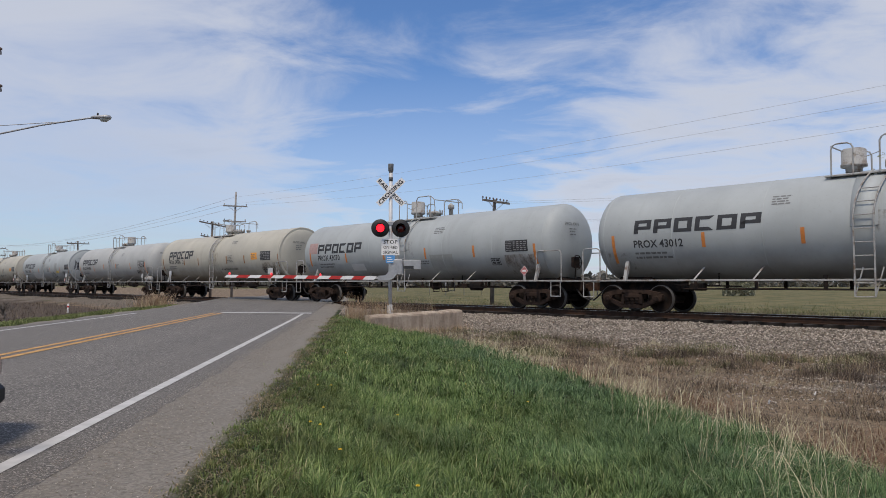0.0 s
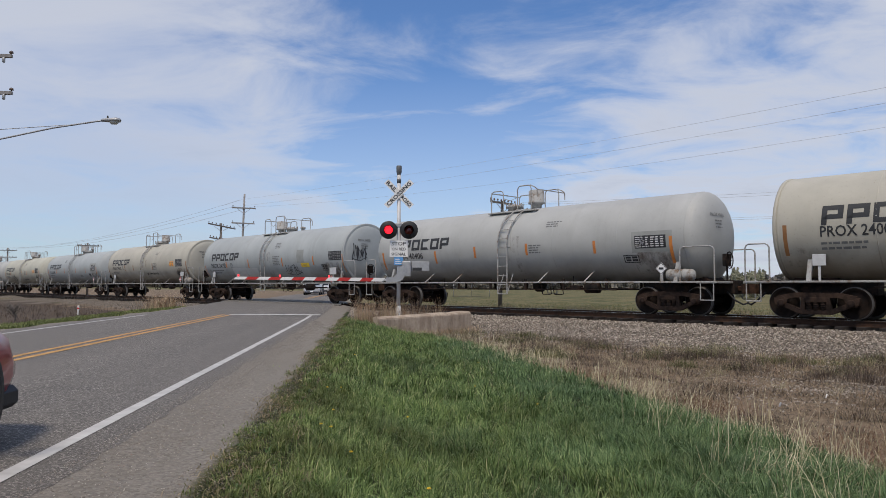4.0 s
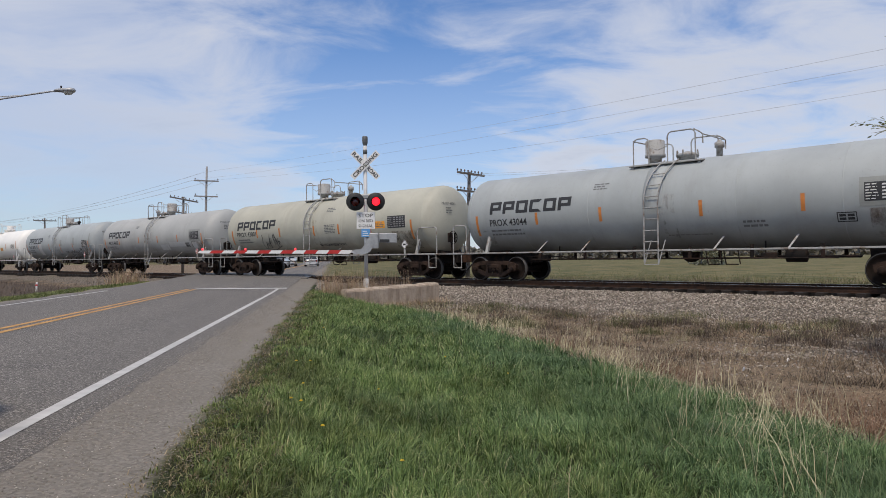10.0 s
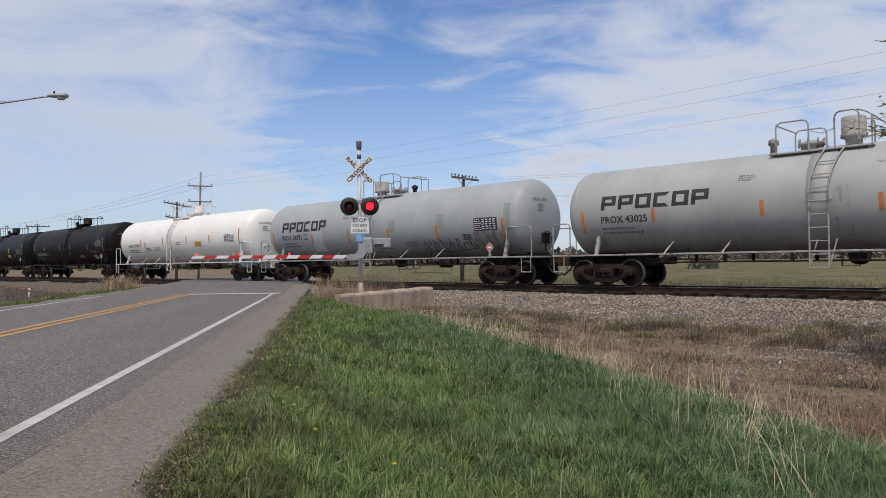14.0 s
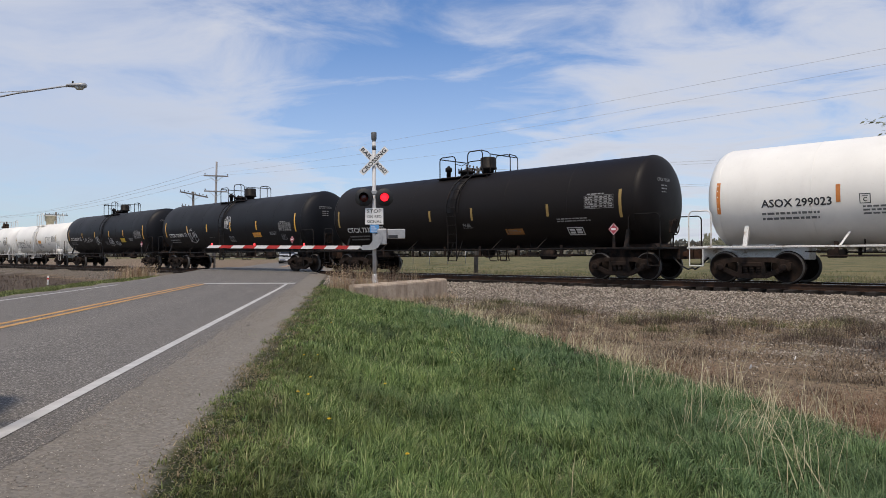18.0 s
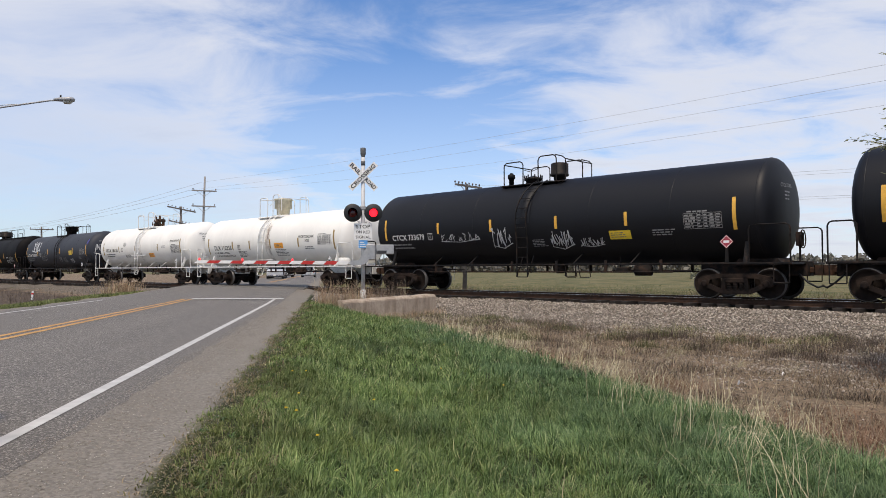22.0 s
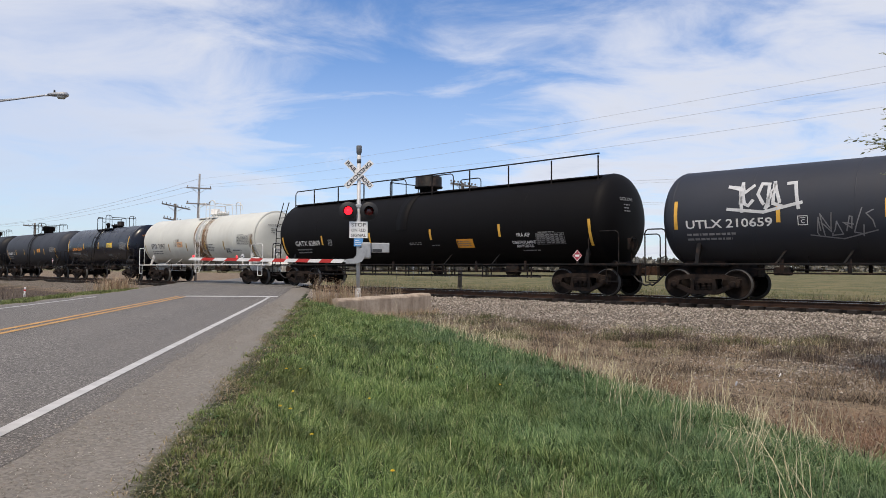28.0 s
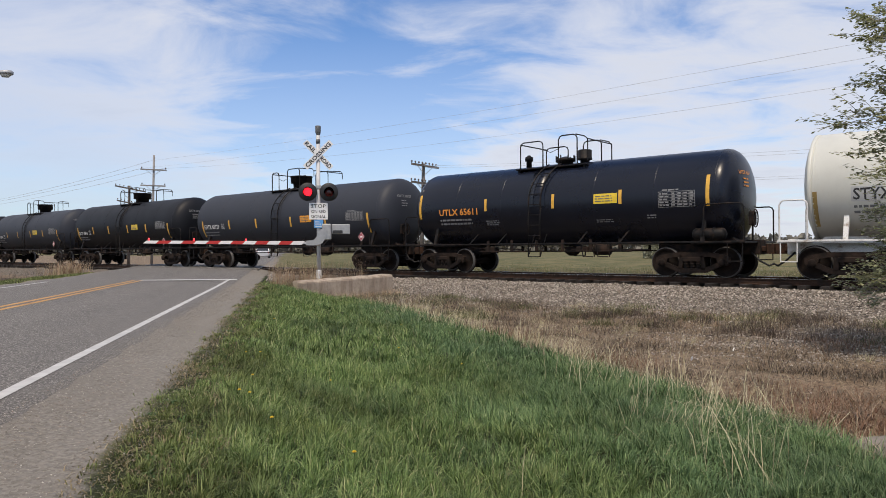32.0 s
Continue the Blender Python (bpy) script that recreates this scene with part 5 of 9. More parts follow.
        for z in [0.62 + 0.36 * k for k in range(10)]:
            if z > top - 0.25:
                continue
            yy = float(np.interp(z, [p[1] for p in ps], [p[0] for p in ps]))
            lean = 0.3 * max(0.0, (z - cz) / r) ** 2 if style != "long" else 0
            part("rung", cached("ladder_rung", lambda: ladder_rung(), lm), None, ladder, m=pose(xl + lean, y * yy, z))
        if style != "long":
            for dx in (-0.24, 0.24):
                bm = bmesh.new()
                tube(bm, [(xl + dx, y * 1.58, 0.62), (xl + dx + 0.16, y * 1.4, sill + 0.35)], 0.018, 5)
                part("ladder_brace", bm, lm, ladder)
    # reflectors
    sm = spec.get("stripe", M_STRIPE_O)
    ss = spec.get("stripes") or tuple((ta + (tb - ta) * q, -0.85 if q in (0.03, 0.96) else -0.48, -0.02) for q in (0.03, 0.21, 0.38, 0.58, 0.76, 0.96))
    for x, z0, z1 in ss:
        x = min(max(x, ta - 0.04), tb + 0.04)
        decal(car, "reflector_strip", lambda b: add_rect(b, x - 0.055, cz + z0, x + 0.055, cz + z1), sm, r, cz)
    # lettering
    ink = spec.get("ink", M_INK)
    if spec.get("blk"):
        x0, x1, z0, z1 = spec["blk"]
        pitch = (x1 - x0 - 0.04) / 5.86
        for k in range(6):
            decal(car, "trade_mark_block", lambda b: trade_block(b, k, x0 + pitch * k, cz + z0, pitch * 0.86, z1 - z0, 0.06), ink, r, cz, "Heavy dark hollow block of a trade mark")
    mx, mx1, mz0, mz1 = spec.get("mark_at", (2.4, 4.2, -0.45, -0.2))
    mw, mz, mh = mx1 - mx, cz + mz0, mz1 - mz0

    def marks(b):
        co, fs = text_mesh(spec["mark"], mh * 1.38, mw, 0, 0.006)
        add_flat(b, co, fs, mx, mz)
    decal(car, "reporting_mark", marks, spec.get("mark_ink", ink), r, cz, "Stencilled reporting mark " + spec["mark"])
    faint = M_FAINT if spec.get("dark") is None else M_FAINTW
    if spec.get("weights"):
        def weigh(b):
            for q, line in enumerate(spec["weights"]):
                co, fs = text_mesh(line, 0.14, None, 0, 0.001)
                add_flat(b, co, fs, mx, mz - 0.20 - 0.18 * q)
        decal(car, "weight_data", weigh, ink, r, cz, "Two stencilled lines of weight data")
    else:
        decal(car, "weight_data", lambda b: rows_of_print(b, mx, mz - 0.38, mx + 1.55, mz - 0.1, 2, rng, 0.55), faint, r, cz, "Two lines of small weight data")
    if spec.get("clearance", True):
        xc = mx1 + 0.22
        if any(-0.14 < q[0] - xc < 0.36 for q in ss):
            xc += 0.44

        def plate_box(b):
            for x0, z0, x1, z1 in ((0, 0, 0.26, 0.02), (0, 0.24, 0.26, 0.26), (0, 0.02, 0.02, 0.24), (0.24, 0.02, 0.26, 0.24), (0.06, 0.19, 0.2, 0.205)):
                add_rect(b, xc + x0, mz + z0, xc + x1, mz + z1)
            co, fs = text_mesh("C", 0.15, None, 0, 0.002)
            add_flat(b, co, fs, xc + 0.085, mz + 0.05)
        decal(car, "clearance_box", plate_box, ink, r, cz, "Small framed clearance letter C")
    pa, pb, pz0, pz1 = spec.get("panel", (trb - 1.1, trb + 0.0, -0.33, 0.12))
    if spec.get("panel_back"):
        decal(car, "panel_back", lambda b: add_rect(b, pa - 0.12, cz + pz0 - 0.13, pb + 0.22, cz + pz1 + 0.14), M_PATCH_D, r, cz, "Darker grey paint round the data panel", 0.003)
    if spec.get("dark_panel"):
        decal(car, "panel_ground", lambda b: add_rect(b, pa, cz + pz0, pb, cz + pz1), M_INK, r, cz, "Black painted data panel", 0.005)
        wp = (pb - pa) / 3

        def table(b):
            rows_of_print(b, pa + 0.03, cz + pz0 + 0.02, pa + wp, cz + pz1 - 0.02, 6, rng, 0.62)
            for q in range(4):
                x0 = pa + wp * 1.08 + q * wp * 0.47
                rows_of_print(b, x0, cz + pz0 + 0.03, x0 + wp * 0.36, cz + pz1 - 0.03, 5, rng, 0.5)
        decal(car, "data_panel", table, M_FAINTW if i % 3 else M_INKW, r, cz, "Columns of pale small data too fine to read", 0.010)
    else:
        def frame_table(b):
            w, h = pb - pa, pz1 - pz0
            z0 = cz + pz0
            for q in range(6):
                add_rect(b, pa, z0 + h * 0.84 * q / 5, pb, z0 + h * 0.84 * q / 5 + 0.012)
            for q in (0.0, 0.36, 0.52, 0.68, 0.84, 0.99):
                add_rect(b, pa + w * q, z0 + 0.012, pa + w * q + 0.012, z0 + h * 0.84)
            rows_of_print(b, pa + 0.04, z0 + 0.02, pa + w * 0.34, z0 + h * 0.83, 5, rng, 0.5)
            for q in (0.38, 0.54, 0.70, 0.86):
                rows_of_print(b, pa + w * q, z0 + 0.02, pa + w * (q + 0.11), z0 + h * 0.83, 5, rng, 0.5)
            rows_of_print(b, pa + w * 0.1, z0 + h * 0.90, pa + w * 0.75, z0 + h, 1, rng, 0.2)
        decal(car, "data_panel", frame_table, M_FAINTW if spec.get("dark") else M_FAINT, r, cz, "Framed table of small data too fine to read")
    for x0, x1, z0, z1, n in spec.get("print", ()):
        decal(car, "small_print", lambda b: rows_of_print(b, x0, cz + z0, x1, cz + z1, n, rng, 0.5), faint, r, cz)
    if spec.get("sten"):
        x0, x1, z0, z1 = spec["sten"]

        def test_box(b):
            zb = cz + z0
            w, h = x1 - x0, z1 - z0
            for a_, b_, c_, d_ in ((0, 0, 1, 0.1), (0, 0.9, 1, 1), (0, 0.1, 0.05, 0.9), (0.95, 0.1, 1, 0.9), (0.12, 0.2, 0.45, 0.45), (0.12, 0.55, 0.45, 0.8), (0.54, 0.2, 0.88, 0.45), (0.54, 0.55, 0.88, 0.8)):
                add_rect(b, x0 + w * a_, zb + h * b_, x0 + w * c_, zb + h * d_)
        decal(car, "test_stencil", test_box, ink, r, cz, "Small framed test date stencil")
    if spec.get("plate"):
        x0, x1, z0, z1, mat, lb = spec["plate"]
        decal(car, "emergency_label", lambda b: add_rect(b, x0, cz + z0, x1, cz + z1), mat, r, cz, lb, 0.004)
        decal(car, "label_print", lambda b: rows_of_print(b, x0 + 0.06, cz + z0 + 0.04, x1 - 0.06, cz + z1 - 0.04, 3, rng, 0.62), M_FAINT, r, cz, "", 0.009)
    for xa, xb, za, zb, mat in spec.get("patches", ()):
        decal(car, "repaint_patch", lambda b: add_rect(b, xa, cz + za, xb, cz + zb), mat, r, cz, "Rectangle of fresher paint", 0.003)
    for words, x0, x1, z0, z1 in spec.get("words", ()):
        def say(b):
            co, fs = text_mesh(words, (z1 - z0) * 1.38, x1 - x0, 0, 0.003)
            add_flat(b, co, fs, x0, cz + z0)
        decal(car, "stencil", say, ink, r, cz, "Stencilled words " + words.lower())
    for x0, x1, z0, z1, n, mat, th in spec.get("tags", ()):
        decal(car, "graffiti", lambda b: scribble(b, tag_strokes(rng, x0, cz + z0, x1 - x0, z1 - z0, n), th), mat, r, cz, "Sprayed graffiti strokes", 0.008)
    # end lettering
    power = 1.25 if head > 0.4 else 1.8
    bm = bmesh.new()
    co, fs = text_mesh(spec["mark"], 0.16, 0.75, 0, 0.002)
    add_flat(bm, co, fs, -0.38, 0)
    rows_of_print(bm, -0.2, -0.40, 0.2, -0.08, 3, rng, 0.6)
    for v in bm.verts:
        yy, zz2 = -0.35 + v.co.x, 0.62 + v.co.z
        a = math.asin(min(1.0, min(0.999, math.hypot(yy, zz2) / r) ** power))
        v.co = (tb + head * math.cos(a) + 0.02, yy, cz + zz2)
    tagged(part("end_lettering", bm, spec.get("mark_ink", faint), car, "Small marks on the tank end"), kind="stuff")
    if spec.get("end_tag"):
        bm = bmesh.new()
        scribble(bm, tag_strokes(rng, -0.35, -0.35, 0.9, 0.85, 6), 0.04)
        for v in bm.verts:
            yy, zz2 = -0.75 + v.co.x, 0.0 + v.co.z
            a = math.asin(min(1.0, min(0.999, math.hypot(yy, zz2) / r) ** power))
            v.co = (tb + head * math.cos(a) + 0.025, yy, cz + zz2)
        tagged(part("end_graffiti", bm, spec["end_tag"], car, "Sprayed scrawl on the tank end"), kind="stuff")
    # placard in its holder
    plac = spec.get("plac", (trb - 0.05, 1.45))
    if plac:
        px_, pz_ = plac
        pink = spec.get("pink", True)
        bm = bmesh.new()
        prism(bm, [(-0.2, 0), (0, -0.2), (0.2, 0), (0, 0.2)], "Y", -1.535, -1.53)
        pl = part("placard", fix(bm), (M_CRIMSON if fit is F_BLACK else M_PINK) if pink else M_WHITE, car, "Red diamond hazard placard" if pink else "White diamond hazard placard", m=pose(px_, 0, pz_))
        bm = bmesh.new()
        o = [(-0.187, 0), (0, -0.187), (0.187, 0), (0, 0.187)]
        q = [(-0.168, 0), (0, -0.168), (0.168, 0), (0, 0.168)]
        for k in range(4):
            vs = [bm.verts.new((p[0], -1.539, p[1])) for p in (o[k], o[(k + 1) % 4], q[(k + 1) % 4], q[k])]
            bm.faces.new(vs)
        add_rect(bm, -0.085, -0.035, 0.085, 0.035, -1.539)
        part("placard_border", fix(bm), M_WHITE if pink else M_INK, pl)
        bm = bmesh.new()
        prism(bm, [(px_ - 0.06, sill), (px_ + 0.06, sill), (px_ + 0.03, pz_), (px_ - 0.03, pz_)], "Y", -1.528, -1.50)
        part("placard_post", fix(bm), fit, car)
    if spec.get("board"):
        for xa, xb, za, zb in (spec["board"], (tra + 0.05, tra + 0.40, -1.10, -0.78)):
            bm = bmesh.new()
            yb = -math.sqrt(max(0.2, r * r - (za * 0.5 + zb * 0.5) ** 2))
            box(bm, (xa, min(yb, -1.30) - 0.10, cz + za), (xb, min(yb, -1.30) - 0.07, cz + zb), 0.008)
            box(bm, ((xa + xb) / 2 - 0.03, min(yb, -1.30) - 0.08, sill), ((xa + xb) / 2 + 0.03, min(yb, -1.30) - 0.05, cz + za + 0.02))
            part("routing_board", bm, M_ALU, car, "Small plain routing board on a post")
    if spec.get("side_bar"):
        xa, xb, zb = spec["side_bar"]
        bm = bmesh.new()
        tube(bm, [(xa, -r - 0.03, cz + zb), (xb, -r - 0.03, cz + zb)], 0.025, 6)
        part("side_bar", bm, fit, car, "Level handhold bar on the tank side")
    return car


STAINS = [stain("rust_film_light", (0.24, 0.14, 0.075), 0.25, (2.2, 2.2, 0.45)), stain("rust_film", (0.22, 0.12, 0.06), 0.55, (2.0, 2.0, 0.4)), stain("rust_film_heavy", (0.32, 0.18, 0.085), 0.95, (1.6, 1.6, 0.35))]
M_TRUCK_DARK = rusty("dark_truck_iron", (0.012, 0.010, 0.009), (0.034, 0.023, 0.018), 0.5, 0.85, 0.05)
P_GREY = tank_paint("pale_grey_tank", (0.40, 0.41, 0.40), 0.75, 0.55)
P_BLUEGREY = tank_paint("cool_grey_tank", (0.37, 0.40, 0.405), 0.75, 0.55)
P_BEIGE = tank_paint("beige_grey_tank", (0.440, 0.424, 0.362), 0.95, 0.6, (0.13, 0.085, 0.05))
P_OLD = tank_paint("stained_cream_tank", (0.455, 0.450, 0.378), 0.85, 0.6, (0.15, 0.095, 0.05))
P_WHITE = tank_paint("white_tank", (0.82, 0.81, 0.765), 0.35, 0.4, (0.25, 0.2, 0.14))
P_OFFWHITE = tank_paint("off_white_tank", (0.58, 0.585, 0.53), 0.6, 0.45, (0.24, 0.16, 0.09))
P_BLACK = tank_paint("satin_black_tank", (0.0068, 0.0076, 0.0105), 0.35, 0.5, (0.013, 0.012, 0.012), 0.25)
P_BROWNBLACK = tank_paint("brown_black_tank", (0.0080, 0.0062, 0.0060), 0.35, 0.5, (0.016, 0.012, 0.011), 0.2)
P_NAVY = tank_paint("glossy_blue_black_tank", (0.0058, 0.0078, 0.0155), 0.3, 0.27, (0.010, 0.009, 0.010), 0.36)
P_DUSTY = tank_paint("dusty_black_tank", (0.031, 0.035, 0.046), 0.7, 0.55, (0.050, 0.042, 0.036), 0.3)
F_GREY = rusty("grey_fittings", (0.36, 0.365, 0.36), (0.16, 0.11, 0.075), 0.25, 0.6, 0.0)
F_WHITE = rusty("white_fittings", (0.70, 0.70, 0.68), (0.22, 0.15, 0.09), 0.12, 0.5, 0.0)
M_VALVE = rusty("dark_valve_iron", (0.022, 0.018, 0.016), (0.09, 0.05, 0.03), 0.5, 0.6, 0.2)
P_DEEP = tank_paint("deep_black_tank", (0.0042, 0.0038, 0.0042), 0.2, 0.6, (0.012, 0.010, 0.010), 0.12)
F_BLACK = rusty("black_fittings", (0.009, 0.009, 0.0095), (0.035, 0.024, 0.019), 0.3, 0.55, 0.0)
SPRAY_W = simple("white_spray", (0.55, 0.56, 0.57), 0.6, 0, 0.2)
SPRAY_K = simple("black_spray", (0.04, 0.042, 0.05), 0.6, 0, 0.2)
SPRAY_G = simple("grey_spray", (0.22, 0.22, 0.23), 0.6, 0, 0.2)
SPRAY_B = simple("violet_spray", (0.10, 0.09, 0.42), 0.6, 0, 0.2)
RUSTPATCH = simple("faded_red_patch", (0.40, 0.27, 0.25), 0.6, 0, 0.2)


def procor(mark, label, paint=P_GREY, **more):
    d = dict(paint=paint, fit=F_GREY, mark=mark, label=label, head=0.62, dark_panel=True, clearance=False)
    d.update(more)
    return d


def grey_dished(mark, label, paint, **more):
    """The flat-ended grey cars: a flat housing, a low relief valve and a routing board."""
    d = dict(head=0.30, r=1.55, cz=2.58, clearance=True, deck=(7.82, 10.43), rails=((8.10, 8.80), (9.35, 10.30), 10.50), house=(8.57, 0.34, 4.80), man=9.66, rel=(10.90, 4.36))
    d.update(more)
    return procor(mark, label, paint, **d)


def grey_round(mark, label, paint, lad=9.14, **more):
    """The round-ended grey cars: a tall valve drum, a manway and an upright relief valve."""
    d = dict(lad=lad, deck=(lad - 1.13, lad + 1.37), rails=((lad - 0.95, lad - 0.40), (lad + 0.25, lad + 1.18), lad + 1.42), house=(lad - 0.62, 0.34, 4.80), man=lad + 0.52, rel=(lad + 1.58, 4.56))
    d.update(more)
    return procor(mark, label, paint, **d)


def black(mark, label, paint=P_BLACK, **more):
    d = dict(paint=paint, fit=F_BLACK, mark=mark, label=label, ink=M_INKW, stripe=M_STRIPE_Y, style="drum", dark=True, stains=())
    d.update(more)
    return d


def black_long(mark, label, paint=P_BLACK, lad=9.36, **more):
    """The long black cars: a squat relief valve, a manway and a black drum."""
    d = dict(r=1.58, cz=2.66, head=0.50, lad=lad, deck=(lad - 1.55, lad + 1.33), rails=((lad - 1.37, lad - 0.46), (lad + 0.24, lad + 1.05), lad + 1.45), drop=0.85, house=(lad + 0.60, 0.35, 4.90), man=lad - 0.62, rel=(lad - 1.70, 4.74))
    d.update(more)
    return black(mark, label, paint, **d)


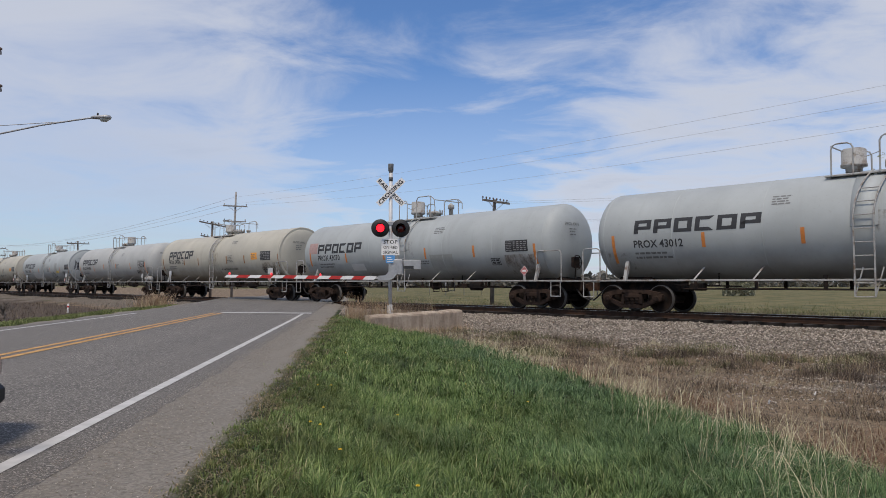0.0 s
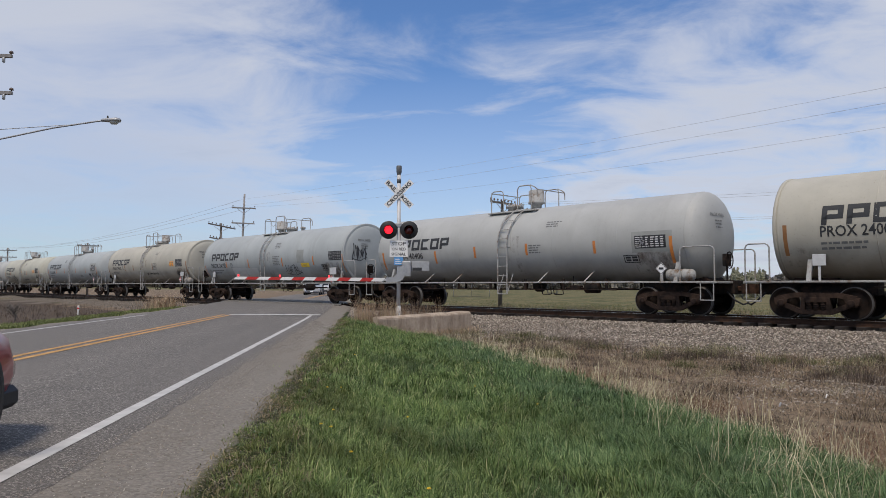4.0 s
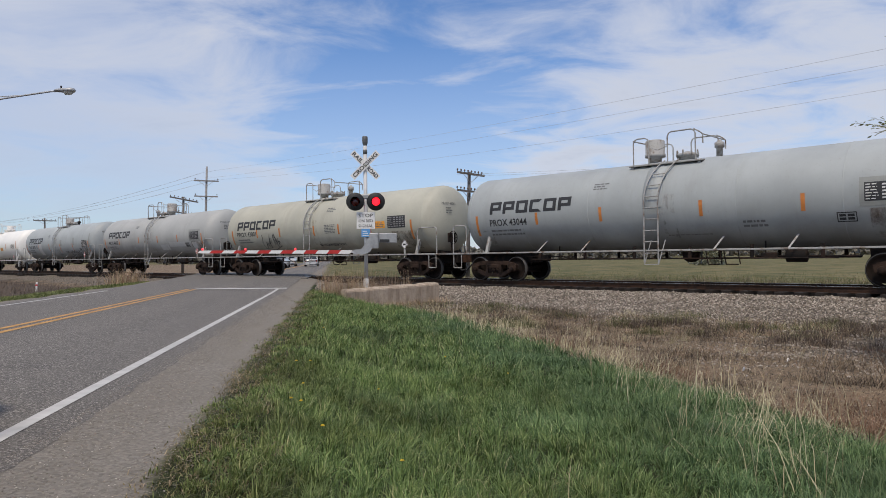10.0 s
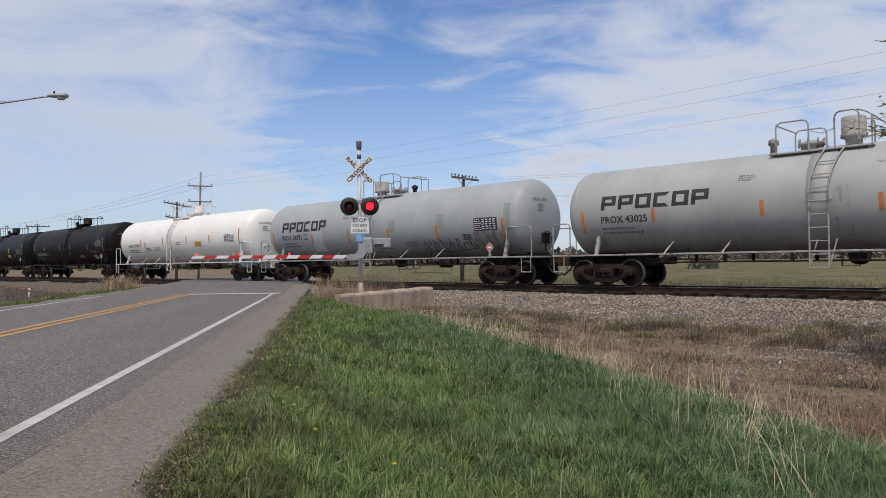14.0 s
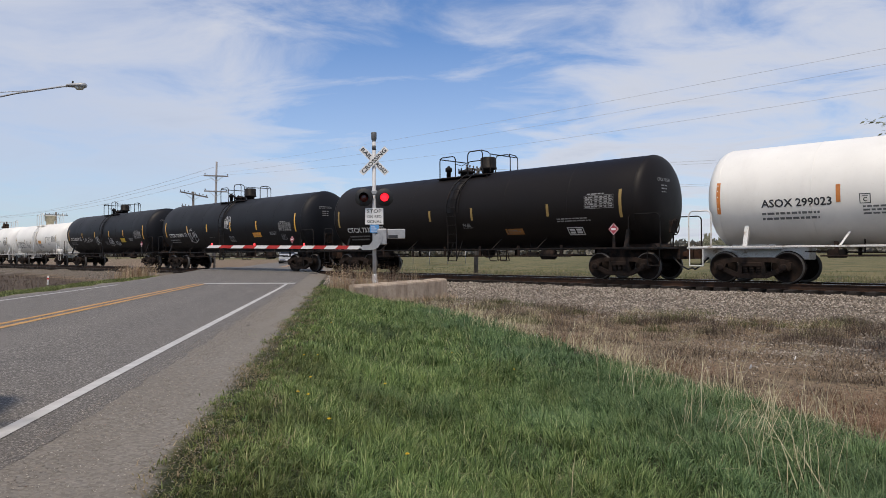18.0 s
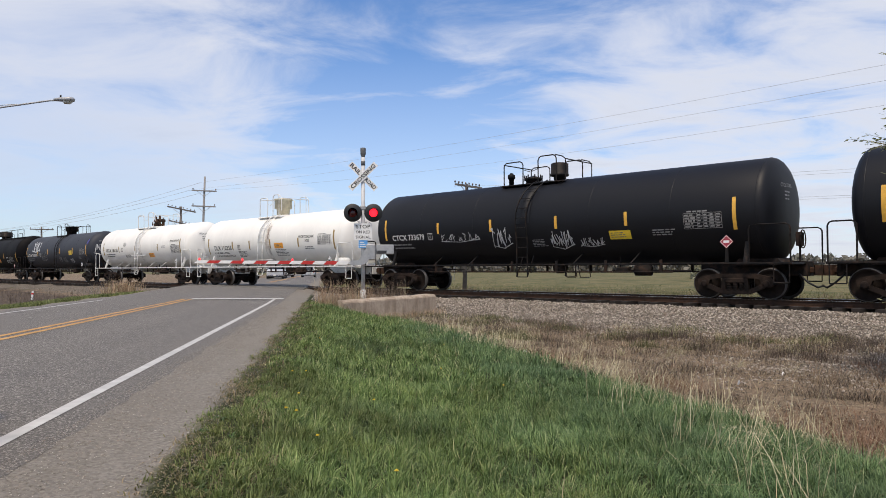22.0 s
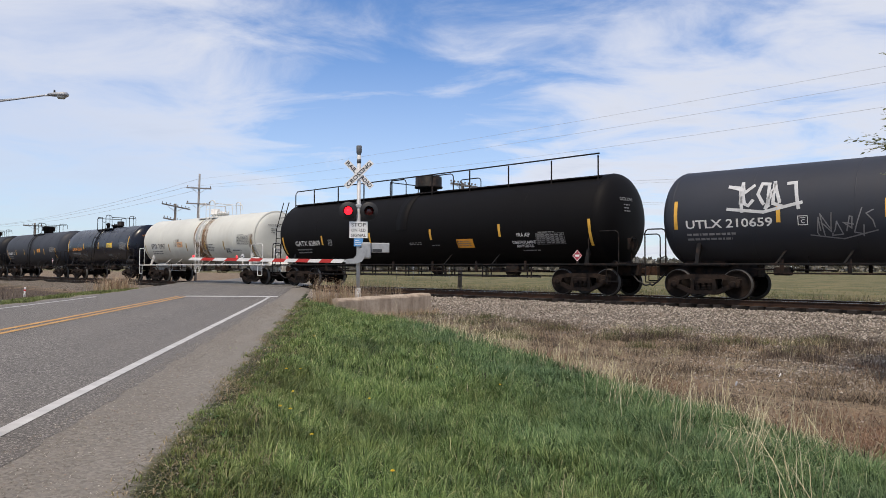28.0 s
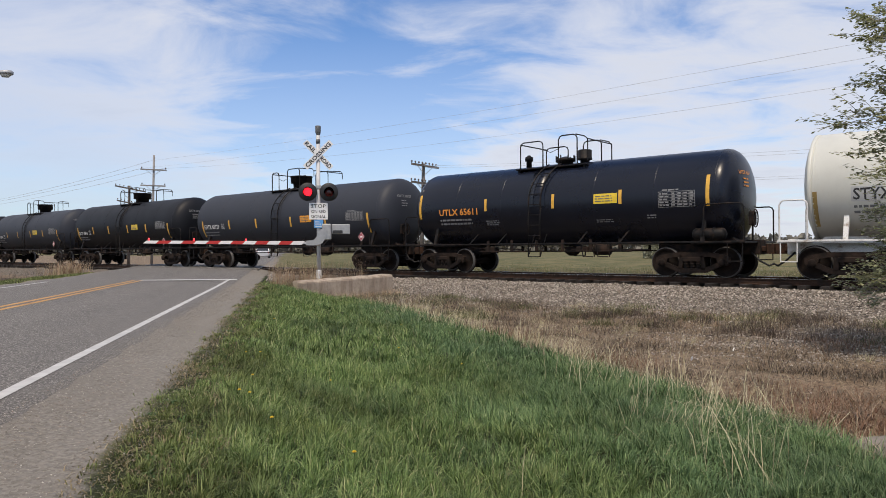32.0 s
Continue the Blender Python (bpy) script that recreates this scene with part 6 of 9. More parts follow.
BROWN_STRIPE = simple("brown_reflector", (0.30, 0.14, 0.05), 0.5)
OR, YE = "Bright orange emergency label", "Yellow emergency label"
NOVAC = "NO VACUUM RELIEF DEVICE"
CARS = [
    (7.45, 18.37, grey_round("PROX 43012", "Pale grey tank car with heavy dark trade mark and orange reflectors", P_BLUEGREY, 9.30, r=1.52, cz=2.59, trucks=(2.15, 16.18), blk=(2.51, 6.67, 0.0, 0.45), mark_at=(2.49, 4.22, -0.46, -0.21), stripes=((1.72, -0.94, -0.02), (4.89, -0.50, -0.05), (7.77, -0.51, -0.06), (10.6, -0.5, -0.04), (13.5, -0.5, -0.04), (16.6, -0.88, -0.06)), print=((6.9, 7.5, 0.62, 0.92, 4),))),
    (-10.92, 18.37, grey_round("PROX 43070", "Cool grey tank car with a faded red paint patch", P_BLUEGREY, 9.19, trucks=(2.18, 16.23), blk=(2.49, 6.15, -0.06, 0.42), mark_at=(2.50, 4.37, -0.42, -0.14), stripes=((1.80, -0.68, 0.0), (4.89, -0.54, -0.09), (7.80, -0.47, -0.02), (10.64, -0.50, -0.03), (13.54, -0.50, -0.03), (16.67, -0.89, -0.07)), panel=(15.25, 16.36, -0.34, 0.09), sten=(14.40, 14.88, -0.84, -0.56), plac=(16.23, 1.44), patches=((1.70, 2.44, -0.05, 0.50, RUSTPATCH), (10.91, 12.29, -1.02, -0.34, M_PATCH_D), (5.20, 6.20, -0.94, -0.62, M_PATCH)), print=((10.14, 10.94, -0.75, -0.55, 2), (11.1, 11.8, 0.55, 0.85, 4)))),
    (-29.29, 18.37, grey_dished("PROX 24006", "Beige grey dish-ended tank car with an orange emergency label", P_BEIGE, cz=2.60, trucks=(2.25, 16.19), lad=9.14, blk=(2.60, 6.33, 0.0, 0.53), mark_at=(2.57, 4.45, -0.32, -0.02), stripe=BROWN_STRIPE, stripes=((1.64, -0.80, 0.06), (5.04, -0.43, 0.04), (7.13, -0.47, 0.03), (11.01, -0.43, 0.04), (13.21, -0.45, 0.02), (17.02, -0.75, 0.01)), panel=(15.08, 16.20, -0.31, 0.20), sten=(15.05, 15.62, -1.03, -0.73), plac=(16.12, 1.29), plate=(14.02, 14.70, -0.25, 0.15, M_LABEL_O, OR), words=((NOVAC, 10.10, 12.16, -0.83, -0.71),), board=(15.72, 16.24, -1.09, -0.77), print=((11.12, 11.89, -0.37, 0.08, 5), (11.3, 12.0, 0.75, 0.95, 3)))),
    (-47.60, 18.31, procor("PROX 40406", "Weathered grey tank car with an orange notice and placard", P_GREY, r=1.50, cz=2.55, trucks=(2.32, 16.07), lad=9.30, deck=(7.90, 10.40), rails=((8.1, 8.75), (9.5, 10.2), 10.5), house=(9.75, 0.33, 4.80), man=8.60, blk=(2.55, 6.19, -0.04, 0.44), mark_at=(2.53, 4.51, -0.43, -0.16), stripes=((1.75, -0.86, -0.10), (5.32, -0.65, -0.12), (7.7, -0.48, -0.02), (10.43, -0.45, -0.01), (13.50, -0.48, -0.04), (16.41, -0.88, -0.01)), panel=(15.10, 16.24, -0.37, 0.05), sten=(14.61, 15.19, -0.83, -0.57), plac=(16.09, 1.50), pink=False, res=(16.1, 17.1), panel_back=True, print=((10.55, 11.2, -0.40, -0.05, 4), (11.3, 12.0, 0.55, 0.8, 3)))),
    (-66.05, 18.45, grey_dished("PROX 24038", "Grey tank car with repainted band and small graffiti", P_BLUEGREY, trucks=(2.29, 16.14), lad=9.10, blk=(2.47, 6.09, -0.09, 0.37), mark_at=(2.38, 4.34, -0.52, -0.25), stripes=((1.40, -1.1, -0.33), (4.45, -0.55, -0.15), (7.27, -0.59, -0.09), (11.14, -0.57, -0.09), (14.28, -0.55, -0.08), (17.02, -0.94, -0.07)), panel=(15.75, 16.88, -0.34, 0.12), sten=(14.97, 15.51, -0.85, -0.52), plac=(16.04, 1.27), plate=(13.05, 13.85, -0.64, -0.42, M_LABEL_Y, YE), patches=((5.13, 6.9, -1.15, -0.57, M_PATCH), (6.9, 8.19, -1.15, -0.60, M_PATCH), (12.7, 13.4, -0.40, 0.30, M_PATCH_D)), tags=((11.33, 12.89, -1.03, -0.47, 9, SPRAY_K, 0.03),), end_tag=SPRAY_K, board=(15.66, 16.24, -1.07, -0.72), print=((10.16, 11.02, -0.51, 0.04, 6), (10.3, 10.95, 0.45, 0.8, 4), (15.1, 15.6, -1.10, -0.92, 2)))),
    (-84.41, 18.36, grey_dished("PROX 24036", "Beige tank car with orange label and bright grey underframe", P_BEIGE, cz=2.60, trucks=(2.29, 16.08), lad=8.99, deck=(7.57, 10.27), rails=((7.89, 8.64), (9.28, 10.1), 10.35), house=(9.55, 0.32, 4.86), man=8.41, rel=None, blk=(2.43, 6.16, -0.04, 0.42), mark_at=(2.40, 4.35, -0.40, -0.16), stripe=BROWN_STRIPE, stripes=((1.45, -0.91, -0.06), (5.17, -0.49, -0.05), (6.99, -0.52, -0.04), (10.85, -0.49, -0.02), (16.83, -0.89, -0.01)), panel=(15.04, 16.14, -0.32, 0.19), sten=(14.97, 15.54, -1.0, -0.68), plac=(15.96, 1.37), plate=(14.03, 14.76, -0.30, 0.05, M_LABEL_O, OR), words=((NOVAC, 9.55, 11.65, -0.84, -0.71),), board=(15.63, 16.15, -1.02, -0.72), res=(16.15, 17.08), res_mat=M_TANKLET, print=((10.92, 11.73, -0.50, 0.0, 5), (11.1, 11.8, 0.6, 0.8, 3)))),
    (-102.95, 18.54, grey_round("PROX 43044", "Cool grey tank car with rust run at its ladder", P_BLUEGREY, 9.11, trucks=(2.21, 16.26), blk=(2.40, 6.09, 0.0, 0.46), mark_at=(2.38, 4.13, -0.45, -0.20), stripes=((1.74, -0.80, -0.03), (4.58, -0.46, -0.03), (7.22, -0.46, 0.02), (10.69, -0.45, 0.04), (13.57, -0.44, 0.04), (16.56, -0.84, 0.06)), panel=(15.06, 16.19, -0.27, 0.22), panel_back=True, sten=(14.38, 14.86, -0.78, -0.52), plac=(16.10, 1.46), print=((9.5, 11.3, -1.02, -0.95, 1), (11.9, 12.7, -0.85, -0.6, 2), (6.9, 7.5, 0.6, 0.85, 3)))),
    (-121.53, 18.58, grey_round("PROX 43001", "Cream stained tank car with black graffiti scrawl", P_OLD, 9.14, cz=2.54, trucks=(2.22, 16.38), blk=(2.39, 6.21, -0.01, 0.46), mark_at=(2.36, 4.30, -0.37, -0.12), stripes=((1.83, -0.79, -0.01), (4.39, -0.47, -0.01), (6.57, -0.45, -0.01), (9.60, -0.48, -0.01), (11.57, -0.46, 0.01), (13.90, -0.47, 0.01), (16.58, -0.82, 0.01)), panel=(15.08, 16.22, -0.31, 0.22), sten=(15.07, 15.60, -0.81, -0.64), plac=(16.22, 1.49), pink=False, plate=(14.11, 14.91, -0.29, 0.02, M_LABEL_O, OR), words=((NOVAC, 9.75, 11.81, -1.0, -0.88),), tags=((4.75, 6.40, -1.09, -0.25, 8, SPRAY_K, 0.03),), print=((10.47, 11.33, -0.42, 0.03, 6), (10.5, 11.2, 0.62, 0.85, 3)))),
    (-139.99, 18.47, grey_round("PROX 43025", "Pale grey tank car with a row of repainted patches", P_GREY, 9.09, trucks=(2.21, 16.24), deck=(7.62, 10.28), rails=((7.82, 8.69), (9.35, 9.95), 10.25), drop=0.9, house=(9.62, 0.34, 4.83), man=8.52, rel=(7.47, 4.50), blk=(2.41, 6.09, 0.02, 0.48), mark_at=(2.40, 4.06, -0.42, -0.19), stripes=((1.69, -0.73, 0.02), (4.27, -0.45, -0.01), (7.59, -0.43, 0.01), (10.54, -0.45, 0.02), (13.39, -0.43, 0.01), (16.59, -0.81, 0.03)), panel=(15.09, 16.22, -0.32, 0.15), panel_back=True, sten=(14.37, 14.86, -0.78, -0.51), plac=(16.13, 1.46), patches=((10.81, 12.01, -0.91, -0.57, M_PATCH), (12.13, 14.33, -0.73, -0.44, M_PATCH), (15.27, 15.79, -0.85, -0.50, M_PATCH)), res=(16.39, 17.40), res_mat=M_TANKLET, print=((6.9, 7.4, 0.6, 0.8, 3),))),
    (-158.72, 18.72, procor("PROX 24071", "Cool grey tank car with black graffiti and slipped reflectors", P_BLUEGREY, r=1.51, cz=2.55, trucks=(2.26, 16.51), lad=9.20, deck=(8.0, 10.63), rails=((8.25, 8.95), (9.4, 10.3), 10.75), drop=0.8, house=(8.55, 0.36, 4.72), man=9.75, rel=(10.75, 4.40), rel_mat=M_BLACK, blk=(2.50, 6.14, -0.04, 0.46), mark_at=(2.43, 4.12, -0.44, -0.20), stripes=((1.69, -0.92, -0.02), (4.99, -0.66, -0.17), (7.79, -0.71, -0.11), (10.50, -0.89, -0.15), (13.46, -0.74, -0.13), (16.92, -1.02, -0.03)), panel=(15.51, 16.67, -0.45, 0.04), sten=(14.81, 15.28, -0.77, -0.55), plac=(16.33, 1.44), tags=((12.39, 15.41, -1.20, -0.69, 16, SPRAY_K, 0.026),), patches=((4.95, 5.8, -1.05, 0.0, M_PATCH), (10.56, 11.0, -0.30, 0.20, M_PATCH_D), (13.52, 13.9, -0.30, 0.30, M_PATCH_D), (16.98, 17.28, -0.45, 0.55, M_PATCH_D)), clearance=True, print=((11.5, 12.2, -0.95, -0.75, 2), (7.4, 7.9, 0.4, 0.7, 4), (9.9, 10.9, -1.05, -0.98, 1)))),
    (-177.67, 18.95, dict(paint=P_WHITE, fit=F_WHITE, mark="ASOX 299023", label="Clean white tank car with white underframe", r=1.53, cz=2.55, trucks=(2.20, 16.70), lad=8.85, deck=(7.9, 10.12), rails=((8.05, 8.35), (9.2, 9.9), 10.3), drop=0.8, house=(9.85, 0.34, 4.72), man=9.0, rel=(11.0, 4.35), mark_at=(2.65, 4.49, -0.38, -0.16), stripes=((1.42, -0.51, 0.42), (4.65, -0.31, 0.16), (7.88, -0.31, 0.15), (11.07, -0.32, 0.14), (13.9, -0.32, 0.14), (17.2, -0.5, 0.42)), stains=((8.6, -1.2, 9.4, 0.3, 0.2),), print=((5.22, 6.20, -0.68, -0.41, 3), (6.44, 7.63, -0.65, -0.41, 3), (9.7, 10.5, -0.35, -0.15, 2)), plate=(12.1, 12.9, -0.5, -0.2, M_LABEL_O, OR), bright_end=True)),
    (-196.51, 18.84, black_long("CTCX 733540", "Brownish black tank car with yellow reflectors", P_BROWNBLACK, 9.32, trucks=(2.26, 16.65), mark_at=(2.31, 4.45, -0.75, -0.53), stripes=((1.77, -0.48, 0.29), (4.39, -0.39, 0.01), (8.00, -0.41, 0.04), (10.36, -0.44, 0.05), (14.04, -0.43, 0.0), (16.99, -0.57, 0.36)), stripe=M_STRIPE_D, panel=(15.60, 16.74, -0.24, 0.28), sten=(14.73, 15.39, -1.11, -0.84), plac=(16.72, 1.70), plate=(11.91, 12.75, -1.04, -0.82, simple("dull_orange_label", (0.30, 0.13, 0.03), 0.6), "Dull orange label"), print=((9.8, 10.35, -0.75, -0.55, 4), (14.4, 15.8, -0.66, -0.50, 2)))),
    (-215.54, 19.03, black_long("CTCX 733370", "Satin black tank car with white graffiti tags", P_BLACK, 9.38, trucks=(2.16, 16.77), mark_at=(2.23, 4.23, -0.60, -0.38), stripes=((1.81, -0.57, 0.37), (4.89, -0.36, 0.10), (7.49, -0.34, 0.11), (10.36, -0.37, 0.14), (13.24, -0.37, 0.12), (17.04, -0.56, 0.38)), panel=(15.47, 16.64, -0.50, 0.02), plac=(16.74, 1.69), plate=(12.73, 13.57, -0.77, -0.52, M_LABEL_O, OR), tags=((4.95, 6.14, -0.94, -0.09, 8, SPRAY_W, 0.03), (9.70, 10.45, -0.20, 0.52, 7, SPRAY_W, 0.025), (15.5, 16.0, -0.95, -0.62, 5, SPRAY_G, 0.025)), print=((10.0, 10.7, -1.0, -0.65, 5), (14.5, 15.2, -0.70, -0.50, 3), (7.6, 8.4, -0.72, -0.68, 1)))),
    (-234.63, 19.09, black_long("CTCX 733679", "Black tank car with white scrawled tags along its side", P_BLACK, 9.41, cz=2.67, trucks=(2.31, 16.92), mark_at=(2.34, 4.29, -0.53, -0.30), stripes=((1.94, -0.50, 0.38), (5.12, -0.32, 0.12), (7.90, -0.34, 0.12), (10.88, -0.35, 0.10), (13.61, -0.36, 0.09), (17.12, -0.62, 0.33)), panel=(15.57, 16.75, -0.55, 0.0), plac=(16.87, 1.70), plate=(12.95, 13.74, -0.78, -0.50, M_LABEL_Y, YE), tags=((5.23, 7.30, -0.66, -0.30, 9, SPRAY_W, 0.022), (7.9, 8.83, -0.93, -0.20, 5, SPRAY_W, 0.03), (10.58, 11.50, -1.02, -0.40, 10, SPRAY_W, 0.026), (11.75, 12.70, -0.98, -0.68, 9, SPRAY_W, 0.02)), print=((9.75, 10.4, -0.95, -0.68, 5), (14.5, 15.3, -0.72, -0.5, 3)))),
    (-250.36, 15.72, dict(paint=P_WHITE, fit=F_WHITE, mark="TILX 110336", label="Clean white acid tank car with open white fittings", style="hood", r=1.45, cz=2.48, trucks=(2.11, 13.41), lad=7.54, deck=(6.24, 8.41), rails=((6.44, 7.21), (7.73, 8.3), 8.55), rail_z=4.88, drop=0.8, house=(7.39, 0.50, 4.86), stripe=M_STRIPE_D, stripes=((1.75, -0.65, 0.27), (4.46, -0.46, 0.03), (6.25, -0.46, 0.03), (8.30, -0.44, 0.04), (10.87, -0.41, 0.05), (13.80, -0.60, 0.34)), mark_at=(2.34, 4.32, -0.44, -0.19), plate=(8.68, 9.49, -0.44, -0.16, M_LABEL_O, OR), panel=(12.49, 13.60, -0.34, 0.20), plac=(13.59, 1.36), pink=False, weights=("LD LMT 204800LB 92900KG", "LT WT 56200LB 26400KG NEW 6-97"), stains=((7.8, -1.2, 8.25, 0.9, 0.6),), words=(("HYDROCHLORIC", 10.92, 12.21, 0.02, 0.16), ("ACID", 11.44, 11.82, -0.18, -0.04)), print=((8.72, 9.85, -0.85, -0.48, 5), (5.0, 5.9, -0.85, -0.5, 5), (11.4, 12.2, -0.55, -0.38, 2)), bright_end=True, dome=simple("cream_dome", (0.60, 0.55, 0.40), 0.5), res=(13.7, 14.7), side_bar=(6.6, 8.6, -1.05))),
    (-266.37, 16.02, dict(paint=P_WHITE, fit=F_WHITE, mark="UTLX 130128", label="White acid tank car with black valves on top", style="acid", r=1.47, cz=2.52, trucks=(2.22, 13.90), lad=7.92, deck=(6.46, 9.24), rails=((6.63, 7.54), (8.26, 9.0), 9.3), rail_z=4.80, drop=0.5, man=7.71, rel=(8.62, 4.52), valves=((7.55, 0.1, 0.62), (7.72, -0.12, 0.78), (7.92, 0.08, 0.84), (7.98, -0.2, 0.6)), stripe=M_STRIPE_D, stripes=((1.94, -0.52, 0.39), (4.71, -0.34, 0.10), (7.39, -0.35, 0.10), (10.94, -0.36, 0.11), (14.12, -0.55, 0.37)), mark_at=(2.44, 4.46, -0.29, -0.06), plate=(9.48, 10.28, -0.74, -0.47, M_LABEL_O, OR), panel=(12.82, 14.01, -0.51, 0.06), plac=(13.75, 1.46), pink=False, stains=((8.0, -1.2, 8.5, 0.2, 0.2),), words=(("HYDROCHLORIC ACID", 12.73, 14.01, 0.20, 0.32),), print=((5.5, 6.0, 0.05, 0.35, 5), (5.7, 6.7, -0.72, -0.50, 4), (11.5, 12.3, -0.15, 0.0, 2)), bright_end=True, dome=M_VALVE, side_bar=(6.7, 9.2, -0.62))),
    (-283.93, 17.55, black("UTLX 210659", "Dusty blue-black tank car with large white graffiti", P_DUSTY, end_tag=SPRAY_W, r=1.49, cz=2.53, style="hood", trucks=(2.18, 15.33), lad=9.4, deck=(7.37, 9.78), rails=((7.62, 8.6), (9.5, 10.0), 10.4), drop=0.9, house=(8.55, 0.52, 4.72), mark_at=(1.82, 4.34, -0.40, -0.15), plate=(12.19, 12.88, -0.36, -0.01, M_LABEL_Y, YE), panel=(14.54, 15.68, -0.40, 0.11), plac=(15.31, 1.38), pink=False, res=(15.33, 16.47), stripes=((1.50, -0.40, 0.46), (4.5, -0.3, 0.2), (7.14, -0.27, 0.21), (10.07, -0.24, 0.22), (13.07, -0.29, 0.21), (15.88, -0.50, 0.46)), tags=((3.10, 5.10, 0.05, 0.92, 5, SPRAY_W, 0.09), (5.3, 6.9, -0.75, 0.05, 6, SPRAY_G, 0.03), (15.95, 16.25, 0.45, 0.80, 5, SPRAY_B, 0.04), (9.7, 10.3, -0.85, -0.45, 5, SPRAY_G, 0.03), (12.2, 12.9, -0.95, -0.6, 6, SPRAY_W, 0.03)), print=((10.6, 11.6, -0.95, -0.55, 5), (14.2, 14.7, -0.75, -0.5, 2)))),
    (-304.89, 20.97, black("GATX 62869", "Large matt black pressure tank car with a full-length top walkway", P_DEEP, r=1.64, cz=2.62, style="long", trucks=(2.27, 18.79), lad=10.35, rail_z=4.82, posts=(3.2, 5.11, 7.01, 8.92, 11.42, 13.52, 15.49, 17.46, 19.39), rails=((8.82, 9.84), (11.42, 12.63), None), house=(10.35, 0.62, 4.96), mark_at=(2.61, 4.58, -0.64, -0.40), plate=(13.39, 14.24, -0.90, -0.56, M_LABEL_O, OR), stripes=((1.59, -1.02, -0.19), (4.79, -0.62, -0.18), (8.26, -0.60, -0.15), (12.02, -0.56, -0.12), (15.61, -0.53, -0.06), (19.48, -0.92, -0.03)), panel=(17.23, 18.44, -0.84, -0.39), plac=(18.96, 1.36), words=(("FRA AIP", 16.40, 16.99, -0.55, -0.41), ("DIMETHYLAMINE", 16.14, 17.19, -0.80, -0.69), ("ANHYDROUS", 16.28, 17.05, -0.93, -0.83)), print=((7.4, 8.1, -0.85, -0.72, 2), (10.7, 11.5, -0.75, -0.62, 2), (12.0, 12.6, -0.80, -0.74, 1), (16.5, 17.5, -1.08, -1.0, 1)))),
    (-320.79, 15.90, dict(paint=P_OFFWHITE, fit=F_WHITE, mark="STYX 70347", label="Off-white tank car with rusty runs below its manway", head=0.36, r=1.50, cz=2.55, trucks=(2.11, 13.63), lad=8.55, deck=(7.27, 9.36), rails=((7.41, 8.25), (8.7, 9.2), 9.4), rail_z=4.84, house=(7.78, 0.30, 4.53), man=8.7, stripe=M_STRIPE_D, stripes=((1.35, -1.10, -0.19), (4.66, -0.64, -0.18), (6.97, -0.63, -0.17), (9.25, -0.61, -0.15), (11.36, -0.61, -0.13), (14.27, -1.0, -0.11)), mark_at=(2.25, 4.13, -0.44, -0.14), panel=(12.80, 13.99, -0.38, 0.19), plate=(5.77, 6.46, -0.40, -0.06, simple("peach_label", (0.72, 0.42, 0.22), 0.6), "Faded orange label"), sten=(11.46, 11.94, -0.82, -0.56), patches=((2.2, 2.9, -0.48, -0.10, M_PATCH),), stains=((7.9, -1.3, 8.8, 1.2, 0.95), (8.2, -1.35, 9.4, 1.25, 0.95), (8.7, -1.3, 9.5, 0.6, 0.95), (14.0, -1.2, 14.5, 0.2, 0.6), (5.3, -0.35, 6.5, 0.1, 0.4)), print=((9.4, 10.3, -0.70, -0.25, 5), (12.2, 13.2, -0.75, -0.6, 1)), res=(13.83, 14.70), bright_end=True, plac=(13.5, 1.52), pink=False, clearance=False)),
    (-334.78, 13.99, black("UTLX 65611", "Glossy blue-black tank car with orange lettering", P_NAVY, r=1.46, cz=2.45, plac=None, trucks=(2.02, 11.88), lad=6.60, deck=(5.38, 8.23), rails=((5.60, 6.54), (7.17, 7.9), 8.3), rail_z=4.72, drop=0.85, house=(7.71, 0.26, 4.36), man=6.94, rel=(5.39, 4.37), stripes=((1.24, -0.37, 0.57), (4.43, -0.17, 0.27), (7.27, -0.19, 0.30), (9.74, -0.15, 0.30), (12.50, -0.33, 0.59)), head=0.6, mark_ink=M_INKO, mark_at=(2.22, 4.05, -0.28, -0.04), clearance=False, plate=(8.81, 9.64, -0.11, 0.21, M_LABEL_Y, "Bright yellow emergency label"), panel=(11.0, 12.13, -0.32, 0.23), res=(11.96, 12.97), print=((4.4, 5.0, -0.70, -0.5, 3), (8.85, 9.5, -0.72, -0.6, 2), (10.6, 11.0, -0.65, -0.5, 2)))),
    (-351.02, 16.24, black("GATX 68729", "Dusty black tank car with a dented rim", P_DUSTY, r=1.48, cz=2.48, style="hood", trucks=(2.17, 14.22), house=(8.3, 0.55, 4.55), mark_at=(1.9, 3.3, -0.45, -0.23), plate=(10.0, 10.8, -0.3, 0.0, M_LABEL_O, OR))),
    (-366.40, 15.38, black("GATX 68810", "Black tank car with yellow label", P_BLACK, r=1.50, cz=2.50, style="hood", trucks=(2.15, 13.20), house=(7.7, 0.55, 4.6), mark_at=(1.8, 3.1, -0.5, -0.3), plate=(9.2, 10.0, -0.3, 0.0, M_LABEL_Y, YE))),
    (-381.80, 15.40, black("GATX 68744", "Dusty black tank car with dome cover", P_DUSTY, r=1.48, cz=2.48, style="hood", house=(7.7, 0.55, 4.55), mark_at=(1.8, 3.0, -0.5, -0.3), plate=(9.2, 10.0, -0.3, 0.0, M_LABEL_Y, YE))),
    (-397.20, 15.40, black("GATX 68751", "Black tank car at the tail of the view", P_BLACK, r=1.48, cz=2.48, style="hood", house=(7.7, 0.55, 4.55), mark_at=(1.8, 3.0, -0.5, -0.3))),
]
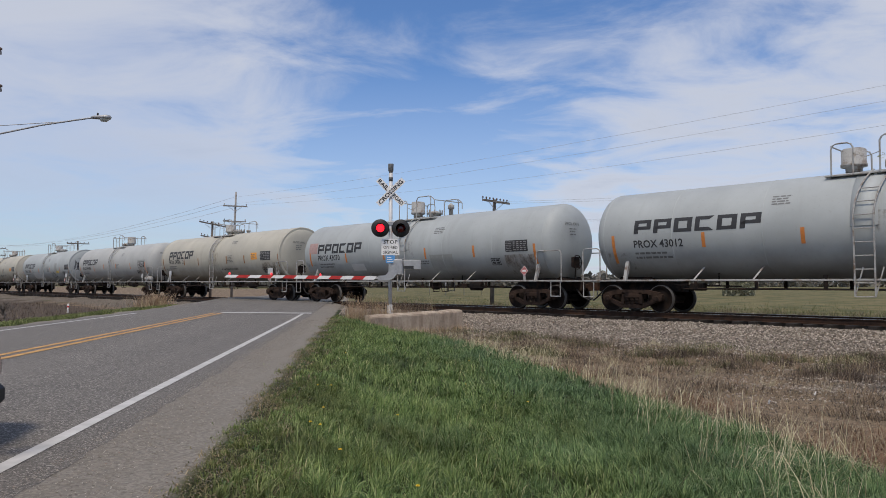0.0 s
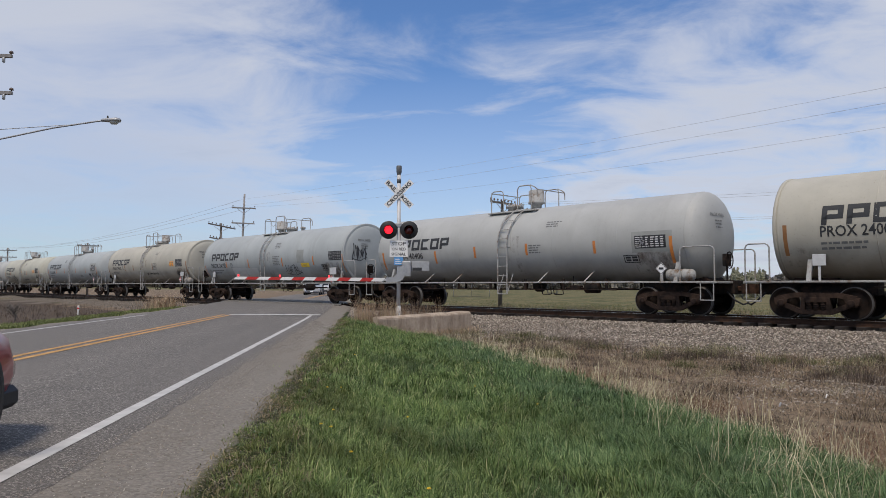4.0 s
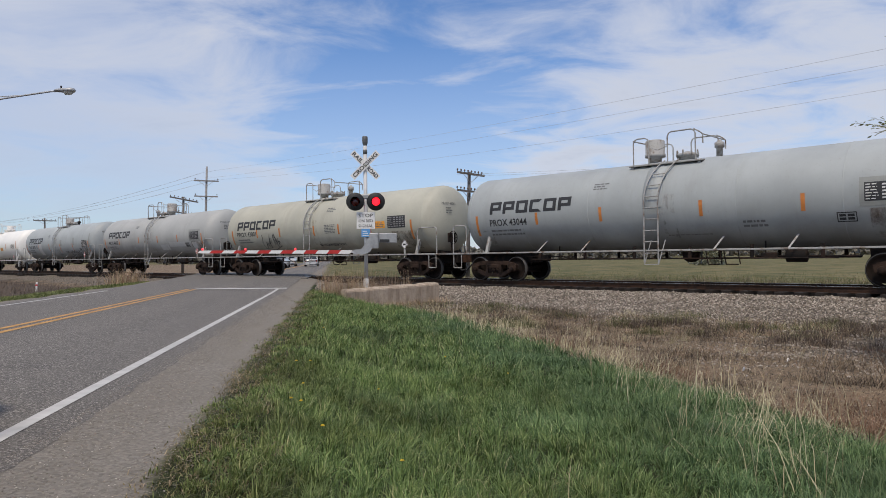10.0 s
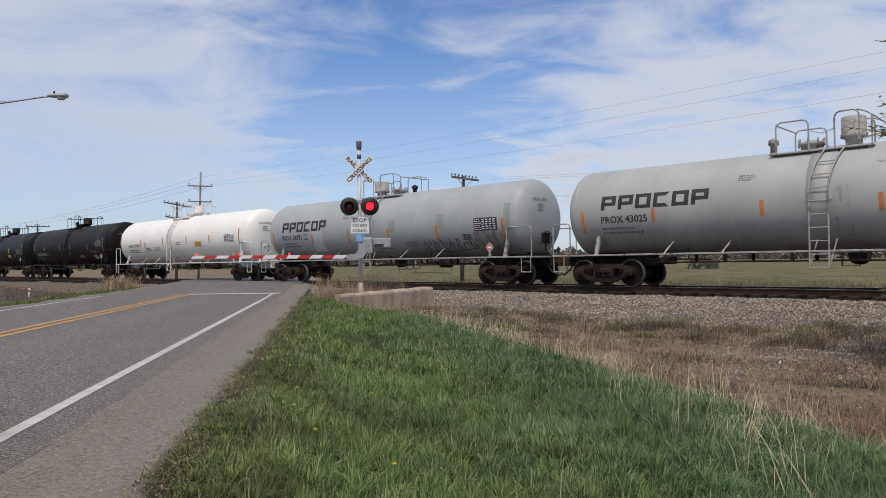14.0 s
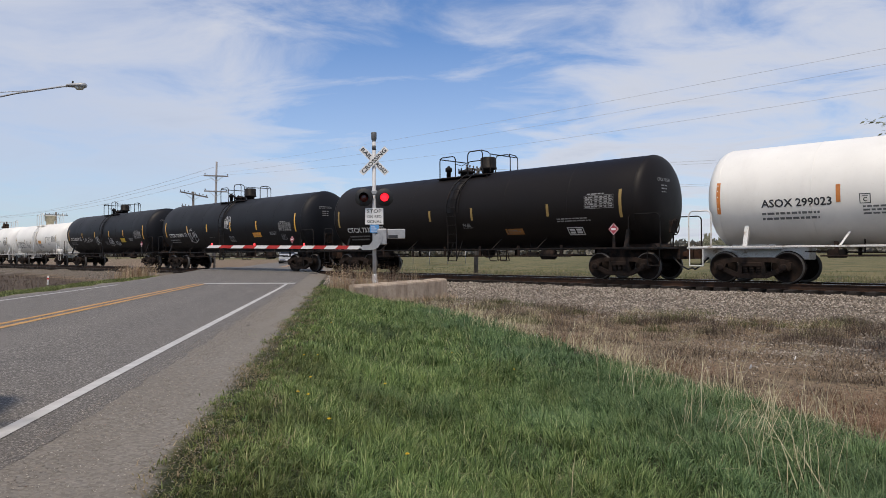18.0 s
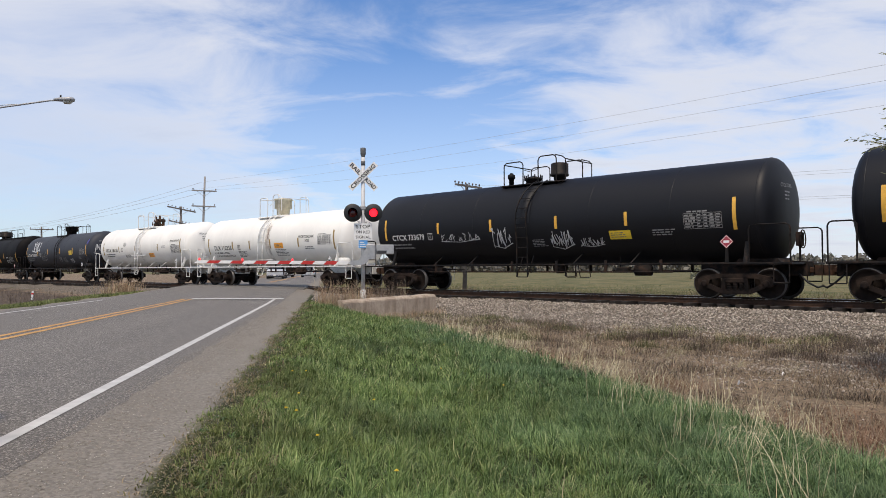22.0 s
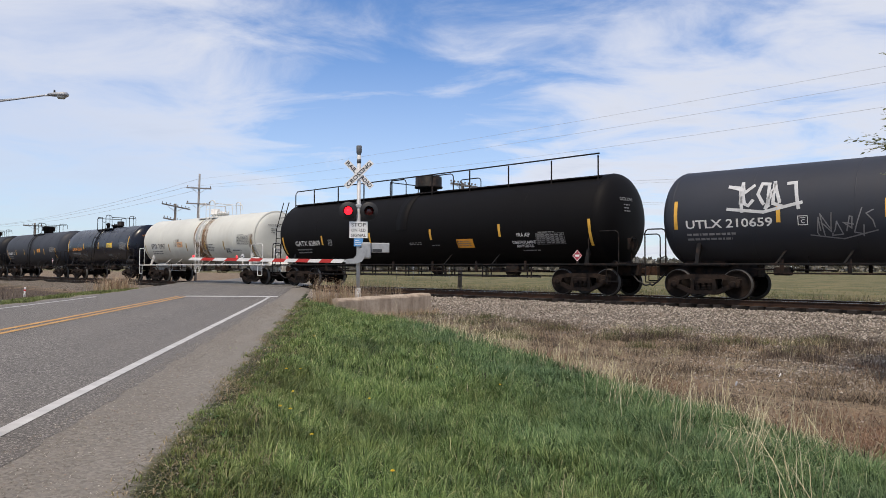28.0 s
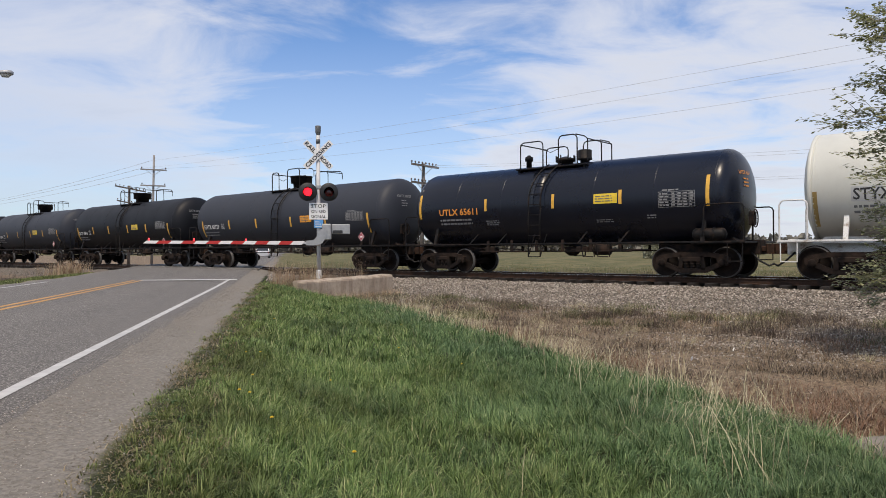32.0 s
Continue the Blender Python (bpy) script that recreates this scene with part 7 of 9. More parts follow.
TRAIN = [(s, tank_car(k, s, L, spec)) for k, (s, L, spec) in enumerate(CARS)]

# ======== poles, wires and the street lamp ========


def crossarm(bm, length, z, turn, tilt=0.0, y=0.0, th=0.06):
    m = pose(0, 0, z, 0, 0, turn) @ pose(0, y, 0, 0, tilt, 0)
    vs = box(bm, (-length / 2, -th, -th), (length / 2, th, th))
    for v in vs:
        v.co = m @ v.co


def insulators(parent, length, n, z, turn, tilt=0.0, skip=(), size=1.0):
    for k in range(n):
        if k in skip:
            continue
        x = -length / 2 + 0.1 + (length - 0.2) * k / (n - 1)
        bm = bmesh.new()
        lathe(bm, [(0.05, 0.02), (0.14, 0.02), (0.15, 0.055 * size), (0.22, 0.05 * size), (0.25, 0.03)], "Z", 8)
        part("insulator", bm, M_CERAMIC, parent, m=pose(0, 0, z, 0, 0, turn) @ pose(0, 0, 0, 0, tilt, 0) @ pose(x, -0.05, 0))


def utility_pole(x, y, h, arms, mat, lean=(0, 0), label="", r=0.15, n_ins=4):
    z0 = float(ground_z(x, y)) - 0.1
    th = thing("utility_pole", label, "utility pole", pose(x, y, z0, lean[0], lean[1], 0), "poles along the line")
    bm = bmesh.new()
    tube(bm, [(0, 0, 0), (0, 0, h * 0.5), (0, 0, h)], [r, r * 0.88, r * 0.72], 12)
    part("pole_shaft", bm, mat, th, "Weathered round timber pole")
    for length, z, turn, tilt in arms:
        bm = bmesh.new()
        crossarm(bm, length, z, turn, tilt, -0.16)
        arm = part("crossarm", bm, mat, th, "Timber crossarm")
        insulators(arm, length, n_ins, z, turn, tilt)
        bm = bmesh.new()
        m = pose(0, 0, 0, 0, 0, turn)
        for s in (-1, 1):
            tube(bm, [m @ Vector((0, -0.12, z - 0.55)), m @ Vector((s * length * 0.28, -0.14, z - 0.05))], 0.02, 5)
        part("arm_brace", bm, M_GALV, arm)
    return th


ACROSS = math.degrees(math.atan2(TN.y, TN.x))
utility_pole(-20.62, 69.0, 10.6, ((2.3, 9.2, 8, 0), (2.2, 7.7, 8, 0)), M_GREYWOOD, (0, 1.6), "Tall weathered power pole with two level crossarms", 0.125, 2)
utility_pole(-23.8, 72.3, 8.2, ((3.0, 7.9, ACROSS, 7), (2.6, 6.5, ACROSS, 8)), M_WOOD, (0, 1.0), "Old leaning telegraph pole with bare tilted crossarms", 0.15, 8)
utility_pole(3.1, 44.5, 7.16, ((2.5, 7.01, ACROSS, 0), (2.5, 5.91, ACROSS, 0)), M_WOOD, (0, 1.5), "Old dark telegraph pole with rows of pin insulators", 0.14, 8)
utility_pole(-52.7, 102.0, 7.9, ((3.0, 7.5, ACROSS, 0),), M_WOOD, (0, -1), "Distant telegraph pole with one crossarm", 0.15, 6)
utility_pole(-86.0, 136.0, 9.0, ((3.0, 8.5, ACROSS, 0), (3.0, 7.2, ACROSS, 0)), M_WOOD, (0, 0), "Far telegraph pole beside a bare tree", 0.16, 6)
utility_pole(46.0, -2.0, 9.6, ((2.3, 9.2, ACROSS, 0),), M_GREYWOOD, (0, 0), "Weathered power pole by the track", 0.16, 3)


def street_light():
    x, y = -19.3, 27.7
    z0 = float(ground_z(x, y)) - 0.1
    th = thing("street_light_pole", "Tall timber pole with crossarms and a long-armed cobra street light", "street light", pose(x, y, z0))
    z = -z0
    bm = bmesh.new()
    tube(bm, [(0, 0, 0), (0, 0, 6), (0, 0, 11.4)], [0.18, 0.15, 0.12], 12)
    part("pole_shaft", bm, M_GREYWOOD, th)
    for zz, l in ((10.25, 3.4), (8.75, 3.5)):
        bm = bmesh.new()
        crossarm(bm, l, zz + z, 4, 0, -0.18, 0.065)
        arm = part("crossarm", bm, M_GREYWOOD, th)
        insulators(arm, l, 3, zz + z, 4, 0, size=1.5)
        bm = bmesh.new()
        lathe(bm, [(-0.28, 0.03), (-0.25, 0.06), (-0.08, 0.06), (-0.05, 0.03)], "Z", 10, (l / 2 - 0.3, -0.1, zz + z))
        part("cutout_fuse", bm, M_GALV, arm)
    bm = bmesh.new()
    tube(bm, [(0.1, 0, 6.70 + z), (1.1, 0, 6.86 + z), (3.4, 0, 7.35 + z), (5.2, 0, 7.62 + z), (5.45, 0, 7.63 + z)], 0.035, 8)
    part("lamp_arm", bm, M_GALV, th, "Long galvanised bracket arm")
    bm = bmesh.new()
    tube(bm, [(0.1, 0, 7.22 + z), (1.1, 0, 7.28 + z), (4.0, 0, 7.47 + z)], 0.016, 6)
    part("arm_stay", bm, M_GALV, th)
    bm = bmesh.new()
    lathe(bm, [(5.35, 0.05), (5.42, 0.10), (5.62, 0.13), (5.95, 0.17), (6.08, 0.14), (6.14, 0.04)], "X", 16, (0, 0, 7.66 + z))
    for v in bm.verts:
        v.co.z = 7.66 + z + (v.co.z - 7.66 - z) * 0.62
    head = part("lamp_head", bm, M_GALV, th, "Grey cobra-head luminaire")
    bm = bmesh.new()
    lathe(bm, [(5.68, 0.03), (5.75, 0.11), (5.95, 0.12), (6.05, 0.05)], "X", 14, (0, 0, 7.60 + z))
    part("refractor", bm, simple("frosted_glass", (0.55, 0.55, 0.5), 0.25), head, "Frosted glass refractor bowl")
    bm = bmesh.new()
    lathe(bm, [(7.74 + z, 0.035), (7.83 + z, 0.035), (7.84 + z, 0.02)], "Z", 8, (5.6, 0, 0))
    part("photocell", bm, M_BLACK, head)


street_light()


def wire(a, b, sag, label, r=0.0055):
    a, b = Vector(a), Vector(b)
    bm = bmesh.new()
    pts = []
    for k in range(25):
        t = k / 24
        p = a.lerp(b, t)
        p.z -= sag * 4 * t * (1 - t)
        pts.append(p - a)
    tube(bm, pts, r, 4)
    ob = part("overhead_wire", bm, M_WIRE, None, m=Matrix.Translation(a))
    return tagged(ob, label, "wire", "wires above the field")


for (dx, dz, sg) in ((0.0, 10.0, 0.9), (-1.0, 9.25, 1.0), (1.0, 9.25, 1.6)):
    p0 = Vector((-20.6, 69.0, 0)) + Vector((dx, 0.1, dz - 0.45))
    wire(p0, Vector((46.0, -2.0, 0)) + TN * dx + Vector((0, 0, dz + 0.3)), sg, "Thin dark power wire sagging between poles")
    wire(p0, Vector((-86, 136, 0)) + TN * dx + Vector((0, 0, 8.3)), 1.2, "Thin dark power wire sagging between poles", 0.012)
for k in range(4):
    o = TN * (-0.9 + 0.6 * k)
    wire(Vector((3.1, 44.5, 6.2 - 1.1 * (k % 2))) + o, Vector((44.0, 2.5, 5.0 - 0.9 * (k % 2))) + o, 0.7, "Fine telegraph wire along the railway", 0.005)

# ======== motor vehicles ========


def car_paint(name, color):
    k = Nodes(name)
    f = k.noise(3, 4, 0.6)
    c = k.mix(k.ramp(f, [(0.35, 0), (0.8, 0.35)]), color, tuple(x * 0.6 + 0.05 for x in color))
    return k.done(c, 0.3, 0.1, Coat_Weight=0.8, Coat_Roughness=0.06)


M_GLASS = Nodes("dark_car_glass").done((0.02, 0.024, 0.028), 0.05, 0, Specular_IOR_Level=0.8)
M_TYRE = simple("tyre_rubber", (0.02, 0.02, 0.021), 0.85, 0, 0.3)
M_CHROME = simple("chrome_trim", (0.6, 0.6, 0.61), 0.18, 0.9, 0.1)
M_HUB = simple("silver_hubcap", (0.45, 0.455, 0.46), 0.35, 0.5, 0.15)
M_PLASTIC = simple("black_plastic", (0.022, 0.022, 0.023), 0.6, 0, 0.3)
M_LAMPGLASS = simple("headlamp_glass", (0.62, 0.64, 0.66), 0.08, 0.2, 0.1)


def loft(bm, sections):
    """Skins a run of equal rings along the car, closed at both ends."""
    rings = [[bm.verts.new(p) for p in s] for s in sections]
    n = len(rings[0])
    for A, B in zip(rings, rings[1:]):
        for k in range(n):
            bm.faces.new((A[k], A[(k + 1) % n], B[(k + 1) % n], B[k])).smooth = True
    bm.faces.new(rings[0][::-1])
    bm.faces.new(rings[-1])


def motor_car(m, paint, label, L=4.3, W=1.74, H=1.46, hood=0.92, tall=False, pickup=False):
    """A car that faces +y; ground at z 0, front bumper at y = L / 2."""
    th = thing("car", label, "car", m, "waiting vehicles")
    h = W / 2
    ys = [-L / 2, -L / 2 + 0.12, -L * 0.36, -L * 0.2, 0, L * 0.2, L * 0.36, L / 2 - 0.25, L / 2 - 0.06, L / 2]
    tops = [0.70, hood, hood + 0.04, hood + 0.05, hood + 0.04, hood + 0.02, hood - 0.04, hood - 0.14, hood - 0.24, hood - 0.36]
    wid = [0.78, 0.93, 1.0, 1.0, 1.0, 1.0, 1.0, 0.99, 0.91, 0.78]
    bm = bmesh.new()
    secs = []
    for y, t, w in zip(ys, tops, wid):
        b = 0.24 if abs(y) < L / 2 - 0.3 else 0.30
        a = h * w
        secs.append([(-a * 0.94, y, b), (-a, y, b + 0.14), (-a, y, (b + t) / 2), (-a * 0.96, y, t - 0.10), (-a * 0.84, y, t), (a * 0.84, y, t), (a * 0.96, y, t - 0.10), (a, y, (b + t) / 2), (a, y, b + 0.14), (a * 0.94, y, b)])
    loft(bm, secs)
    body = part("body", fix(bm), paint, th)
    # cabin
    bm = bmesh.new()
    r0, r1 = (-L * 0.44, L * 0.14) if not pickup else (-L * 0.1, L * 0.16)
    f0 = L * 0.27
    z0 = hood
    A = [(-h * 0.90, r0, z0), (h * 0.90, r0, z0), (h * 0.90, f0, z0 + 0.02), (-h * 0.90, f0, z0 + 0.02)]
    B = [(-h * 0.72, r0 + 0.28, H - 0.04), (h * 0.72, r0 + 0.28, H - 0.04), (h * 0.72, r1 - 0.12, H - 0.04), (-h * 0.72, r1 - 0.12, H - 0.04)]
    va, vb = [bm.verts.new(p) for p in A], [bm.verts.new(p) for p in B]
    for k in range(4):
        bm.faces.new((va[k], va[(k + 1) % 4], vb[(k + 1) % 4], vb[k]))
    bm.faces.new(vb), bm.faces.new(va[::-1])
    bmesh.ops.bevel(bm, geom=list(bm.edges), offset=0.05, segments=2, affect="EDGES")
    part("cabin_glass", fix(bm), M_GLASS, th, "Dark tinted window glass")
    bm = bmesh.new()
    box(bm, (-h * 0.73, r0 + 0.24, H - 0.05), (h * 0.73, r1 - 0.10, H + 0.01), 0.03)
    for s in (-1, 1):
        tube(bm, [(s * h * 0.90, f0, z0), (s * h * 0.73, r1 - 0.1, H - 0.03)], 0.035, 6)
        tube(bm, [(s * h * 0.90, (r0 + f0) / 2, z0), (s * h * 0.735, (r0 + r1) / 2, H - 0.03)], 0.035, 6)
        tube(bm, [(s * h * 0.90, r0, z0), (s * h * 0.73, r0 + 0.27, H - 0.03)], 0.05, 6)
    part("roof", bm, paint, th)
    # wheels with arches
    for y in (-L * 0.30, L * 0.31):
        for s in (-1, 1):
            bm = bmesh.new()
            lathe(bm, [(-0.02, 0.36), (-0.02, 0.40), (0.02, 0.40), (0.02, 0.36)], "X", 24, (s * (h - 0.005), y, 0.34))
            part("wheel_arch", fix(bm), M_PLASTIC, body)
            bm = bmesh.new()
            lathe(bm, [(-0.10, 0.20), (-0.11, 0.29), (-0.08, 0.325), (0.08, 0.325), (0.11, 0.29), (0.10, 0.20)], "X", 28, (0, 0, 0))
            wh = part("wheel", fix(bm), M_TYRE, th, "Black rubber tyre on a silver wheel", m=pose(s * (h - 0.085), y, 0.325))
            bm = bmesh.new()
            lathe(bm, [(s * 0.02, 0.21), (s * 0.105, 0.21), (s * 0.115, 0.19), (s * 0.10, 0.07), (s * 0.12, 0.05), (s * 0.12, 0.01)], "X", 24)
            for k in range(7):
                a = k * 2 * math.pi / 7
                c = Vector((s * 0.112, 0.135 * math.cos(a), 0.135 * math.sin(a)))
                box(bm, c - Vector((0.006, 0.02, 0.02)), c + Vector((0.006, 0.02, 0.02)), 0.004)
            part("hubcap", fix(bm), M_HUB, wh, "Silver hubcap")
    # front
    for s in (-1, 1):
        bm = bmesh.new()
        box(bm, (s * h * 0.56 - 0.15, L / 2 - 0.20, hood - 0.38), (s * h * 0.56 + 0.12, L / 2 - 0.02, hood - 0.22), 0.04)
        part("headlight", bm, M_LAMPGLASS, th, "Clear headlight")
        bm = bmesh.new()
        box(bm, (s * h * 0.80 - 0.1, -L / 2 - 0.01, hood - 0.32), (s * h * 0.80 + 0.08, -L / 2 + 0.1, hood - 0.08), 0.02)
        part("tail_light", bm, M_RED, th, "Red tail light")
        bm = bmesh.new()
        box(bm, (s * (h + 0.10) - 0.10, L * 0.20, hood + 0.02), (s * (h + 0.10) + 0.08, L * 0.20 + 0.1, hood + 0.16), 0.03)
        part("door_mirror", bm, paint, th)
    bm = bmesh.new()
    box(bm, (-h * 0.5, L / 2 - 0.10, hood - 0.40), (h * 0.5, L / 2 - 0.005, hood - 0.24), 0.02)
    gr = part("grille", bm, M_PLASTIC, th)
    for k in range(3):
        bm = bmesh.new()
        box(bm, (-h * 0.48, L / 2 - 0.006, hood - 0.385 + 0.05 * k), (h * 0.48, L / 2 + 0.004, hood - 0.365 + 0.05 * k))
        part("grille_bar", bm, M_CHROME, gr)
    bm = bmesh.new()
    box(bm, (-h * 0.82, L / 2 - 0.18, 0.30), (h * 0.82, L / 2 + 0.03, 0.50), 0.05)
    part("bumper", bm, paint if not tall else M_CHROME, th)
    bm = bmesh.new()
    for s in (-1, 1):
        box(bm, (s * h * 0.88 - 0.07, L / 2 - 0.36, 0.20), (s * h * 0.88 + 0.07, L / 2 - 0.06, 0.36), 0.04)
    box(bm, (-h * 0.8, L / 2 - 0.16, 0.20), (h * 0.8, L / 2 - 0.02, 0.31), 0.03)
    part("bumper_lip", bm, M_PLASTIC, th, "Dark plastic bumper lip")
    bm = bmesh.new()
    box(bm, (-0.16, L / 2 + 0.03, 0.36), (0.16, L / 2 + 0.036, 0.47))
    part("number_plate", bm, M_WHITE, th, "Blank pale number plate")
    return th


def on_road(w, l, turn=0.0):
    p = road_xy(w, l)
    return pose(p.x, p.y, float(road_z(p.x, p.y)), 0, 0, math.degrees(math.atan2(RD.y, RD.x)) - 90 + turn)


motor_car(on_road(-3.37, 3.42), car_paint("red_car_paint", (0.30, 0.012, 0.022)), "Red compact car waiting in the lane", 4.2, 1.72, 1.46, 0.94)
motor_car(on_road(-6.6, 84, 180), car_paint("silver_car_paint", (0.50, 0.51, 0.53)), "Silver off-roader waiting with its chrome front", 4.7, 1.9, 1.82, 1.12, True)
motor_car(on_road(-6.9, 92, 180), car_paint("dark_car_paint", (0.03, 0.033, 0.04)), "Dark saloon waiting behind another car", 4.5, 1.8, 1.5, 0.95)
motor_car(on_road(-6.6, 101, 180), car_paint("white_car_paint", (0.62, 0.62, 0.61)), "White pickup waiting in the queue", 5.4, 1.95, 1.85, 1.15, True, True)
motor_car(on_road(-3.4, 98, 0), car_paint("white_saloon_paint", (0.55, 0.56, 0.57)), "White saloon driving off in the far lane", 4.5, 1.8, 1.5, 0.95)

# ======== tent, marker post, litter ========


def tent(x, y):
    th = thing("marquee_tent", "White pointed marquee tent in the far field", "tent", pose(x, y, float(ground_z(x, y)), 0, 0, 25))
    bm = bmesh.new()
    n, sec = 24, []
    for k in range(9):
        t = k / 8
        r = 3.1 * (1 - t) ** 1.35 + 0.06
        sec.append((2.2 + 3.0 * t, r))
    A = []
    for z, r in sec:
        ring = []
        for c in range(n):
            a = 2 * math.pi * c / n
            q = max(abs(math.cos(a)), abs(math.sin(a)))
            ring.append(bm.verts.new((r * math.cos(a) / q, r * math.sin(a) / q, z)))
        A.append(ring)
    for P, Q in zip(A, A[1:]):
        for c in range(n):
            bm.faces.new((P[c], P[(c + 1) % n], Q[(c + 1) % n], Q[c])).smooth = True
    part("canopy", bm, M_WHITE, th, "Taut white canopy")
    for sx in (-1, 1):
        for sy in (-1, 1):
            bm = bmesh.new()
            tube(bm, [(sx * 3.0, sy * 3.0, 0), (sx * 3.0, sy * 3.0, 2.3)], 0.05, 8)
            part("tent_pole", bm, M_GALV, th)


tent(1.9, 108.0)


def marker_post(x, y):
    z = float(ground_z(x, y))
    th = thing("marker_post", "Short white marker post with a red top", "post", pose(x, y, z - 0.05, 0, 4, 0))
    bm = bmesh.new()
    box(bm, (-0.05, -0.03, 0), (0.05, 0.03, 0.55), 0.015)
    part("post", bm, M_WHITE, th)
    bm = bmesh.new()
    box(bm, (-0.055, -0.035, 0.34), (0.055, 0.035, 0.44), 0.01)
    part("red_band", bm, M_RED, th)


marker_post(-21.2, 40.0)


def litter(x, y, size, label, mat):
    bm = bmesh.new()
    box(bm, (-size, -size * 0.6, -0.005), (size, size * 0.6, 0.04), 0.01)
    for v in bm.verts:
        v.co.z += 0.02 * math.sin(v.co.x * 60) + 0.015 * math.sin(v.co.y * 80)
    th = thing("litter", label, "litter", pose(x, y, float(ground_z(x, y)) + 0.05, 8, 14, 30))
    part("scrap", bm, mat, th)


litter(2.0, 12.9, 0.045, "Crumpled white paper cup on dead grass", M_WHITE)
litter(4.5, 9.7, 0.018, "Flattened clear plastic bottle among the weeds", M_GALV)
litter(5.55, 10.5, 0.014, "Small white plastic scrap on the stones", M_WHITE)

def slab_scrap(x, y):
    th = thing("concrete_scrap", "Flat broken slab of weathered concrete in the dry ditch", "concrete slab", pose(x, y, float(ground_z(x, y)) - 0.01, 2, -3, 24))
    bm = bmesh.new()
    prism(bm, [(-0.36, -0.20), (0.30, -0.26), (0.38, 0.10), (0.05, 0.24), (-0.32, 0.18)], "Z", -0.05, 0.05)
    bmesh.ops.bevel(bm, geom=list(bm.edges), offset=0.015, segments=1, affect="EDGES")
    part("slab", fix(bm), simple("weathered_slab", (0.20, 0.175, 0.145), 0.9, 0, 0.4, 7), th)


slab_scrap(3.98, 5.2)

# ======== vegetation and loose stone ========
rs = np.random.RandomState(7)


def fast_mesh(name, verts, faces_by_size, mat, smooth=False):
    """A mesh straight from arrays. faces_by_size: arrays of vertex numbers with 3 or 4 columns."""
    me = bpy.data.meshes.new(name)
    loops = np.concatenate([f.ravel() for f in faces_by_size]).astype(np.int32)
    sizes = np.concatenate([np.full(len(f), f.shape[1]) for f in faces_by_size]).astype(np.int32)
    me.vertices.add(len(verts))
    me.vertices.foreach_set("co", verts.astype(np.float32).ravel())
    me.loops.add(len(loops))
    me.loops.foreach_set("vertex_index", loops)
    me.polygons.add(len(sizes))
    me.polygons.foreach_set("loop_start", np.concatenate([[0], np.cumsum(sizes)[:-1]]).astype(np.int32))
    me.polygons.foreach_set("use_smooth", np.full(len(sizes), smooth))
    me.materials.append(mat)
    me.update(calc_edges=True)
    me.validate()
    return me


def blades(name, x, y, h, width, bend, mat, label, lean=None, z=None):
    """Bent tapering blades: two joints and a tip each."""
    n = len(x)
    z = ground_z(x, y) - 0.01 if z is None else z
    a = rs.uniform(0, 2 * np.pi, n) if lean is None else lean
    f = a + np.pi / 2 + rs.normal(0, 0.5, n)
    dx, dy, wx, wy = np.cos(a), np.sin(a), np.cos(f) * width / 2, np.sin(f) * width / 2
    V = np.empty((n, 5, 3))
    for k, (t, wd) in enumerate(((0.0, 1.0), (0.0, -1.0), (0.55, 0.8), (0.55, -0.8), (1.0, 0.0))):
        out = bend * h * t * t
        V[:, k, 0] = x + dx * out + wx * wd
        V[:, k, 1] = y + dy * out + wy * wd
        V[:, k, 2] = z + h * t * np.sqrt(np.maximum(0.08, 1 - (bend * t) ** 2 * 0.6))
    b = np.arange(n)[:, None] * 5
    me = fast_mesh(name, V.reshape(-1, 3), [b + np.array([[0, 1, 3, 2]]), b + np.array([[2, 3, 4]])], mat)
    ob = new(name, me)
    return tagged(ob, label, "grass", kind="stuff")


M_BLADE = blade_material("green_grass", [(0.0, (0.026, 0.048, 0.014)), (0.25, (0.075, 0.125, 0.036)), (0.55, (0.140, 0.215, 0.066)), (0.80, (0.230, 0.310, 0.118)), (0.94, (0.31, 0.38, 0.150)), (1.0, (0.46, 0.44, 0.24))])
M_BROAD = leaf_material("broad_leaves", [(0.0, (0.04, 0.085, 0.025)), (0.6, (0.08, 0.15, 0.045)), (1.0, (0.15, 0.21, 0.085))])
M_OLIVE = leaf_material("olive_weeds", [(0.0, (0.05, 0.06, 0.02)), (0.5, (0.10, 0.11, 0.04)), (1.0, (0.19, 0.185, 0.085))])
M_BLADE_EDGE = leaf_material("verge_edge_grass", [(0.0, (0.085, 0.080, 0.034)), (0.4, (0.15, 0.135, 0.058)), (0.7, (0.23, 0.175, 0.10)), (1.0, (0.40, 0.32, 0.21))])
M_STRAW = leaf_material("straw", [(0.0, (0.20, 0.145, 0.085)), (0.5, (0.33, 0.26, 0.165)), (1.0, (0.50, 0.42, 0.285))])
M_BLEACHED = leaf_material("bleached_straw", [(0.0, (0.34, 0.29, 0.17)), (0.5, (0.48, 0.43, 0.27)), (1.0, (0.62, 0.58, 0.40))])
M_DRY = leaf_material("dry_weeds", [(0.0, (0.050, 0.039, 0.030)), (0.35, (0.132, 0.103, 0.074)), (0.7, (0.245, 0.192, 0.134)), (0.9, (0.205, 0.136, 0.088)), (1.0, (0.48, 0.41, 0.29))])
M_RUSTY_WEED = leaf_material("russet_grass", [(0.0, (0.24, 0.145, 0.092)), (0.5, (0.40, 0.285, 0.19)), (0.85, (0.52, 0.41, 0.28)), (1.0, (0.34, 0.32, 0.16))])
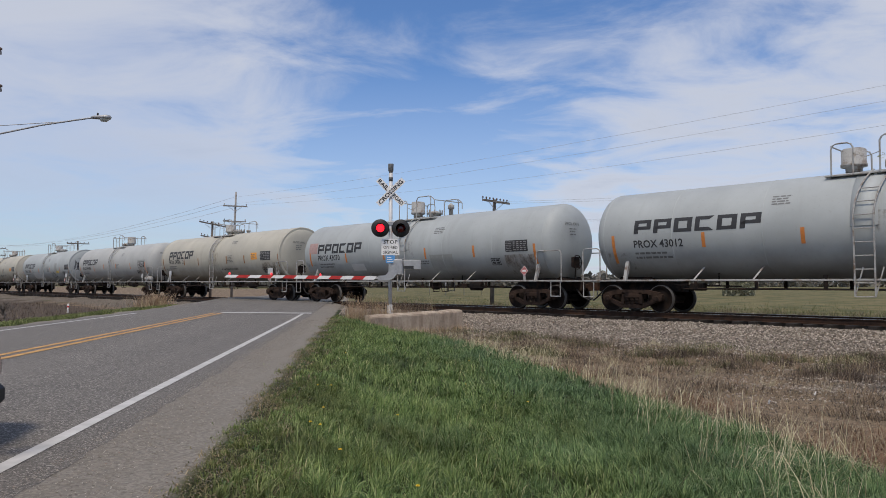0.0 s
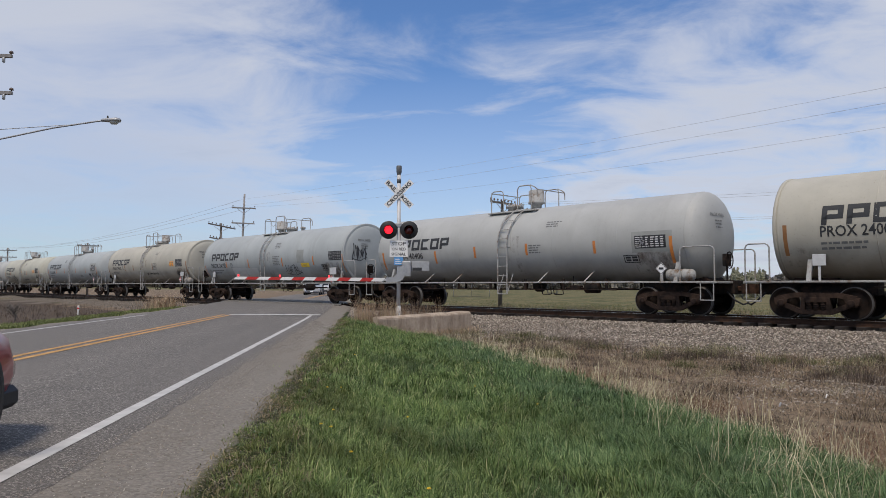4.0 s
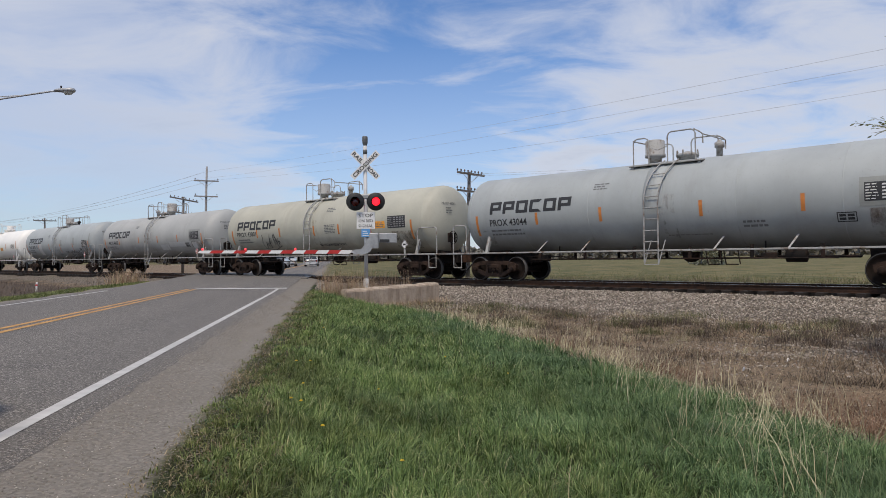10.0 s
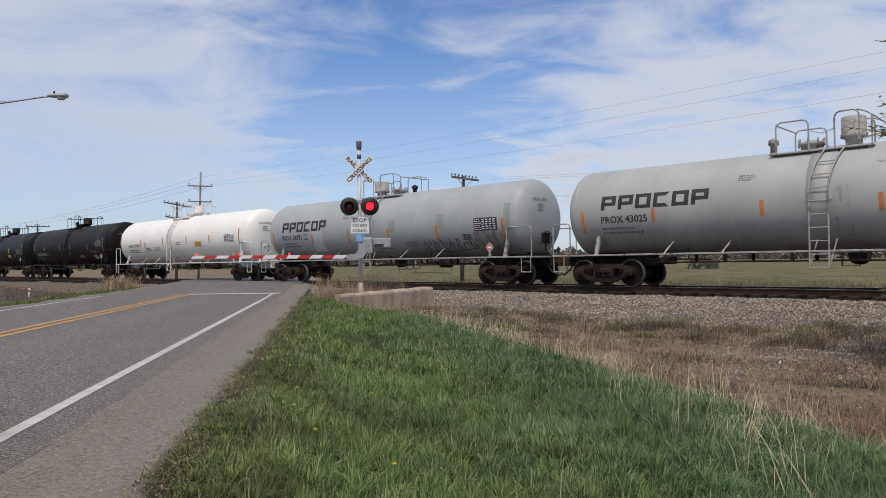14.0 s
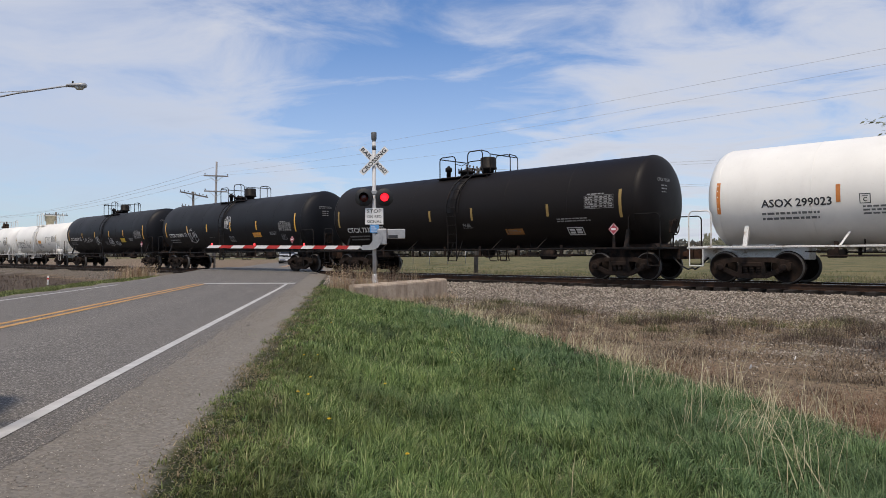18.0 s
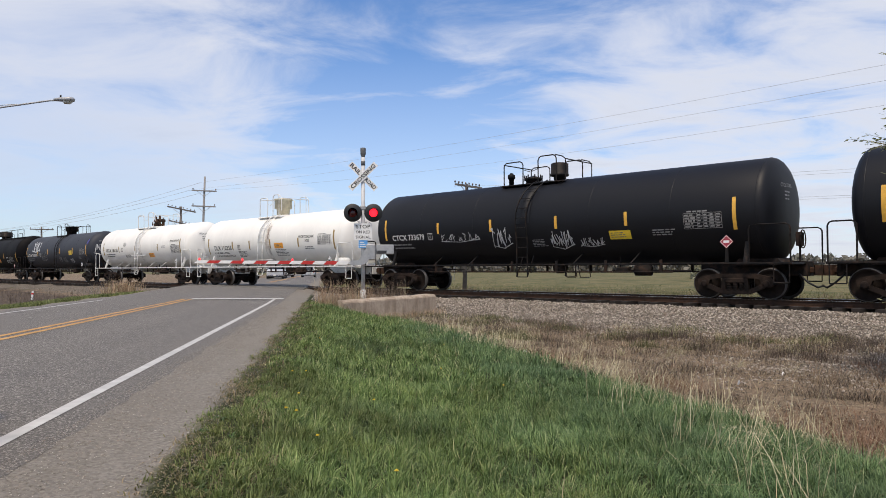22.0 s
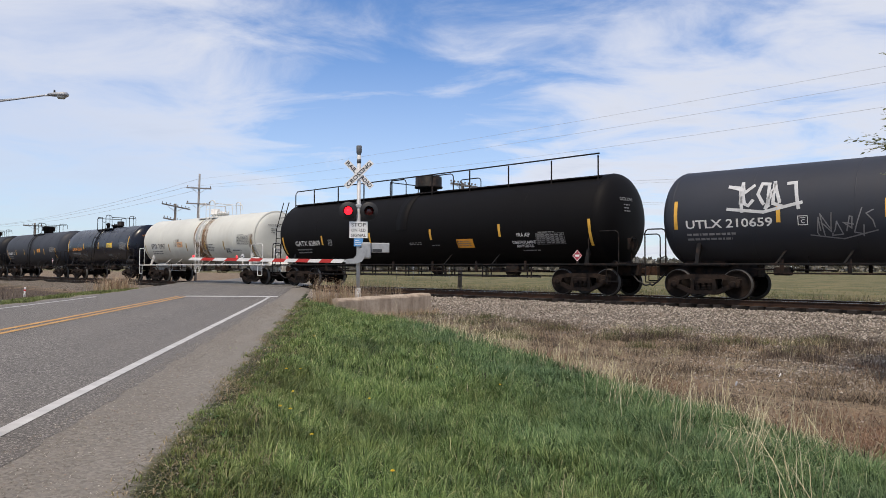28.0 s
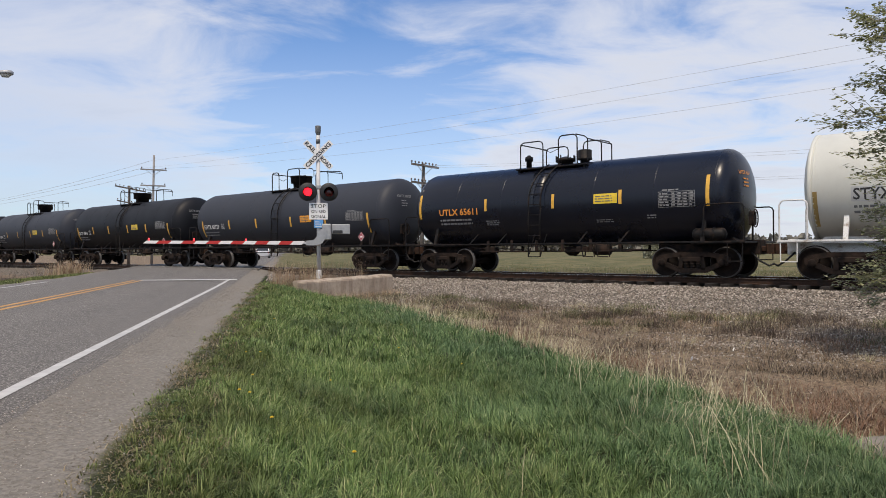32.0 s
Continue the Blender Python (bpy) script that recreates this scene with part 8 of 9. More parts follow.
M_MATTED = leaf_material("matted_grass", [(0.0, (0.13, 0.085, 0.056)), (0.5, (0.27, 0.188, 0.124)), (0.85, (0.39, 0.285, 0.19)), (1.0, (0.50, 0.41, 0.28))])
M_REDDISH = leaf_material("reddish_grass", [(0.0, (0.10, 0.050, 0.028)), (0.5, (0.205, 0.112, 0.064)), (0.85, (0.29, 0.195, 0.128)), (1.0, (0.40, 0.31, 0.21))])
M_TWIG = leaf_material("twiggy_weeds", [(0.0, (0.050, 0.038, 0.032)), (0.5, (0.112, 0.086, 0.068)), (0.9, (0.185, 0.142, 0.108)), (1.0, (0.28, 0.22, 0.16))])
M_FIELD = leaf_material("field_weeds", [(0.0, (0.055, 0.068, 0.024)), (0.5, (0.125, 0.135, 0.050)), (0.8, (0.200, 0.190, 0.085)), (1.0, (0.32, 0.28, 0.16))])


def scatter_road(n, w0, w1, l0, l1):
    w, l = rs.uniform(w0, w1, n), rs.uniform(l0, l1, n)
    return w * RR.x + l * RD.x, w * RR.y + l * RD.y, w, l


def grass_verge():
    for name, n, l0, l1, hs, wd in (("near_grass", 165000, 2.3, 8.5, 0.95, 0.0056), ("verge_grass", 120000, 8.5, 25.5, 1.05, 0.010)):
        x, y, w, l = scatter_road(n, W_GRASS - 0.35, 5.0, l0, l1)
        edge = np.interp(l, GRASS_L, GRASS_W) - 0.28 + 0.42 * hnoise(x, y, 1.1, 4) + 0.28 * hnoise(x, y, 3.1, 9)
        ragged = W_GRASS + 0.16 * hnoise(x, y, 1.7, 8) + 0.12 * hnoise(x, y, 4.6, 5)
        p = sstep(ragged + 0.0, ragged + 0.35, w) * sstep(edge + 0.5, edge - 0.3, w)
        k = (rs.uniform(0, 1, n) < p) & (np.hypot(x, y) > 1.2)
        x, y, w = x[k], y[k], w[k]
        # most blades gather to tussocks and lean outward from their middles
        m = len(x)
        cell = 0.22 if name == "near_grass" else 0.32
        gx, gy = np.floor(x / cell), np.floor(y / cell)
        ha = np.modf(np.abs(np.sin(gx * 12.9898 + gy * 78.233) * 43758.5453))[0]
        hb = np.modf(np.abs(np.sin(gx * 39.425 + gy * 11.135) * 24634.6345))[0]
        cx, cy = (gx + 0.15 + 0.7 * ha) * cell, (gy + 0.15 + 0.7 * hb) * cell
        pull = np.where(rs.rand(m) < 0.7, rs.uniform(0.25, 0.8, m), 0.0)
        x, y = x + (cx - x) * pull, y + (cy - y) * pull
        out = np.arctan2(y - cy, x - cx)
        wind = 0.9 + 1.8 * hnoise(x, y, 0.7, 2)
        lean = np.where(rs.rand(m) < 0.7, out, wind) + rs.normal(0, 0.9, m)
        clump = 0.5 + 0.5 * hnoise(x, y, 1.3, 6)
        h = (0.045 + 0.065 * clump + 0.085 * ha * hb + 0.085 * rs.rand(m)) * hs * (0.26 + 0.74 * sstep(W_GRASS, W_GRASS + 1.1, w))
        h *= np.where(rs.rand(m) < 0.06, 1.5, 1.0)
        blades(name, x, y, h, wd * rs.uniform(0.6, 1.5, m), rs.uniform(0.15, 1.25, m), M_BLADE, "Lush green spring grass on the road verge", lean)
    # thin creeping edge over the gravel, in runs and gaps
    x, y, w, l = scatter_road(60000, W_GRASS - 0.30, W_GRASS + 0.95, 2.3, 24)
    run = 0.5 + 0.5 * hnoise(x, y, 1.6, 8) + 0.3 * hnoise(x, y, 5.0, 2)
    k = rs.rand(len(x)) < np.clip(run, 0, 1) * sstep(W_GRASS - 0.16 * np.clip(run, 0.1, 1), W_GRASS + 0.22, w) * sstep(W_GRASS + 0.95, W_GRASS + 0.3, w)
    x, y = x[k], y[k]
    blades("edge_grass", x, y, rs.uniform(0.03, 0.075, len(x)), rs.uniform(0.005, 0.009, len(x)), rs.uniform(0.9, 1.7, len(x)), M_BLADE_EDGE, "Thin dusty grass creeping over the gravel shoulder")
    # broad low leaves of dandelion and plantain among the grass
    x, y, w, l = scatter_road(620, W_GRASS + 0.12, 3.0, 2.6, 14)
    k = rs.rand(len(x)) < 0.25 + 0.6 * sstep(W_GRASS + 1.4, W_GRASS, w)
    x, y = np.repeat(x[k], 9) + rs.normal(0, 0.012, 9 * k.sum()), np.repeat(y[k], 9) + rs.normal(0, 0.012, 9 * k.sum())
    blades("broad_leaves", x, y, rs.uniform(0.04, 0.08, len(x)), rs.uniform(0.010, 0.018, len(x)), rs.uniform(0.9, 1.6, len(x)), M_BROAD, "Broad low weed leaves among the grass")
    # bleached stalks lying over the green, mostly by the ditch
    x, y, w, l = scatter_road(14000, 0.2, 5.2, 3.0, 22)
    edge = np.interp(l, GRASS_L, GRASS_W)
    k = rs.rand(len(x)) < 0.16 * np.exp(-((w - edge + 0.25) / 0.55) ** 2) * np.clip(0.6 + 0.9 * hnoise(x, y, 0.9, 14), 0, 2) + 0.004
    x, y = x[k], y[k]
    blades("straw_stalks", x, y, rs.uniform(0.18, 0.50, len(x)), rs.uniform(0.003, 0.005, len(x)), rs.uniform(0.8, 1.7, len(x)), M_BLEACHED, "Long bleached grass stalks lying over the verge")
    tufts = ((2.46, 8.2, 40), (2.75, 9.9, 50), (2.30, 4.35, 40), (2.42, 5.2, 50), (2.30, 5.6, 26), (2.24, 7.3, 26), (2.85, 6.6, 30), (3.0, 5.7, 30), (2.35, 10.9, 34), (1.75, 12.3, 46), (1.2, 14.0, 46), (0.7, 16.0, 50))
    xs, ys, ls = [], [], []
    for cx, cy, m in tufts:
        aim = rs.uniform(-0.6, 1.6)
        xs.append(cx + rs.normal(0, 0.20, m)), ys.append(cy + rs.normal(0, 0.22, m)), ls.append(aim + rs.normal(0, 0.9, m))
    # a thin broken fringe of the same grass all along the ditch edge
    for l in np.arange(4.2, 21.0, 0.28):
        p, m = road_xy(float(np.interp(l, GRASS_L, GRASS_W)) - 0.12 + rs.normal(0, 0.22), l), rs.randint(2, 15)
        xs.append(p.x + rs.normal(0, 0.13, m)), ys.append(p.y + rs.normal(0, 0.13, m)), ls.append(rs.uniform(-0.6, 1.8) + rs.normal(0, 0.9, m))
    x, y, ls = np.concatenate(xs), np.concatenate(ys), np.concatenate(ls)
    blades("straw_tufts", x, y, rs.uniform(0.30, 0.72, len(x)), rs.uniform(0.0025, 0.0050, len(x)) * (1 + 0.03 * y), np.where(rs.rand(len(x)) < 0.65, rs.uniform(1.0, 1.7, len(x)), rs.uniform(0.15, 0.7, len(x))), M_BLEACHED, "Tufts of tall bleached grass at the ditch edge", ls)
    # little dead spots with straw in the green
    xs, ys = [], []
    for cx, cy in ((0.45, 3.6), (1.0, 4.6), (-0.2, 5.4), (0.9, 6.2), (-0.9, 4.4), (-1.2, 5.6)):
        xs.append(cx + rs.normal(0, 0.09, 70)), ys.append(cy + rs.normal(0, 0.09, 70))
    x, y = np.concatenate(xs), np.concatenate(ys)
    blades("dead_spots", x, y, rs.uniform(0.08, 0.16, len(x)), rs.uniform(0.003, 0.006, len(x)), rs.uniform(0.9, 1.6, len(x)), M_STRAW, "Small dead straw spots in the verge")


def in_ditch(x, y, inset=0.0):
    w, l = wl(x, y)
    return (w > np.interp(l, GRASS_L, GRASS_W) + inset) & (w > W_GRASS + 0.3)


def clumps(rng_n, s0, s1, d0, d1, lo, hi, spread):
    xs, ys = [], []
    for k in range(rng_n):
        s, d, m = rs.uniform(s0, s1), rs.uniform(d0, d1), rs.randint(lo, hi)
        sp = spread * rs.uniform(0.6, 1.5)
        xs.append(ORG.x + TU.x * s - TN.x * d + rs.normal(0, sp, m)), ys.append(ORG.y + TU.y * s - TN.y * d + rs.normal(0, sp * 0.8, m))
    return np.concatenate(xs), np.concatenate(ys)


def ditch_weeds():
    # a low thatch of dead stems everywhere between the green and the ballast
    n = 260000
    x, y = rs.uniform(-3, 13, n), 3.5 + 24 * rs.beta(1.1, 1.7, n)
    d = track_dist(x, y)
    tuft = 0.5 + 0.5 * hnoise(x, y, 1.5, 9) + 0.3 * hnoise(x, y, 4.0, 3)
    stony = 0.8 * np.exp(-((x - 7.4) ** 2 + (y - 11.6) ** 2) / 7)
    p = sstep(3.7, 6.4, d + 0.9 * hnoise(x, y, 0.8, 7) + 0.5 * hnoise(x, y, 2.3, 4)) * np.clip(tuft, 0.14, 1) * (1 - stony) * in_ditch(x, y, -0.25)
    k = rs.rand(n) < p
    x, y, tuft = x[k], y[k], tuft[k]
    h = rs.uniform(0.06, 0.25, len(x)) * (0.25 + 1.0 * np.clip(tuft, 0, 1.25) ** 1.8)
    blades("dry_weeds", x, y, h, rs.uniform(0.005, 0.010, len(x)), rs.uniform(0.5, 1.7, len(x)), M_DRY, "Dead brown weeds filling the ditch")
    # flattened pinkish tan grass in the bottom, beside the green
    x, y, w, l = scatter_road(60000, -0.5, 7.0, 3.5, 23)
    edge = np.interp(l, GRASS_L, GRASS_W)
    k = rs.rand(len(x)) < 0.55 * sstep(edge - 0.35, edge + 0.1, w) * sstep(edge + 1.5, edge + 0.5, w) * np.clip(0.6 + 0.7 * hnoise(x, y, 0.9, 11), 0.05, 1)
    x, y = x[k], y[k]
    blades("matted_grass", x, y, rs.uniform(0.06, 0.17, len(x)), rs.uniform(0.004, 0.008, len(x)), rs.uniform(0.9, 1.7, len(x)), M_MATTED, "Flattened reddish dead grass in the ditch bottom")
    xs, ys = [], []
    for cx, cy, sx, sy, m in ((4.15, 6.25, 0.40, 0.30, 2600), (4.6, 7.0, 0.4, 0.5, 1500), (2.1, 12.9, 0.50, 0.30, 1100), (3.3, 9.6, 0.35, 0.6, 900), (7.6, 11.0, 0.4, 0.4, 500)):
        xs.append(cx + rs.normal(0, sx, m)), ys.append(cy + rs.normal(0, sy, m))
    x, y = np.concatenate(xs), np.concatenate(ys)
    k = in_ditch(x, y, -0.1)
    x, y = x[k], y[k]
    blades("red_grass", x, y, rs.uniform(0.08, 0.24, len(x)), rs.uniform(0.004, 0.007, len(x)), rs.uniform(0.6, 1.6, len(x)), M_REDDISH, "Reddish dead grass in the ditch")
    # bushy grey-brown weeds, then olive ones, towards the ballast
    x, y = clumps(95, -3.0, 25.0, 4.6, 9.5, 80, 300, 0.22)
    k = in_ditch(x, y, 0.2)
    x, y = x[k], y[k]
    blades("twiggy_weeds", x, y, rs.uniform(0.10, 0.34, len(x)), rs.uniform(0.004, 0.007, len(x)), rs.uniform(0.15, 1.0, len(x)), M_TWIG, "Bushy grey-brown dead weeds below the ballast")
    x, y = clumps(75, -2.0, 24.0, 4.2, 9.0, 120, 300, 0.26)
    k = in_ditch(x, y, 0.3)
    x, y = x[k], y[k]
    blades("olive_weeds", x, y, rs.uniform(0.08, 0.28, len(x)), rs.uniform(0.005, 0.009, len(x)), rs.uniform(0.3, 1.2, len(x)), M_OLIVE, "Fresh olive weeds coming up through the dead ones")
    # little tufts of bleached and brown grass, each fanning from its root
    for name, cnt, mat, lb in (("tan_tufts", 210, M_BLEACHED, "Small bleached grass tufts in the dry ditch"), ("brown_tufts", 190, M_MATTED, "Small brown grass tufts in the dry ditch")):
        xs, ys, ls = [], [], []
        for q in range(cnt):
            s_, d_, m = rs.uniform(-1.0, 25.0), 4.6 + 7.0 * rs.beta(1.2, 1.6), rs.randint(14, 46)
            a_, rr = rs.uniform(0, 2 * np.pi, m), np.abs(rs.normal(0, 0.07, m))
            xs.append(ORG.x + TU.x * s_ - TN.x * d_ + np.cos(a_) * rr), ys.append(ORG.y + TU.y * s_ - TN.y * d_ + np.sin(a_) * rr), ls.append(a_)
        x, y, ls = np.concatenate(xs), np.concatenate(ys), np.concatenate(ls)
        k = in_ditch(x, y, 0.0)
        x, y, ls = x[k], y[k], ls[k]
        blades(name, x, y, rs.uniform(0.10, 0.32, len(x)), rs.uniform(0.003, 0.006, len(x)), rs.uniform(0.3, 1.5, len(x)), mat, lb, ls)
    # single pale stems at all angles
    n = 9000
    x, y = rs.uniform(-3, 13, n), rs.uniform(3.5, 28, n)
    k = in_ditch(x, y, 0.0) & (track_dist(x, y) > 4.4) & (rs.rand(n) < np.clip(0.035 + 0.10 * hnoise(x, y, 1.1, 12), 0.01, 1))
    x, y = x[k], y[k]
    blades("dead_stems", x, y, rs.uniform(0.25, 0.60, len(x)), rs.uniform(0.005, 0.008, len(x)), rs.uniform(0.05, 1.1, len(x)), M_STRAW, "Thin dead stems in the ditch")
    # tall russet grass behind the wall and round the signal, paler grass before it
    f = rs.uniform(-0.12, 0.78, 2300)
    o = rs.normal(0.48, 0.16, 2300)
    x, y = -2.33 + 3.04 * f - 0.69 * o, 22.6 + 2.9 * f + 0.72 * o
    k = (o > 0.27) & (rs.rand(2300) < np.clip(1.15 - f, 0, 1))
    x, y = x[k], y[k]
    blades("russet_grass", x, y, rs.uniform(0.30, 1.10, len(x)), rs.uniform(0.004, 0.009, len(x)), rs.uniform(0.05, 0.5, len(x)), M_RUSTY_WEED, "Tall russet dead grass round the signal mast", z=np.maximum(ground_z(x, y), -0.25))
    f = rs.uniform(-0.1, 1.0, 800)
    o = -rs.uniform(0.10, 0.75, 800)
    x, y = -2.33 + 3.04 * f - 0.69 * o, 22.6 + 2.9 * f + 0.72 * o
    blades("wall_foot_grass", x, y, rs.uniform(0.12, 0.36, len(x)), rs.uniform(0.005, 0.009, len(x)), rs.uniform(0.1, 0.9, len(x)), M_RUSTY_WEED, "Pale dead grass at the foot of the wall")
    x, y = -15.7 + rs.normal(0, 0.42, 800), 38.2 + rs.normal(0, 0.6, 800)
    blades("russet_grass_clump", x, y, rs.uniform(0.3, 1.05, len(x)), rs.uniform(0.012, 0.020, len(x)), rs.uniform(0.1, 0.9, len(x)), M_RUSTY_WEED, "Clump of tall russet grass by the far road edge")


def field_weeds():
    n = 90000
    s, d = rs.uniform(-45, 34, n), -rs.gamma(2.0, 6.0, n) - 3.4
    x, y = ORG.x + TU.x * s - TN.x * d, ORG.y + TU.y * s - TN.y * d
    w, l = wl(x, y)
    k = (w > PAVE_R + 1.5) & (rs.rand(n) < 0.5 + 0.5 * hnoise(x, y, 0.5, 5))
    x, y, d = x[k], y[k], d[k]
    h = rs.uniform(0.10, 0.40, len(x)) * (0.8 + 0.6 * hnoise(x, y, 0.4, 3)) * (0.8 + 0.5 * (d > -9))
    blades("field_weeds", x, y, np.maximum(h, 0.10), rs.uniform(0.012, 0.03, len(x)), rs.uniform(0.2, 1.1, len(x)), M_FIELD, "Rough green weeds in the field beyond the track")
    # brown stalks and bushier olive clumps close behind the ballast
    for name, cnt, mat, lo, hi, lb in (("field_stalks", 170, M_DRY, 0.2, 0.75, "Brown dead stalks along the far ballast edge"), ("field_clumps", 130, M_OLIVE, 0.2, 0.65, "Bushy olive weeds along the far ballast edge"), ("field_tussocks", 120, M_FIELD, 0.25, 0.80, "Tall yellow-green tussocks along the far ballast edge")):
        x, y = clumps(cnt, -8.0, 30.0, -12.0, -4.0, 40, 140, 0.35)
        w, l = wl(x, y)
        k = w > PAVE_R + 1.5
        x, y = x[k], y[k]
        blades(name, x, y, rs.uniform(lo, hi, len(x)), rs.uniform(0.010, 0.022, len(x)), rs.uniform(0.1, 0.9, len(x)), mat, lb)
    n = 30000
    w, l = rs.uniform(-12.9, -9.6, n), rs.uniform(11, 40, n)
    x, y = w * RR.x + l * RD.x, w * RR.y + l * RD.y
    ragged = -9.9 + 0.12 * hnoise(x, y, 1.4, 3)
    k = (rs.rand(n) < sstep(ragged + 0.15, ragged - 0.2, w) * sstep(-12.8, -11.9, w)) & (track_dist(x, y) > 4.8)
    x, y = x[k], y[k]
    blades("far_verge_grass", x, y, rs.uniform(0.06, 0.17, len(x)), rs.uniform(0.012, 0.022, len(x)), rs.uniform(0.3, 1.2, len(x)), M_BLADE, "Short green grass along the far verge")
    n = 30000
    w, l = rs.uniform(-42, -12.0, n), rs.uniform(14, 62, n)
    x, y = w * RR.x + l * RD.x, w * RR.y + l * RD.y
    k = (track_dist(x, y) > 3.5) & (rs.rand(n) < 0.5 + 0.4 * hnoise(x, y, 0.6, 2))
    x, y = x[k], y[k]
    blades("far_ditch_weeds", x, y, rs.uniform(0.08, 0.34, len(x)), rs.uniform(0.014, 0.026, len(x)), rs.uniform(0.2, 1.2, len(x)), M_TWIG, "Dead brown weeds in the ditch across the road")


def stones():
    n = 48000
    s, d = rs.uniform(-9.0, 24.0, n), 1.42 + rs.beta(1.1, 1.9, n) * 6.4
    patch = rs.rand(n) < 0.12
    x = np.where(patch, 7.4 + rs.normal(0, 1.6, n), ORG.x + TU.x * s - TN.x * d)
    y = np.where(patch, 11.6 + rs.normal(0, 1.5, n), ORG.y + TU.y * s - TN.y * d)
    w, l = wl(x, y)
    k = (w > PAVE_R + 0.9)
    x, y = x[k], y[k]
    base = np.array([(1, 0, 0), (-1, 0, 0), (0, 1, 0), (0, -1, 0), (0, 0, 1), (0, 0, -1)], float)
    F = np.array([(0, 2, 4), (2, 1, 4), (1, 3, 4), (3, 0, 4), (2, 0, 5), (1, 2, 5), (3, 1, 5), (0, 3, 5)])
    n = len(x)
    V = base[None] * rs.uniform(0.55, 1.25, (n, 6, 1)) + rs.normal(0, 0.16, (n, 6, 3))
    V *= np.where(patch[k], rs.uniform(0.010, 0.026, n), rs.uniform(0.016, 0.040, n))[:, None, None]
    V[:, :, 2] *= 0.8
    V += np.stack([x, y, ground_z(x, y) + 0.008], 1)[:, None]
    me = fast_mesh("ballast_stones", V.reshape(-1, 3), [(np.arange(n)[:, None, None] * 6 + F[None]).reshape(-1, 3)], M_STONE)
    tagged(new("ballast_stones", me), "Crushed grey limestone ballast on the track shoulder", "ballast", kind="stuff")
    n = 30000
    x, y, w, l = scatter_road(n, PAVE_R - 0.12, W_GRASS + 0.25, 2.2, 22)
    V = base[None] * rs.uniform(0.55, 1.25, (n, 6, 1)) + rs.normal(0, 0.16, (n, 6, 3))
    V *= (rs.uniform(0.002, 0.007, n))[:, None, None]
    V[:, :, 2] *= 0.6
    V += np.stack([x, y, np.maximum(ground_z(x, y), np.where(w < PAVE_R, road_z(x, y), -9)) + 0.001], 1)[:, None]
    me = fast_mesh("shoulder_gravel", V.reshape(-1, 3), [(np.arange(n)[:, None, None] * 6 + F[None]).reshape(-1, 3)], M_FINE)
    tagged(new("shoulder_gravel", me), "Loose fine gravel on the road shoulder", "gravel", kind="stuff")


def dandelions():
    m = simple("dandelion_yellow", (0.80, 0.55, 0.02), 0.6, 0, 0.1)
    stem = simple("flower_stem", (0.12, 0.17, 0.05), 0.6, 0, 0.2)
    spots = [(-1.17, 7.5), (-1.28, 7.35), (-0.95, 5.33), (-0.88, 5.30), (-0.62, 4.6), (0.35, 9.2), (-0.4, 6.6), (1.0, 7.9), (-1.0, 6.2), (0.5, 12.2), (-1.5, 11.0), (-0.1, 4.2)]
    for x, y in spots:
        z = float(ground_z(x, y))
        th = thing("dandelion", "Yellow dandelion flower in the grass", "flower", pose(x, y, z, 0, 0, random.uniform(0, 360)), "dandelions in the verge")
        bm = bmesh.new()
        tube(bm, [(0, 0, 0), (0.01, 0, 0.09), (0.015, 0.01, 0.17)], 0.003, 5)
        part("stem", bm, stem, th)
        bm = bmesh.new()
        for k in range(14):
            a = k * 2 * math.pi / 14
            for rr, zz in ((0.014, 0.0), (0.009, 0.005)):
                c, s_ = math.cos(a + zz * 30), math.sin(a + zz * 30)
                vs = [bm.verts.new((0.015 + px, 0.01 + py, 0.17 + zz + pz)) for px, py, pz in ((0, 0, 0), (c * rr - s_ * 0.004, s_ * rr + c * 0.004, 0.006), (c * rr + s_ * 0.004, s_ * rr - c * 0.004, 0.006))]
                bm.faces.new(vs)
        part("flower_head", bm, m, th)


